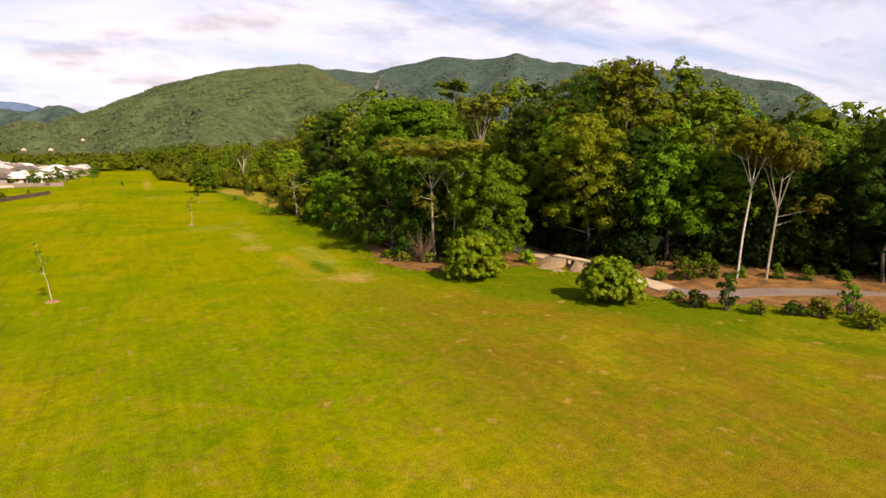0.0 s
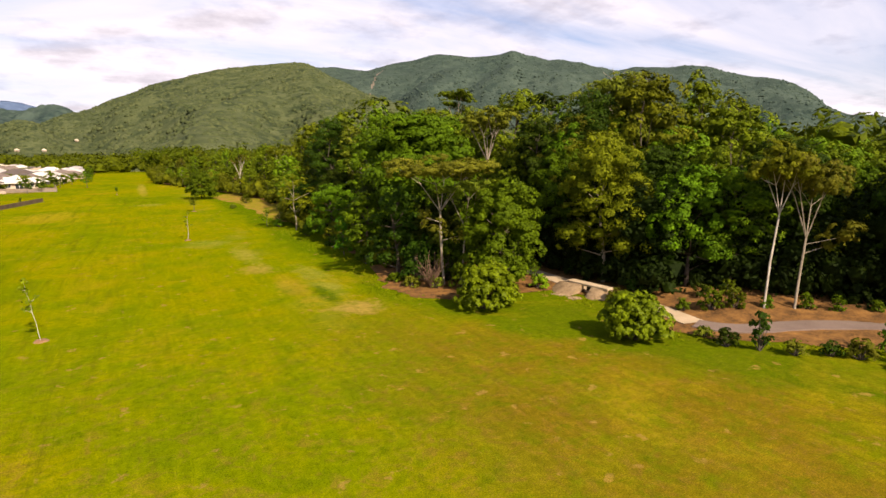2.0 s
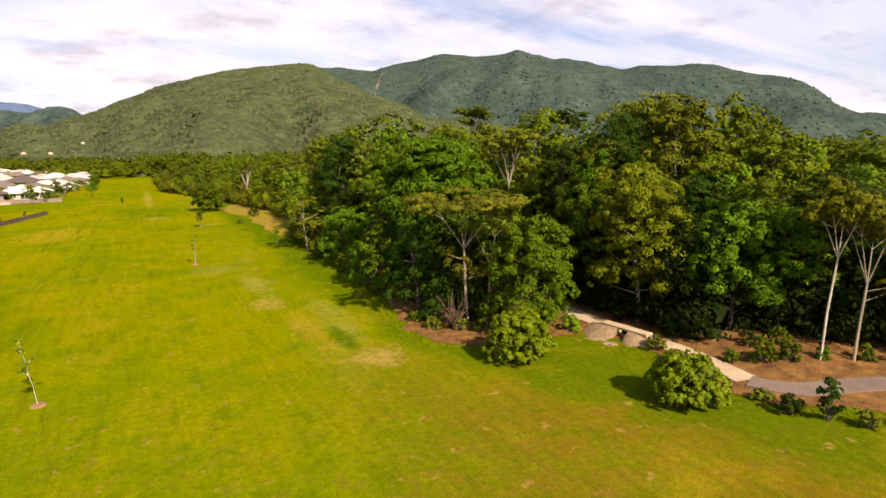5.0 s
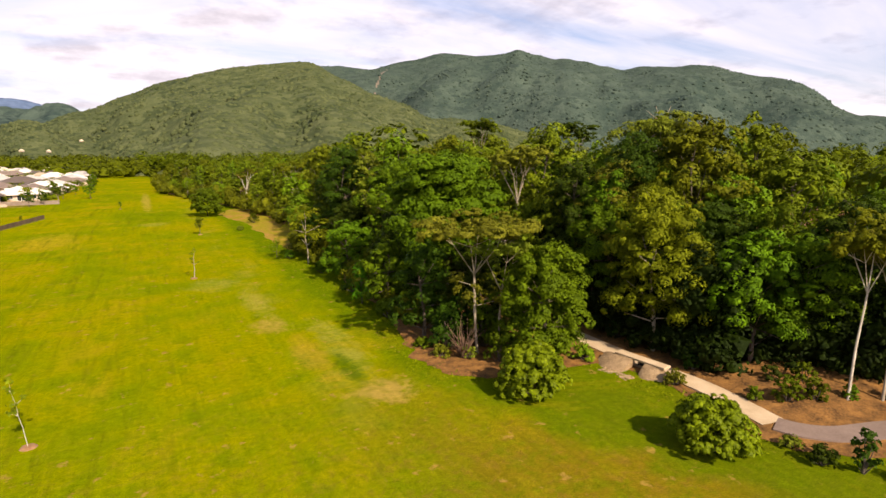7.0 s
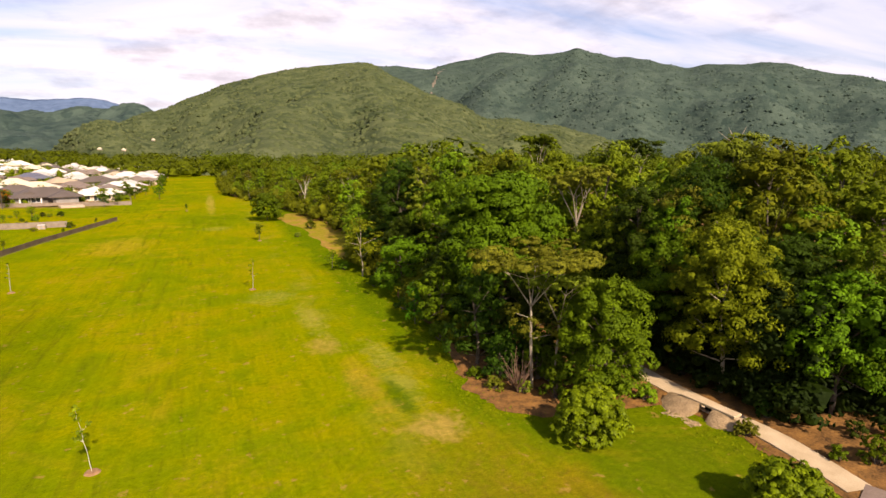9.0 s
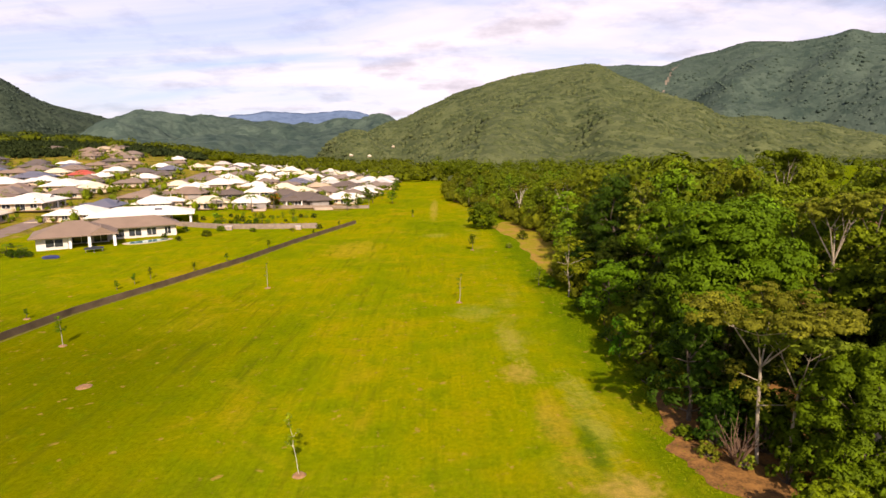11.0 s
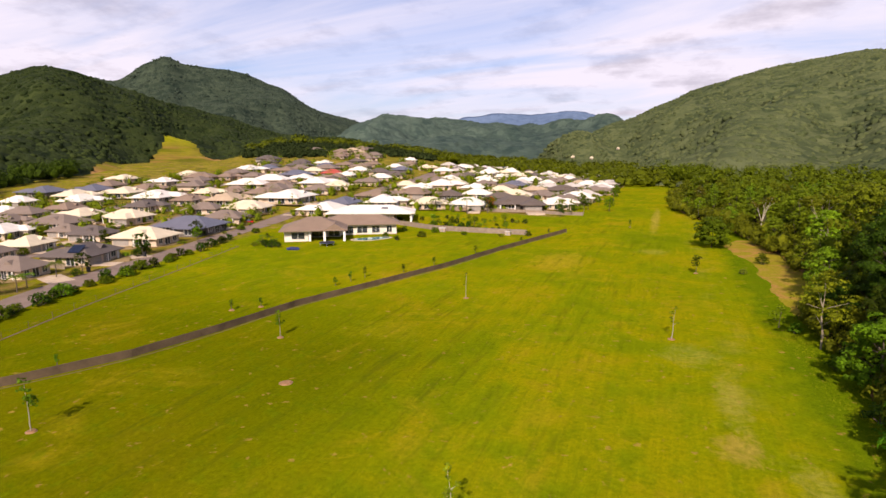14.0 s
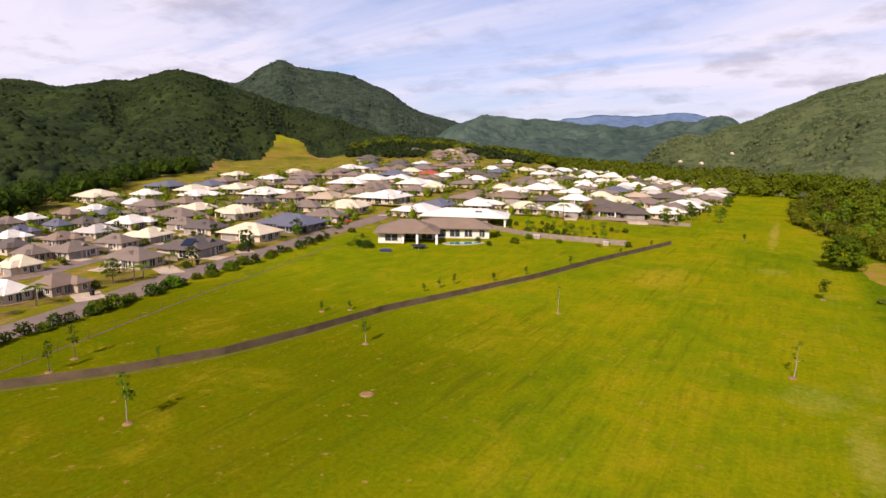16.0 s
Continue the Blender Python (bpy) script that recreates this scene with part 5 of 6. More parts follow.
def sapling(height, leafy, bark, label, seed, lean=(0.0, 0.0), material=None, mulch=True, slim=1.0):
    rng = random.Random(seed)
    top = tagged(new("sapling"), label, "sapling")
    bm = bmesh.new()
    last = Vector((0, 0, -0.05))
    spots = []
    for k in range(1, 7):
        u = k / 6
        p = Vector((lean[0] * height * u + rng.uniform(-0.06, 0.06), lean[1] * height * u + rng.uniform(-0.06, 0.06), height * 0.92 * u))
        tube(bm, last, p, (0.045 * (1.15 - u) + 0.012) * slim, (0.045 * (1.0 - u) + 0.012) * slim, 6)
        if k >= 3:
            for n in range(2):
                a = rng.uniform(0, 6.28)
                q = p + Vector((math.cos(a), math.sin(a), 0.5)) * height * 0.10 * rng.uniform(0.6, 1.4) * (1.4 - u)
                tube(bm, p, q, 0.022, 0.008, 4)
                spots.append((*q, leafy * rng.uniform(0.6, 1.1), 0.8))
        last = p
    part("trunk", bm, bark, top)
    part("crown", crown_mesh("crown", material or LEAF_MID, spots, 0.22, 260, seed, 0.3), None, top)
    if mulch:
        bm = bmesh.new()
        bmesh.ops.create_cone(bm, cap_ends=True, segments=16, radius1=0.48, radius2=0.34, depth=0.12, matrix=Matrix.Translation((0, 0, 0.05)))
        for v in bm.verts:
            v.co.xy *= 1 + 0.16 * noise.noise(v.co * 3 + Vector((seed, 0, 0)))
        part("mulch", bm, MULCH, top, "ring of reddish mulch")
    return top


put(sapling(4.6, 0.34, WHITE_BARK, "thin white-stemmed sapling with sparse leaves", 61, (-0.12, 0.02), LEAF_LIGHT, slim=0.38), -11.0, 26.4)
put(sapling(4.3, 0.34, PALE_BARK, "crooked pale sapling with sparse leaves", 62, (0.06, 0.0), LEAF_LIGHT), 1.8, 71.5)
put(sapling(3.2, 0.75, BARK, "small round-headed sapling on the grass", 63), 6.5, 116.5)
put(sapling(3.6, 0.48, PALE_BARK, "slim green sapling on the grass", 64), -45.3, 54.2)
put(sapling(4.8, 0.55, PALE_BARK, "slim leafy sapling in a mulch ring", 65, (-0.03, 0.0)), -49.4, 25.6)
put(sapling(4.4, 0.10, PALE_BARK, "bare stake-like sapling on the grass", 66), -29.5, 82.0)
put(sapling(3.6, 0.45, BARK, "slim sapling beyond the fence", 67), -68.2, 27.8)
put(sapling(4.0, 0.45, BARK, "slender sapling beyond the fence", 68), -70.2, 31.4)
put(sapling(1.6, 0.28, BARK, "knee-high sapling beyond the fence", 69), -61.8, 36.5)
put(sapling(1.5, 0.30, BARK, "small sapling inside the fence", 70), -60.4, 62.3)
put(sapling(1.4, 0.30, BARK, "small bushy sapling inside the fence", 71), -57.5, 65.5)
for k, (x, y) in enumerate(((-54.4, 82), (-53.6, 86), (-52.8, 90), (-48, 97), (-45, 106), (-41, 122), (-35, 143), (-31, 160))):
    put(sapling(1.5 + 0.2 * (k % 3), 0.36, BARK, "small shrub-like sapling along the dark fence", 80 + k, mulch=False), x, y)
bm = bmesh.new()
bmesh.ops.create_cone(bm, cap_ends=True, segments=18, radius1=0.75, radius2=0.5, depth=0.12, matrix=Matrix.Translation((0, 0, 0.05)))
put(tagged(part("mulch_ring", bm, MULCH), "empty ring of reddish mulch on the grass", "mulch"), -35.5, 42.2)
put(sapling(2.2, 0.5, BARK, "young tree with dark foliage on the grass", 72), -10.0, 186.0)


# ---- fences ----
def paling_fence(line, height, material, label, step, gap, name="fence", post_side=1):
    top = tagged(new(name), label, "fence")
    for a, b in zip(line, line[1:]):
        a, b = Vector(a), Vector(b)
        n = max(1, round((b - a).length / step))
        d = (b - a) / n
        turn = math.atan2(d.y, d.x)
        bm = bmesh.new()
        wide = d.length - gap
        bmesh.ops.create_cube(bm, size=1, matrix=Matrix.LocRotScale((0, 0, height / 2), None, (wide, 0.03, height)))
        bmesh.ops.bevel(bm, geom=[e for e in bm.edges if abs(e.verts[0].co.z - e.verts[1].co.z) < 1e-4 and e.verts[0].co.z > 0.1], offset=0.008, segments=1, affect="EDGES")
        me = bpy.data.meshes.new("panel")
        bm.to_mesh(me)
        bm.free()
        me.materials.append(material)
        bm = bmesh.new()
        bmesh.ops.create_cube(bm, size=1, matrix=Matrix.LocRotScale((0, post_side * 0.05, height / 2), None, (0.09, 0.07, height - 0.03)))
        post = bpy.data.meshes.new("post")
        bm.to_mesh(post)
        bm.free()
        post.materials.append(material)
        for k in range(n):
            p = a + d * (k + 0.5)
            ob = part("panel", me, None, top)
            ob.matrix_basis = pose(p.x, p.y, rise(p.x, p.y) + rnd.uniform(-0.015, 0.015), 0, 0, math.degrees(turn))
            q = a + d * k
            ob = part("post", post, None, top)
            ob.matrix_basis = pose(q.x, q.y, rise(q.x, q.y), 0, 0, math.degrees(turn))
    return top


paling_fence([(-27.2, 168), (-37, 129), (-41.8, 105), (-48, 83.4), (-52.6, 68), (-54.6, 53.3), (-57, 42), (-61.7, 31.6), (-67.3, 22.9), (-84, -6)], 1.0, DARK_TIMBER,
             "low dark-stained timber fence along the paddock", 2.4, 0.004, post_side=-1)
paling_fence([(-84, 167), (-66, 158), (-52, 157), (-37, 157.5)], 1.5, GREY_TIMBER, "weathered grey timber paling fence behind the gardens", 2.4, 0.03)
paling_fence([(-102, 199), (-70, 211), (-28.7, 216), (-34, 260)], 1.3, GREY_TIMBER, "weathered timber fence round the vacant lot", 2.6, 0.04)


def wire_fence(line):
    top = tagged(new("wire_fence"), "thin post and wire fence across the grass", "fence")
    for a, b in zip(line, line[1:]):
        a, b = Vector(a), Vector(b)
        n = round((b - a).length / 5)
        for k in range(n):
            p = a + (b - a) * k / n
            bm = bmesh.new()
            tube(bm, (0, 0, -0.1), (0, 0, 1.1), 0.035, 0.03, 6)
            part("post", bm, DARK_TIMBER, top).location = (p.x, p.y, 0)
        for h in (0.45, 0.8, 1.08):
            bm = bmesh.new()
            tube(bm, (a.x, a.y, h), (b.x, b.y, h), 0.006, 0.006, 4)
            part("wire", bm, BARK, top)
    return top


wire_fence([(-71.7, 23), (-83, 53.8), (-92, 82.3), (-102, 112)])
ribbon("verge", [(-71.7, 23), (-83, 53.8), (-92, 82.3), (-102, 112)], 0.34, DEAD_TWIG, "strip of brown unmown stalks under the wire fence", 0.015, "verge")

# ---- roads ----
ribbon("road", [(-98, -20), (-90, 10), (-87.5, 28), (-92, 44), (-100.5, 65), (-109, 96), (-120.5, 131), (-130, 175), (-134, 239), (-143, 324), (-165, 420)], 7.0, ASPHALT, "grey suburban asphalt street", 0.04, "road")
ribbon("road_second", [(-128, 20), (-124, 48), (-138, 80), (-148, 118), (-160, 150), (-168, 185), (-130.5, 200)], 6.0, ASPHALT, "narrow asphalt street between houses", 0.045, "road")
ribbon("road_third", [(-175, 60), (-178, 90), (-190, 125), (-200, 165), (-215, 215), (-225, 290)], 6.0, ASPHALT, "asphalt street higher in the suburb", 0.045, "road")
ribbon("road_cross", [(-134, 240), (-105, 268), (-62, 285), (-50, 330), (-60, 430)], 6.0, ASPHALT, "asphalt street through the far houses", 0.045, "road")

ribbon("verge", [(-26.8, 167.5), (-36.6, 129), (-41.4, 105), (-47.6, 83.2), (-52.2, 67.8), (-54.2, 53.1), (-56.6, 41.8), (-61.3, 31.2), (-66.9, 22.5), (-83.6, -6.4)], 0.26, DEAD_GRASS,
       "strip of bare dry earth along the fence", 0.015, "verge")

STREETS = []
for line in ([(-98, -20), (-90, 10), (-87.5, 28), (-92, 44), (-100.5, 65), (-109, 96), (-120.5, 131), (-130, 175), (-134, 239), (-143, 324), (-165, 420)],
             [(-128, 20), (-124, 48), (-138, 80), (-148, 118), (-160, 150), (-168, 185), (-130.5, 200)],
             [(-175, 60), (-178, 90), (-190, 125), (-200, 165), (-215, 215), (-225, 290)], [(-134, 240), (-105, 268), (-62, 285), (-50, 330), (-60, 430)]):
    STREETS += list(zip(line, line[1:]))
for line in ([(-103.6, 66.4), (-111.5, 69.0)], [(-95.6, 46.6), (-101.5, 48.4)], [(-110.8, 90.4), (-115.5, 92.0)]):
    ribbon("driveway", line, 4.4, PAVING, "pale pinkish paved driveway off the street", 0.05, "driveway")

# ---- houses ----
def box(bm, x0, x1, y0, y1, z0, z1):
    bmesh.ops.create_cube(bm, size=1, matrix=Matrix.LocRotScale(((x0 + x1) / 2, (y0 + y1) / 2, (z0 + z1) / 2), None, (x1 - x0, y1 - y0, z1 - z0)))


def hip(bm, x0, x1, y0, y1, z, pitch=0.50, over=0.95, fascia=0.2):
    """A hipped roof over a rectangle, with eaves and a fascia."""
    x0, x1, y0, y1 = x0 - over, x1 + over, y0 - over, y1 + over
    w, d = x1 - x0, y1 - y0
    h = min(w, d) / 2 * pitch
    if w >= d:
        ridge = [(x0 + d / 2, (y0 + y1) / 2, z + fascia + h), (x1 - d / 2 + 1e-3, (y0 + y1) / 2, z + fascia + h)]
    else:
        ridge = [((x0 + x1) / 2, y0 + w / 2, z + fascia + h), ((x0 + x1) / 2, y1 - w / 2 + 1e-3, z + fascia + h)]
    lo = [bm.verts.new(p) for p in ((x0, y0, z), (x1, y0, z), (x1, y1, z), (x0, y1, z))]
    hi = [bm.verts.new((v.co.x, v.co.y, z + fascia)) for v in lo]
    r = [bm.verts.new(p) for p in ridge]
    bm.faces.new(lo[::-1])
    for k in range(4):
        bm.faces.new((lo[k], lo[(k + 1) % 4], hi[(k + 1) % 4], hi[k]))
    if w >= d:
        bm.faces.new((hi[0], hi[1], r[1], r[0])); bm.faces.new((hi[1], hi[2], r[1])); bm.faces.new((hi[2], hi[3], r[0], r[1])); bm.faces.new((hi[3], hi[0], r[0]))
    else:
        bm.faces.new((hi[0], hi[1], r[0])); bm.faces.new((hi[1], hi[2], r[1], r[0])); bm.faces.new((hi[2], hi[3], r[1])); bm.faces.new((hi[3], hi[0], r[0], r[1]))


def window(parent, x, y, z, w, h, turn):
    """A framed pane with a sill; turn: degrees, 0 faces -y."""
    bm = bmesh.new()
    for x0, x1, z0, z1 in ((-w / 2, w / 2, h - 0.07, h), (-w / 2, w / 2, 0, 0.07), (-w / 2, -w / 2 + 0.07, 0.07, h - 0.07), (w / 2 - 0.07, w / 2, 0.07, h - 0.07), (-0.035, 0.035, 0.07, h - 0.07)):
        box(bm, x0, x1, -0.06, 0.03, z0, z1)
    ob = part("window", bm, TRIM_PAINT, parent)
    ob.matrix_basis = pose(x, y, z, 0, 0, turn)
    bm = bmesh.new()
    box(bm, -w / 2 + 0.05, w / 2 - 0.05, -0.02, 0.01, 0.05, h - 0.05)
    part("pane", bm, WINDOW_GLASS, ob)


def door_leaf(name, parent, x, y, w, h, turn, material):
    bm = bmesh.new()
    n = 5 if w > 2 else 2
    for k in range(n):
        box(bm, -w / 2, w / 2, -0.05, 0.02, k * h / n + 0.012, (k + 1) * h / n - 0.012)
    part(name, bm, material, parent).matrix_basis = pose(x, y, 0.05, 0, 0, turn)


WALLS = {"white": RENDER_WALL, "cream": RENDER_WALL, "silver": RENDER_WALL, "beige": BEIGE_WALL, "grey": RENDER_WALL, "slate": RENDER_WALL,
         "blue": DARK_WALL, "brown": BEIGE_WALL, "umber": DARK_WALL, "red": BEIGE_WALL}
LOOKS = {"white": "low house with a bright white hipped steel roof", "cream": "low house with a cream hipped roof and pale walls",
         "silver": "low house with a silver-grey hipped roof", "beige": "low house with a beige hipped roof", "grey": "low house with a grey tiled hipped roof",
         "slate": "low house with a dark slate hipped roof", "blue": "wide house with a blue-grey steel roof", "brown": "low house with a brown tiled hipped roof",
         "umber": "dark brown low house with a hipped roof", "red": "low house with a dull red steel roof"}


def gablet(bm, x, y, z, wide, tall, deep, turn):
    """A small gable that breaks the roof slope; turn: degrees, 0 faces -y."""
    m = pose(x, y, z, 0, 0, turn)
    v = [bm.verts.new(m @ Vector(p)) for p in ((-wide / 2, 0, 0), (wide / 2, 0, 0), (0, 0, tall), (-wide / 2, deep, 0), (wide / 2, deep, 0), (0, deep, tall))]
    for q in ((0, 1, 2), (0, 2, 5, 3), (1, 4, 5, 2)):
        bm.faces.new([v[i] for i in q])


def house(colour, form):
    """A single-storey house, about 13 by 11 m before put_house scales it to fit the camera's view, front to -y. form 0:
    square with a rear wing; 1: garage wing in front; 2 and 3: the same, plainer, far off.
    """
    top = tagged(new("house"), LOOKS[colour], "house", "suburban houses")
    wing, plain = form % 2, form > 1
    bm = bmesh.new()
    box(bm, -6.5, 6.5, -4, 5.5, -0.9, 2.1)
    if wing:
        box(bm, 0.6, 5.8, -7.5, -3.9, -0.9, 2.1)
    else:
        box(bm, -6.3, -1.0, 5.4, 8.6, -0.9, 2.1)
    part("wall", bm, WALLS[colour], top)
    bm = bmesh.new()
    hip(bm, -6.5, 6.5, -4, 5.5, 2.1, 0.44, 1.0)
    if wing:
        hip(bm, 0.5, 5.9, -7.5, 0.7, 2.13, 0.40, 0.8)
        gablet(bm, -3.4, -3.2, 2.95, 3.0, 1.05, 3.4, 0)
    else:
        hip(bm, -6.4, -0.9, 0.5, 8.6, 2.13, 0.40, 0.8)
        gablet(bm, 1.6, -3.0, 3.0, 3.6, 1.2, 3.6, 0)
    part("roof", bm, ROOFS[colour], top)
    gx, gy, hx, hy = (3.5, -7.55, -3.4, -4.05) if wing else (-3.8, -4.05, 2.6, -4.05)
    door_leaf("garage_door", top, gx, gy, 4.6, 2.05, 0, GARAGE_PAINT)
    window(top, hx + 1.0, hy, 0.6, 2.0, 1.4, 0)
    for x, y, z, w, h, turn in ((6.55, -2.3, 0.6, 1.6, 1.4, 90), (6.55, 0.6, 0.05, 2.2, 1.95, 90), (6.55, 3.6, 0.6, 1.8, 1.4, 90),
                                (-6.55, -2.3, 0.6, 1.6, 1.4, -90), (-6.55, 0.6, 0.05, 2.2, 1.95, -90), (-6.55, 3.6, 0.6, 1.8, 1.4, -90),
                                (3.8, 5.55, 0.5, 2.2, 1.5, 180), (0.6, 5.55, 0.05, 2.4, 1.95, 180), (-3.8, 8.65 if not wing else 5.55, 0.5, 2.0, 1.5, 180))[::3 if plain else 1]:
        window(top, x, y, z, w, h, turn)
    if not plain:
        door_leaf("door", top, hx - 2.6, hy, 1.0, 2.0, 0, GARAGE_PAINT)
        # porch: a dark window on the flush wall stands for the shaded recess, behind two white posts
        window(top, hx - 1.2, hy, 0.05, 1.6, 1.95, 0)
        for px in (hx - 2.2, hx + 2.0):
            bm = bmesh.new()
            box(bm, px - 0.13, px + 0.13, hy - 0.75, hy - 0.5, -0.1, 2.1)
            part("post", bm, TRIM_PAINT, top)
        bm = bmesh.new()
        box(bm, gx - 2.4, gx + 2.4, gy - 6.0, gy - 0.1, -0.5, 0.07)
        part("driveway", bm, PAVING, top, "pale paved driveway")
    bm = bmesh.new()
    ring = [bm.verts.new((math.cos(k * math.tau / 20) * (9.6 + 0.9 * math.sin(k * 2.3)) * 0.95, -0.6 + math.sin(k * math.tau / 20) * (9.2 + 0.8 * math.cos(k * 1.7)), 0.03)) for k in range(20)]
    bm.faces.new(ring)
    part("yard", bm, DRY_EARTH if wing else YARD, top, "bare earth and paving round the house")
    return top


HOUSES = {}


def put_house(colour, x, y, scale, turn, z=None):
    form = round(x * 7 + y) % 2 + (2 if math.hypot(x, y) > 300 else 0)
    scale *= float(np.interp(math.hypot(x, y), [215, 290, 420], [1.0, 0.84, 0.72])) if x < -60 and z is None else 1.0
    m = pose(x, y, rise(x, y) + 0.05 if z is None else z, 0, 0, turn)
    if (colour, form) not in HOUSES:
        ob = HOUSES[colour, form] = house(colour, form)
        ob.matrix_basis = m
    else:
        ob = copy_thing(HOUSES[colour, form], m)
    ob.scale = (scale, scale, 0.50 + 0.46 * scale)
    homes.append((x, y))
    return ob


homes = []
put_house("white", -106.6, 38.8, 0.45, 13)
put_house("brown", -105.8, 46.2, 0.47, -75)
put_house("cream", -129.0, 50.4, 0.45, 11)
put_house("grey", -117.4, 66.3, 0.71, 14)
slate_house = put_house("slate", -118.1, 82.9, 0.85, 109)
put_house("cream", -127.7, 105.5, 0.98, 12)
put_house("blue", -133.4, 128.2, 1.22, 194)
put_house("grey", -138.5, 147.6, 0.91, 19)
put_house("grey", -137.0, 64.9, 0.58, 102)
put_house("grey", -141.4, 76.1, 0.58, 19)
put_house("cream", -144.5, 87.8, 0.68, 109)
put_house("slate", -147.0, 105.5, 0.76, 11)
put_house("silver", -162.8, 83.8, 0.59, 107)
put_house("white", -174.5, 99.1, 0.77, -68)
put_house("brown", -157.2, 71.7, 0.50, 101)
put_house("slate", -154.6, 60.0, 0.46, 194)
put_house("slate", -182.5, 90.7, 0.55, 106)
put_house("cream", -166.9, 133.0, 0.93, 12)
put_house("cream", -180.9, 128.7, 0.89, 101)
put_house("grey", -199.9, 122.1, 0.83, 200)
put_house("white", -209.5, 121.3, 0.56, 20)
put_house("grey", -216.2, 117.8, 0.60, 198)
put_house("white", -202.6, 104.1, 0.63, 110)
put_house("brown", -201.2, 95.1, 0.59, 192)
put_house("white", -198.9, 82.7, 0.50, 107)
put_house("blue", -179.3, 71.8, 0.45, 105)
put_house("blue", -184.5, 83.0, 0.47, 13)
put_house("grey", -196.0, 75.0, 0.54, 10)
put_house("white", -195.7, 172.4, 1.37, 107)
put_house("brown", -179.8, 173.9, 0.96, 106)
put_house("beige", -167.5, 180.6, 1.24, -74)
put_house("white", -147.7, 198.3, 1.56, 101)
put_house("white", -212.1, 150.4, 1.05, -77)
put_house("cream", -217.8, 176.6, 1.19, 110)
put_house("brown", -246.9, 190.9, 1.08, -72)
put_house("cream", -265.4, 215.3, 1.11, 102)
put_house("white", -239.5, 216.9, 1.06, 108)
put_house("grey", -213.0, 211.4, 1.20, 107)
put_house("brown", -240.9, 242.5, 1.39, 20)
put_house("white", -195.7, 227.4, 1.55, 20)
put_house("white", -251.3, 293.6, 1.64, -77)
put_house("white", -198.3, 249.6, 1.64, 197)
put_house("slate", -283.2, 354.3, 1.64, 11)
put_house("slate", -242.5, 337.0, 1.64, 13)
put_house("blue", -204.7, 280.1, 1.55, 10)
put_house("white", -169.9, 249.5, 1.57, -79)
put_house("grey", -220.9, 263.5, 1.19, 108)
put_house("brown", -231.7, 255.0, 1.09, 100)
put_house("brown", -222.3, 191.5, 1.15, 103)
put_house("white", -227.8, 137.4, 0.79, 19)
put_house("white", -107.0, 204.2, 1.21, 110)
put_house("cream", -89.2, 209.2, 1.05, 198)
put_house("white", -74.8, 214.8, 1.05, 13)
put_house("umber", -56.4, 225.5, 1.41, 20)
put_house("white", -110.6, 279.4, 1.64, 101)
put_house("white", -113.8, 258.2, 1.15, 107)
put_house("cream", -125.1, 263.5, 0.91, 13)
put_house("white", -127.6, 420.4, 1.46, 14)
put_house("white", -149.9, 562.2, 1.64, 102)
put_house("cream", -128.1, 567.6, 1.64, 111)
put_house("white", -102.7, 531.1, 1.64, 191)
put_house("cream", -105.1, 658.6, 1.64, 15)
put_house("white", -79.5, 660.1, 1.64, 11)
put_house("white", -46.3, 594.0, 1.64, 10)
put_house("white", -153.6, 433.0, 1.54, 17)
put_house("blue", -82.4, 322.8, 1.43, 17)
put_house("cream", -80.4, 284.7, 1.06, 195)
put_house("grey", -75.2, 406.4, 1.28, 13)
put_house("umber", -54.8, 323.4, 1.22, 11)
put_house("beige", -59.8, 425.7, 0.76, 193)
put_house("cream", -50.6, 497.9, 1.35, 107)
put_house("white", -88.9, 403.2, 1.06, 15)
put_house("white", -103.2, 334.2, 1.14, 15)
put_house("grey", -125.5, 346.1, 1.21, 100)
put_house("white", -177.8, 294.2, 1.09, 105)
put_house("grey", -149.3, 268.2, 1.15, -69)
put_house("cream", -154.4, 244.8, 1.08, 15)
put_house("grey", -213.6, 327.2, 1.45, 10)
put_house("brown", -198.9, 350.8, 1.36, 102)
put_house("white", -176.8, 356.1, 1.19, 19)
put_house("white", -194.5, 421.2, 1.38, 110)
put_house("grey", -160.5, 107.5, 0.59, 13)
put_house("brown", -198.3, 136.1, 0.76, 106)
put_house("grey", -141.2, 58.0, 0.45, 194)
put_house("white", -170.8, 65.7, 0.45, -72)
put_house("blue", -194.0, 103.2, 0.60, -71)
put_house("grey", -189.8, 111.5, 0.61, 104)
put_house("slate", -180.9, 153.7, 0.92, 102)
put_house("grey", -158.7, 159.8, 0.85, 200)
put_house("brown", -183.9, 204.6, 1.01, 14)
put_house("cream", -190.6, 194.5, 0.99, -74)
put_house("grey", -173.2, 220.1, 1.24, -76)
put_house("brown", -177.0, 281.2, 1.06, 106)
put_house("umber", -92.6, 240.7, 1.01, -70)
put_house("white", -94.7, 286.6, 1.09, 104)
put_house("beige", -67.9, 308.2, 1.12, 111)
put_house("grey", -56.5, 276.3, 0.99, 20)
put_house("umber", -45.4, 314.0, 0.97, 111)
put_house("white", -68.7, 544.8, 1.64, -77)
put_house("cream", -104.1, 422.6, 1.40, 110)
put_house("white", -147.2, 372.4, 1.32, 19)
put_house("cream", -163.9, 382.7, 1.39, 108)
put_house("slate", -170.2, 320.0, 1.21, 20)
put_house("brown", -228.1, 301.8, 1.40, -72)
put_house("grey", -304.7, 451.0, 1.64, 195)
put_house("brown", -279.5, 455.4, 1.64, 111)
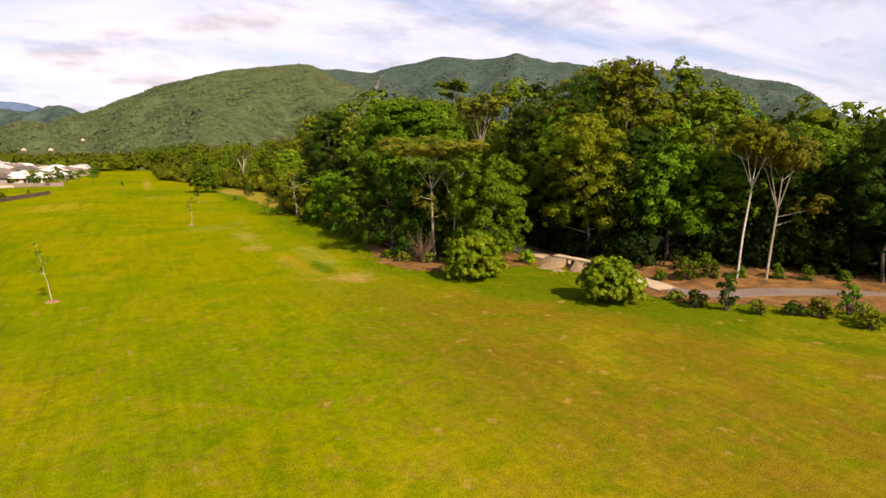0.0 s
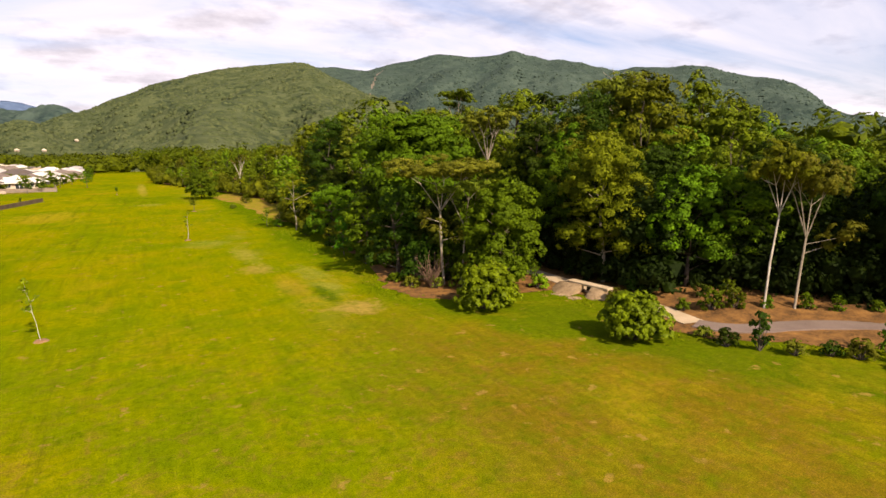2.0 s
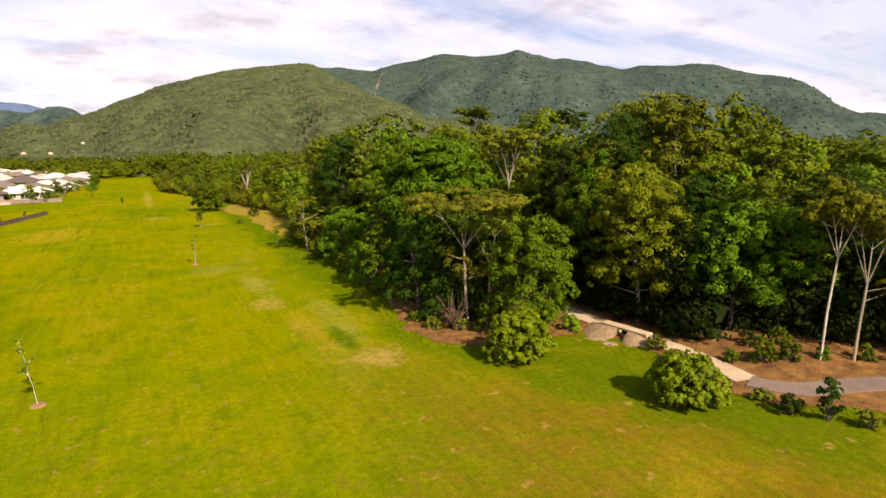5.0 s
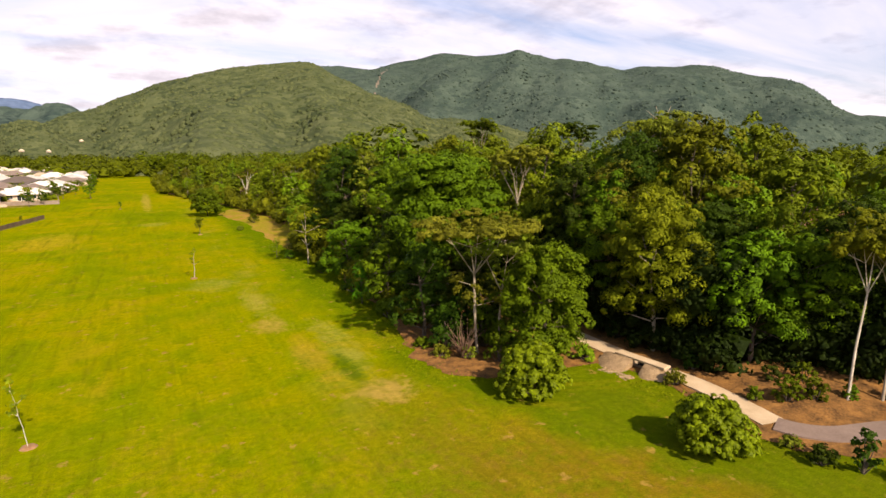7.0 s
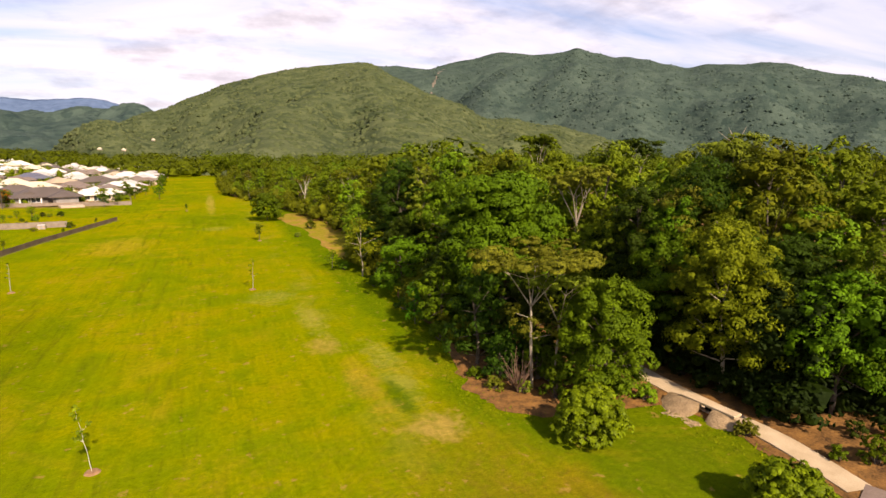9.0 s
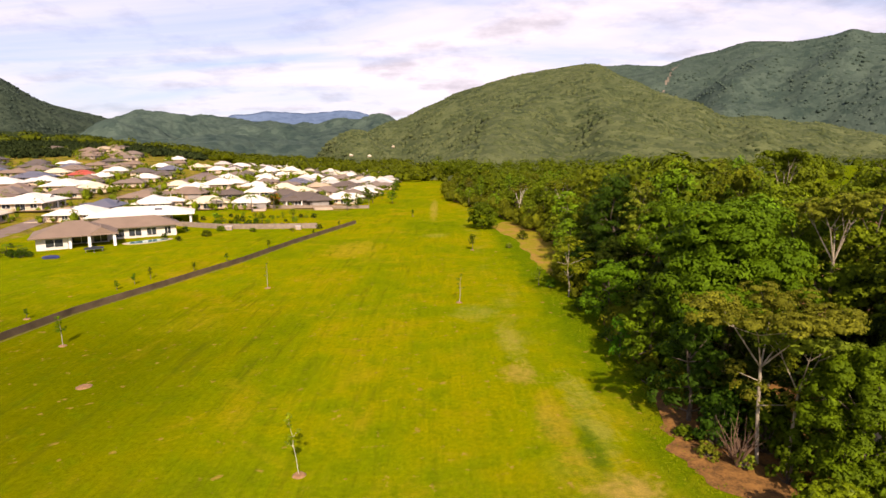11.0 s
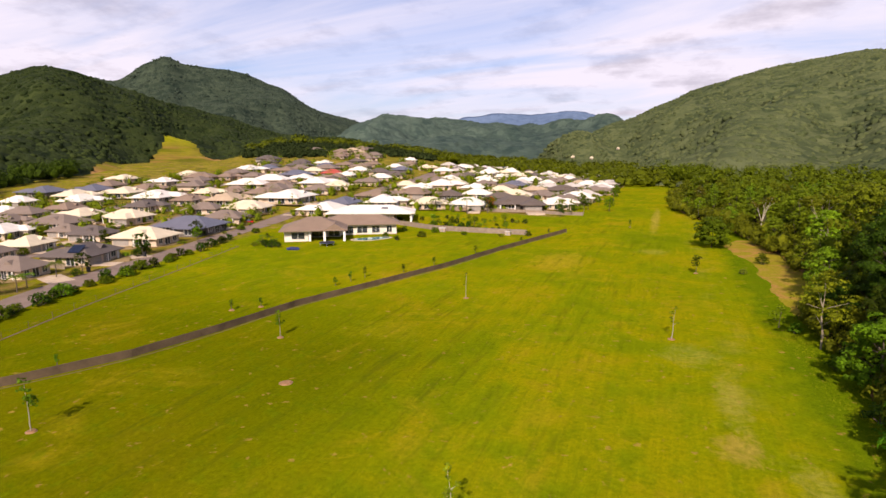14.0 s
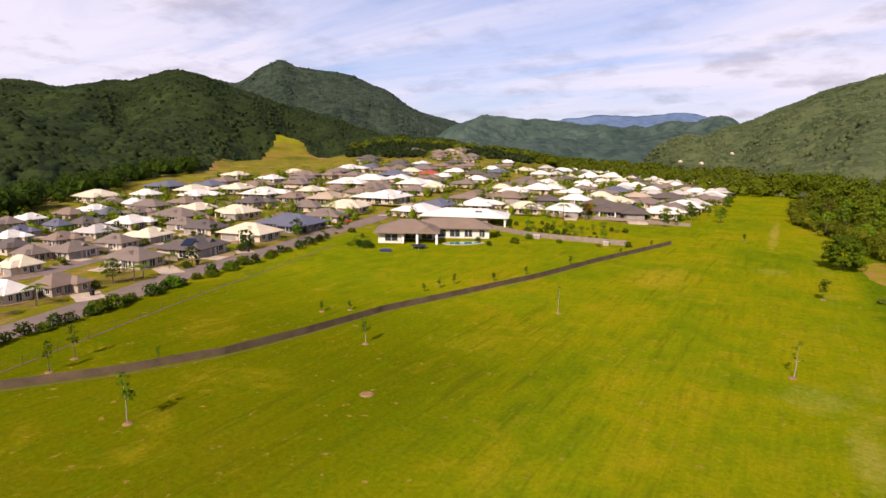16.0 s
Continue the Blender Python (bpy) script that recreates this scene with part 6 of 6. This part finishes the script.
put_house("beige", -406.2, 705.7, 1.64, 19)
put_house("grey", -243.0, 448.4, 1.52, 21)
put_house("white", -50.0, 402.0, 1.08, 12)
put_house("cream", -40.0, 432.0, 1.08, 100)
put_house("white", -62.0, 424.0, 0.56, 12)
put_house("white", -39.0, 378.0, 0.98, 20)
put_house("silver", -57.0, 372.0, 0.98, 100)


for a in range(3):
    for b in range(2):
        bm = bmesh.new()
        box(bm, -0.8, 0.8, -0.5, 0.5, 0, 0.05)
        part("solar_panel", bm, PANEL_GLASS, slate_house, "blue-black solar panel").matrix_basis = pose(-4.7, -1.1 + a * 1.06, 3.82, 0, -26.5, 0) @ pose((b - 0.5) * 1.66, 0, 0.06)


# scattered houses on the wooded slope
for x, y, z, k in ((-139, 908, 16.6, 0.42), (-96.5, 795, 15.8, 0.34), (-70, 890, 29.2, 0.32)):
    put_house("cream", x, y, k, 15, z)
put_house("brown", -247.5, 402.7, 1.22, 100)
put_house("brown", -216.9, 358.7, 1.26, 108)
put_house("beige", -290.1, 492.3, 1.34, 12)
put_house("umber", -219.6, 378.2, 1.33, 108)
put_house("brown", -292.1, 518.2, 1.23, 100)
put_house("grey", -221.3, 400.0, 1.21, 108)
put_house("brown", -200.8, 369.9, 1.31, 108)
put_house("brown", -262.0, 425.0, 1.27, 100)
put_house("beige", -386.0, 641.7, 1.22, 100)
put_house("umber", -302.6, 545.0, 1.41, 108)
put_house("brown", -329.0, 579.7, 1.37, 12)
put_house("grey", -360.2, 653.0, 1.20, 12)
put_house("brown", -319.1, 600.0, 1.24, 12)
put_house("brown", -240.0, 425.0, 1.40, 20)
put_house("beige", -268.0, 470.0, 1.29, 108)
put_house("umber", -340.0, 620.0, 1.36, 108)
put_house("brown", -494.0, 760.0, 1.27, 108)
put_house("red", -191.9, 299.6, 1.20, 15)


def brown_house():
    """The large brown-roofed house by the grass: a wing with a patio gable, and a long set-back wing."""
    top = tagged(new("house"), "large brown-roofed house with white walls and a patio", "house")
    bm = bmesh.new()
    box(bm, 0, 5.2, 0, 9, -0.3, 2.8)
    box(bm, 5.2, 12.5, 6.2, 10, -0.3, 2.8)
    box(bm, 11.5, 26, 9, 16.5, -0.3, 2.8)
    part("wall", bm, WHITE_WALL, top)
    bm = bmesh.new()
    hip(bm, 0, 13.0, -0.3, 10, 2.7, 0.46, 1.1)
    hip(bm, 8.0, 26, 9, 16.5, 2.71, 0.46, 1.1)
    part("roof", bm, ROOFS["brown"], top)
    bm = bmesh.new()
    a = [bm.verts.new(p) for p in ((8.6, -1.2, 2.82), (13.8, -1.2, 2.82), (11.2, -1.2, 4.5), (8.6, 6, 2.82), (13.8, 6, 2.82), (11.2, 6, 4.5))]
    bm.faces.new((a[0], a[2], a[5], a[3])); bm.faces.new((a[1], a[4], a[5], a[2])); bm.faces.new((a[0], a[1], a[2]))
    part("gable", bm, ROOFS["brown"], top)
    for x, y in ((5.6, -0.1), (8.9, -0.9), (13.3, -0.9), (13.3, 3.2)):
        bm = bmesh.new()
        box(bm, x - 0.25, x + 0.25, y - 0.25, y + 0.25, -0.3, 2.82)
        part("column", bm, TRIM_PAINT, top)
    window(top, 3.0, -0.05, 0.5, 3.0, 1.9, 0)
    window(top, 0.02 - 0.07, 4.5, 0.8, 1.8, 1.4, -90)
    window(top, 7.4, 6.15, 0.1, 3.4, 2.2, 0)
    window(top, 10.9, 6.15, 0.1, 2.6, 2.2, 0)
    for x, w in ((14.4, 2.2), (17.6, 2.6), (20.9, 2.0), (24.2, 1.4)):
        window(top, x, 8.95, 0.35, w, 2.0, 0)
    window(top, 26.05, 12.6, 0.8, 2.0, 1.4, 90)
    return top


# the closer-packed rest of the suburb, fitted in between
fill = random.Random(41)
for k in range(6000):
    if k % 3:
        az, r = radians(fill.uniform(-62, -24)), fill.uniform(185, 440)
        x, y = math.sin(az) * r, math.cos(az) * r - 5
        colour = fill.choice(("white", "grey", "grey", "cream", "slate", "grey", "brown", "blue", "slate", "white"))
    else:
        x, y = fill.uniform(-175, -36), fill.uniform(235, 600)
        colour = fill.choice(("white", "cream", "white", "grey", "umber", "white", "silver", "slate"))
    r, az = math.hypot(x, y + 5), math.degrees(math.atan2(x, y + 5))
    size = min(1.18, 0.42 + r * 0.0029)
    off_road = all(min(math.hypot(x - (a + (c - a) * u / 8), y - (b + (d - b) * u / 8)) for u in range(9)) > 3.5 + 7.5 * size for (a, b), (c, d) in STREETS)
    if len(homes) < 285 and off_road and r < np.interp(az, [-68.3, -63.8, -60, -53.8, -48.8, -42.9, -36, -24], [225, 250, 276, 318, 345, 372, 470, 640]) and x > -330 and (x < -118 or y > 232) and all(
            math.hypot(x - p, y - q) > 13.6 * size for p, q in homes):
        put_house(colour, x, y, size * fill.uniform(0.9, 1.05), fill.choice((12, 102, 192, -74)) + fill.uniform(-6, 6))


def slope_woods():
    """Forest that comes down between the highest streets."""
    spots = []
    while len(spots) < 420:
        az, r = rnd.uniform(-40.5, -22), rnd.uniform(430, 690)
        x, y = math.sin(radians(az)) * r, math.cos(radians(az)) * r - 5
        if r < float(np.interp(az, [-40.5, -38, -34, -27, -20], [540, 470, 485, 520, 590])) or any(math.hypot(x - p, y - q) < 17 for p, q in homes):
            continue
        size = rnd.uniform(3.0, 5.2)
        spots.append((x, y, rise(x, y) + size * rnd.uniform(0.2, 0.8), size, 0.9))
    return spots


canopy_stuff("slope_woods", slope_woods(), CROWN_LEFT, "green forest between the highest houses", 1.5, 3.5, 14)

home = brown_house()
home.matrix_basis = pose(-95.0, 121.5, 0.05, 0, 0, 31)
home.scale = (1.2, 1.2, 1.05)


def white_house():
    top = tagged(new("house"), "large house with a white steel roof and open patio", "house")
    bm = bmesh.new()
    box(bm, 0, 20, 0, 12, -0.3, 2.8)
    part("wall", bm, BEIGE_WALL, top)
    bm = bmesh.new()
    hip(bm, 0, 25.5, -0.5, 12.5, 2.8, 0.30, 0.8)
    part("roof", bm, ROOFS["white"], top)
    for x, y in ((25.2, -0.2), (25.2, 6), (25.2, 12.2)):
        bm = bmesh.new()
        box(bm, x - 0.25, x + 0.25, y - 0.25, y + 0.25, -0.3, 2.8)
        part("column", bm, TRIM_PAINT, top)
    for x in (3, 8, 13, 17.5):
        window(top, x, -0.05, 0.7, 2.4, 1.5, 0)
    bm = bmesh.new()
    box(bm, -1, 1, -0.6, 0.6, 0, 0.08)
    part("skylight", bm, PANEL_GLASS, top, "dark solar water panel on the roof").matrix_basis = pose(17.0, 3.2, 4.28, 16.7, 0, 0)
    return top


home = white_house()
home.matrix_basis = pose(-108.2, 163.4, 0.05, 0, 0, 22)
home.scale = (1.14, 1.14, 1.05)


def pool():
    top = tagged(new("swimming_pool"), "freeform garden swimming pool with pale coping", "pool")
    for name, r, z, mat in (("coping", 1.16, 0.10, CONCRETE), ("water", 1.0, 0.13, POOL_WATER)):
        bm = bmesh.new()
        ring = []
        for k in range(28):
            a = k * math.tau / 28
            q = r * (1 + 0.18 * math.sin(2 * a + 0.6) + 0.08 * math.sin(3 * a))
            ring.append(((math.cos(a) * 4.6 * q, math.sin(a) * 2.6 * q, z)))
        up = [bm.verts.new(p) for p in ring]
        lo = [bm.verts.new((p[0], p[1], -0.2)) for p in ring]
        bm.faces.new(up)
        for k in range(28):
            bm.faces.new((lo[k], lo[(k + 1) % 28], up[(k + 1) % 28], up[k]))
        part(name, bm, mat, top)
    return top


pool().matrix_basis = pose(-75.6, 134.4, 0.02, 0, 0, 40)


def car(material, label):
    top = tagged(new("car"), label, "car")
    bm = bmesh.new()
    box(bm, -2.1, 2.1, -0.85, 0.85, 0.35, 0.85)
    bmesh.ops.bevel(bm, geom=bm.edges, offset=0.14, segments=2, affect="EDGES")
    part("body", bm, material, top)
    bm = bmesh.new()
    v = [bm.verts.new(p) for p in ((-1.5, -0.78, 0.82), (1.2, -0.78, 0.82), (1.2, 0.78, 0.82), (-1.5, 0.78, 0.82), (-1.1, -0.62, 1.42), (0.5, -0.62, 1.42), (0.5, 0.62, 1.42), (-1.1, 0.62, 1.42))]
    for q in ((0, 1, 5, 4), (1, 2, 6, 5), (2, 3, 7, 6), (3, 0, 4, 7), (4, 5, 6, 7)):
        bm.faces.new([v[i] for i in q])
    part("cabin", bm, WINDOW_GLASS, top)
    for x in (-1.3, 1.3):
        for y in (-0.8, 0.8):
            bm = bmesh.new()
            bmesh.ops.create_cone(bm, cap_ends=True, segments=16, radius1=0.34, radius2=0.34, depth=0.22, matrix=pose(x, y, 0.34, 90))
            part("wheel", bm, RUBBER, top)
    return top


put(car(RED_PAINT, "red car parked on a driveway"), -131.6, 150.0, 30)

bm = bmesh.new()
bmesh.ops.create_icosphere(bm, subdivisions=2, radius=1, matrix=Matrix.Diagonal((1.7, 0.9, 0.5, 1)))
for v in bm.verts:
    v.co += v.co.normalized() * 0.2 * noise.noise(v.co * 2)
put(tagged(part("covered_trailer", bm, BLUE_TARP), "low load under a dark blue cover on the grass", "trailer"), -85.2, 111.8, 20).location.z = 0.25


def wheelie_bin():
    top = tagged(new("wheelie_bin"), "dark green wheelie bin by the kerb", "bin")
    bm = bmesh.new()
    v = [bm.verts.new(p) for p in ((-0.22, -0.25, 0.1), (0.22, -0.25, 0.1), (0.22, 0.25, 0.1), (-0.22, 0.25, 0.1), (-0.29, -0.34, 1.0), (0.29, -0.34, 1.0), (0.29, 0.34, 1.0), (-0.29, 0.34, 1.0))]
    for q in ((3, 2, 1, 0), (0, 1, 5, 4), (1, 2, 6, 5), (2, 3, 7, 6), (3, 0, 4, 7), (4, 5, 6, 7)):
        bm.faces.new([v[i] for i in q])
    part("body", bm, RUBBER, top)
    bm = bmesh.new()
    box(bm, -0.31, 0.31, -0.37, 0.37, 1.01, 1.07)
    part("lid", bm, RUBBER, top)
    for x in (-0.26, 0.26):
        bm = bmesh.new()
        bmesh.ops.create_cone(bm, cap_ends=True, segments=12, radius1=0.11, radius2=0.11, depth=0.05, matrix=pose(x, 0.24, 0.11, 0, 90))
        part("wheel", bm, RUBBER, top)
    return top


for x, y in ((-98.6, 48.2), (-107.4, 74.5), (-111.6, 91.5)):
    put(wheelie_bin(), x, y, 20)


def trampoline():
    top = tagged(new("trampoline"), "round dark garden trampoline on the grass", "trampoline")
    bm = bmesh.new()
    bmesh.ops.create_cone(bm, cap_ends=True, segments=24, radius1=1.9, radius2=1.9, depth=0.05, matrix=Matrix.Translation((0, 0, 0.78)))
    part("mat", bm, RUBBER, top)
    bm = bmesh.new()
    for k in range(24):
        a, b = k * math.tau / 24, (k + 1) * math.tau / 24
        tube(bm, (math.cos(a) * 2, math.sin(a) * 2, 0.8), (math.cos(b) * 2, math.sin(b) * 2, 0.8), 0.06, 0.06, 6)
    part("rim", bm, BLUE_TARP, top)
    for k in range(6):
        a = k * math.tau / 6
        bm = bmesh.new()
        tube(bm, (math.cos(a) * 1.9, math.sin(a) * 1.9, -0.02), (math.cos(a) * 1.9, math.sin(a) * 1.9, 0.78), 0.04, 0.04, 6)
        part("leg", bm, WIRE, top)
    return top


put(trampoline(), -81.0, 120.5)


def shed():
    top = tagged(new("garden_shed"), "small pale steel garden shed by the paling fence", "shed")
    bm = bmesh.new()
    box(bm, -1.5, 1.5, -1.1, 1.1, -0.1, 1.9)
    part("wall", bm, BEIGE_WALL, top)
    bm = bmesh.new()
    v = [bm.verts.new(p) for p in ((-1.65, -1.25, 1.9), (1.65, -1.25, 1.9), (1.65, 0, 2.35), (-1.65, 0, 2.35), (1.65, 1.25, 1.9), (-1.65, 1.25, 1.9))]
    bm.faces.new((v[0], v[1], v[2], v[3])); bm.faces.new((v[3], v[2], v[4], v[5])); bm.faces.new((v[1], v[4], v[2])); bm.faces.new((v[0], v[3], v[5]))
    part("roof", bm, ROOFS["silver"], top)
    door_leaf("door", top, 0, -1.12, 0.9, 1.75, 0, GARAGE_PAINT)
    return top


put(shed(), -62.5, 155.5, 10).scale = (0.62, 0.62, 0.55)
put(shed(), -42.0, 155.0, 5).scale = (0.5, 0.5, 0.5)

# ---- hedges and garden trees ----
HEDGE = [shrub(2.0, 2.6, LEAF_DARK, "clipped dark green shrub along the street", 101, leaf=0.33, per=120),
         shrub(1.8, 3.3, LEAF_MID, "loose green shrub along the street", 102, leaf=0.33, per=120),
         shrub(1.3, 2.2, LEAF_LIGHT, "light green garden shrub", 103, leaf=0.33, per=120)]
GARDEN = [tree(4.6, 2.1, 0.25, LEAF_MID, BARK, "small green garden tree", 111, 9, 0.8, 0.32, 120, 0.1, name="garden_tree"),
          tree(5.0, 1.9, 0.22, LEAF_DARK, BARK, "dark green garden tree", 112, 9, 0.9, 0.32, 120, 0.1, name="garden_tree"),
          tree(4.0, 1.8, 0.20, LEAF_LIGHT, BARK, "light green garden tree", 113, 9, 0.8, 0.32, 120, 0.1, name="garden_tree")]
first = {}


def palm(height, label, seed):
    """A slim trunk with arching fronds, each a rib with two rows of leaflets."""
    rng = np.random.default_rng(seed)
    top = tagged(new("palm_tree"), label, "palm tree")
    bm = bmesh.new()
    tube(bm, (0, 0, -0.2), (0.1, 0, height * 0.5), 0.14, 0.11)
    tube(bm, (0.1, 0, height * 0.5), (0.05, 0.05, height), 0.11, 0.09)
    part("trunk", bm, BARK, top)
    v, f = [], []
    for k in range(11):
        a, lift = k * 2.4, rng.uniform(0.2, 1.1)
        for n in range(9):
            u = n / 8
            d, z = 2.1 * u, height + lift * 1.4 * u - 1.9 * u * u
            p = np.array((math.cos(a) * d, math.sin(a) * d, z))
            side = np.array((-math.sin(a), math.cos(a), -0.55))
            for s_ in (-1, 1):
                q = side * (s_, s_, 1)
                L = 0.62 * math.sin(math.pi * (0.15 + 0.8 * u))
                ahead = np.array((math.cos(a), math.sin(a), 0)) * 0.13
                o = len(v)
                v += [p, p + ahead * 1.6, p + ahead * 3 + q * L, p + ahead * 2.4 + q * L]
                f.append((o, o + 1, o + 2, o + 3))
    part("fronds", mesh_of("fronds", v, f, LEAF_PALM), None, top)
    return top


PALMS = [palm(3.6, "small feathery garden palm", 1), palm(5.0, "slim feathery garden palm", 2)]


def plant(proto, x, y, s):
    m = pose(x, y, rise(x, y) - 0.03, 0, 0, rnd.uniform(0, 360))
    if proto.name not in first:
        first[proto.name] = ob = proto
        ob.matrix_basis = m
    else:
        ob = copy_thing(proto, m)
    ob.scale = (s, s, s)


row = [(-81.5, 12), (-82.5, 26), (-85, 37), (-89, 49), (-93.5, 61), (-97.5, 75), (-103, 93), (-108, 110), (-112, 119)]
for (x0, y0), (x1, y1) in zip(row, row[1:]):
    for k in range(5):
        u = (k + rnd.uniform(0.1, 0.9)) / 5
        plant(rnd.choice(HEDGE[:2]), x0 + (x1 - x0) * u + rnd.uniform(-0.9, 0.9), y0 + (y1 - y0) * u, rnd.uniform(0.6, 1.15))
green, bushes = [], []
for k in range(5200):
    hx, hy = rnd.choice(homes)
    a, d = rnd.uniform(0, 6.28), rnd.uniform(6.0, 12.0)
    x, y = hx + math.cos(a) * d, hy + math.sin(a) * d
    if all((x - p) ** 2 + (y - q) ** 2 > 36 for p, q in homes) and all((x - p) ** 2 + (y - q) ** 2 > 3 for p, q in green) and x < -30 and not (-112 < x < -40 and y < 180):
        green.append((x, y))
        if math.hypot(x, y) < 190 and k % 3:
            continue
        if math.hypot(x, y) > 190:
            size = rnd.uniform(0.8, 1.6) if k % 5 else rnd.uniform(1.8, 2.8)
            bushes.append((x, y, rise(x, y) + size * 0.7, size, rnd.uniform(0.8, 1.3)))
            continue
        plant(rnd.choice(GARDEN + HEDGE + HEDGE + PALMS[:1]), x, y, rnd.uniform(0.45, 0.9))
canopy_stuff("garden_planting", bushes, LEAF_SUNNY, "bushes and small trees in the far gardens", 0.58, 17, 8)
for x, y in ((-101, 119), (-100, 116), (-98, 113), (-105, 127), (-116, 128), (-114, 133), (-74, 153), (-64, 153), (-54, 151), (-74, 140), (-68, 135), (-64, 143), (-43, 151),
             (-96, 172), (-90, 170), (-84, 174), (-78, 171), (-72, 169), (-66, 167), (-60, 166), (-54, 163), (-48, 160), (-42, 158), (-36, 155), (-80, 180), (-68, 176), (-56, 172)):
    plant(rnd.choice(HEDGE), x, y, rnd.uniform(0.5, 0.9))
for x, y in ((-36, 208), (-33, 215), (-38, 222), (-30, 240), (-34, 250), (-28, 262), (-32, 275), (-24, 290), (-30, 305), (-25, 320), (-31, 340), (-27, 360), (-21, 236), (-110, 212), (-66, 214)):
    plant(rnd.choice(GARDEN), x, y, rnd.uniform(0.8, 1.5))


# planted rows between the paling fences
for (x0, y0), (x1, y1), n in (((-80.3, 187.3), (-42.9, 184.5), 15), ((-72, 168.5), (-44, 165.5), 12), ((-76, 177), (-46, 174.5), 9)):
    for k in range(n):
        u = (k + rnd.uniform(0.1, 0.9)) / n
        plant(rnd.choice(HEDGE + [GARDEN[2]]), x0 + (x1 - x0) * u, y0 + (y1 - y0) * u + rnd.uniform(-0.8, 0.8), rnd.uniform(0.45, 0.95))
# dense planting at the corner of the brown-roofed house
for x, y, s_ in ((-94.5, 113.2, .9), (-92.6, 113.0, 1.0), (-93.4, 115.2, .8), (-96.2, 114.6, .8), (-91.0, 113.6, .7)):
    plant(HEDGE[0], x, y, s_)
# street gardens, palms and broad-leaved plants by the brown-roofed house
for x, y, s_ in ((-100.5, 28, .9), (-103, 51, .8), (-104.5, 55, 1.0), (-107, 73, .9), (-106, 71, .8), (-113.5, 91, 1.0), (-116, 95, 1.2), (-114, 93, 1.1), (-117, 113, .9), (-121, 117, 1.1), (-123, 137, .9)):
    plant(rnd.choice((GARDEN[1], HEDGE[0], HEDGE[1], GARDEN[0])), x, y, s_)
for x, y, s_ in ((-97, 33, .8), (-99, 40, .9), (-103, 58, .8), (-105, 61, .7), (-109, 69, .8), (-95.5, 116.5, .6), (-93.5, 115.5, .5), (-96.5, 114.5, .55), (-70, 200, 1.2), (-84, 203, 1.3), (-64, 207, 1.2)):
    plant(rnd.choice(PALMS), x, y, s_)
put(tree(5.2, 2.2, 0.25, LEAF_FLAME, BARK, "small garden tree with flame-red crown", 121, 9, 0.8, 0.32, 120, 0.1, name="garden_tree"), -66.5, 219.0)


def garden_fence(material, label):
    """Six metres of close-boarded side fence."""
    top = tagged(new("garden_fence"), label, "fence", "garden fences")
    for k in range(5):
        bm = bmesh.new()
        box(bm, -3 + k * 1.2, -1.82 + k * 1.2, -0.015, 0.015, -0.2, 1.35 + 0.03 * (k % 2))
        part("panel", bm, material, top)
    for k in range(6):
        bm = bmesh.new()
        box(bm, -3.05 + k * 1.2, -2.96 + k * 1.2, 0.02, 0.1, -0.2, 1.3)
        part("post", bm, material, top)
    return top


SIDE = [garden_fence(GREY_TIMBER, "weathered timber side fence between gardens"), garden_fence(DARK_TIMBER, "dark timber side fence between gardens")]
for k, (hx, hy) in enumerate(homes):
    near = min((h for h in homes if h != (hx, hy)), key=lambda h: (h[0] - hx) ** 2 + (h[1] - hy) ** 2)
    x, y = (hx + near[0]) / 2, (hy + near[1]) / 2
    if hy < 260 and (hx, hy) < near:
        m = pose(x, y, rise(x, y), 0, 0, math.degrees(math.atan2(near[1] - hy, near[0] - hx)) + 90)
        proto = SIDE[k % 2]
        if proto.name in first:
            copy_thing(proto, m)
        else:
            first[proto.name] = proto
            proto.matrix_basis = m


# ---- grass blades ----
def grass_blades():
    """Ragged growth along the litter's edge."""
    rng = np.random.default_rng(5)
    m = 2600
    ey = rng.uniform(-10, 80, m)
    ex = np.interp(ey, [-10, -4, 0, 4, 7.5, 11, 20.4, 22, 24.5, 28, 33, 40, 80], [47, 38.4, 34.2, 29.9, 28.4, 30, 29, 19, 16.8, 15.9, 16.8, 18.2, 17.5]) + rng.normal(-0.5, 1.1, m)
    x, y, tall = ex, ey, np.full(m, 0.09)
    h = tall * rng.uniform(0.6, 1.5, len(x))
    a = rng.uniform(0, math.tau, len(x))
    w = h * 0.55
    lx, ly = rng.normal(0, 1.0, len(x)) * h, rng.normal(0, 1.0, len(x)) * h
    c, s_ = np.cos(a) * w, np.sin(a) * w
    z = np.zeros(len(x))
    V = np.stack([np.stack([x - c, y - s_, z], -1), np.stack([x + c, y + s_, z], -1), np.stack([x + lx + c * 0.5, y + ly + s_ * 0.5, h], -1), np.stack([x + lx - c * 0.7, y + ly - s_ * 0.7, h * 0.8], -1)], 1).reshape(-1, 3)
    f = [(4 * i, 4 * i + 1, 4 * i + 2, 4 * i + 3) for i in range(len(x))]
    return tagged(new("grass_tufts", mesh_of("grass_tufts", V, f, GRASS_BLADE)), "short tufts of yellow-green grass", "grass", kind="stuff")


grass_blades()
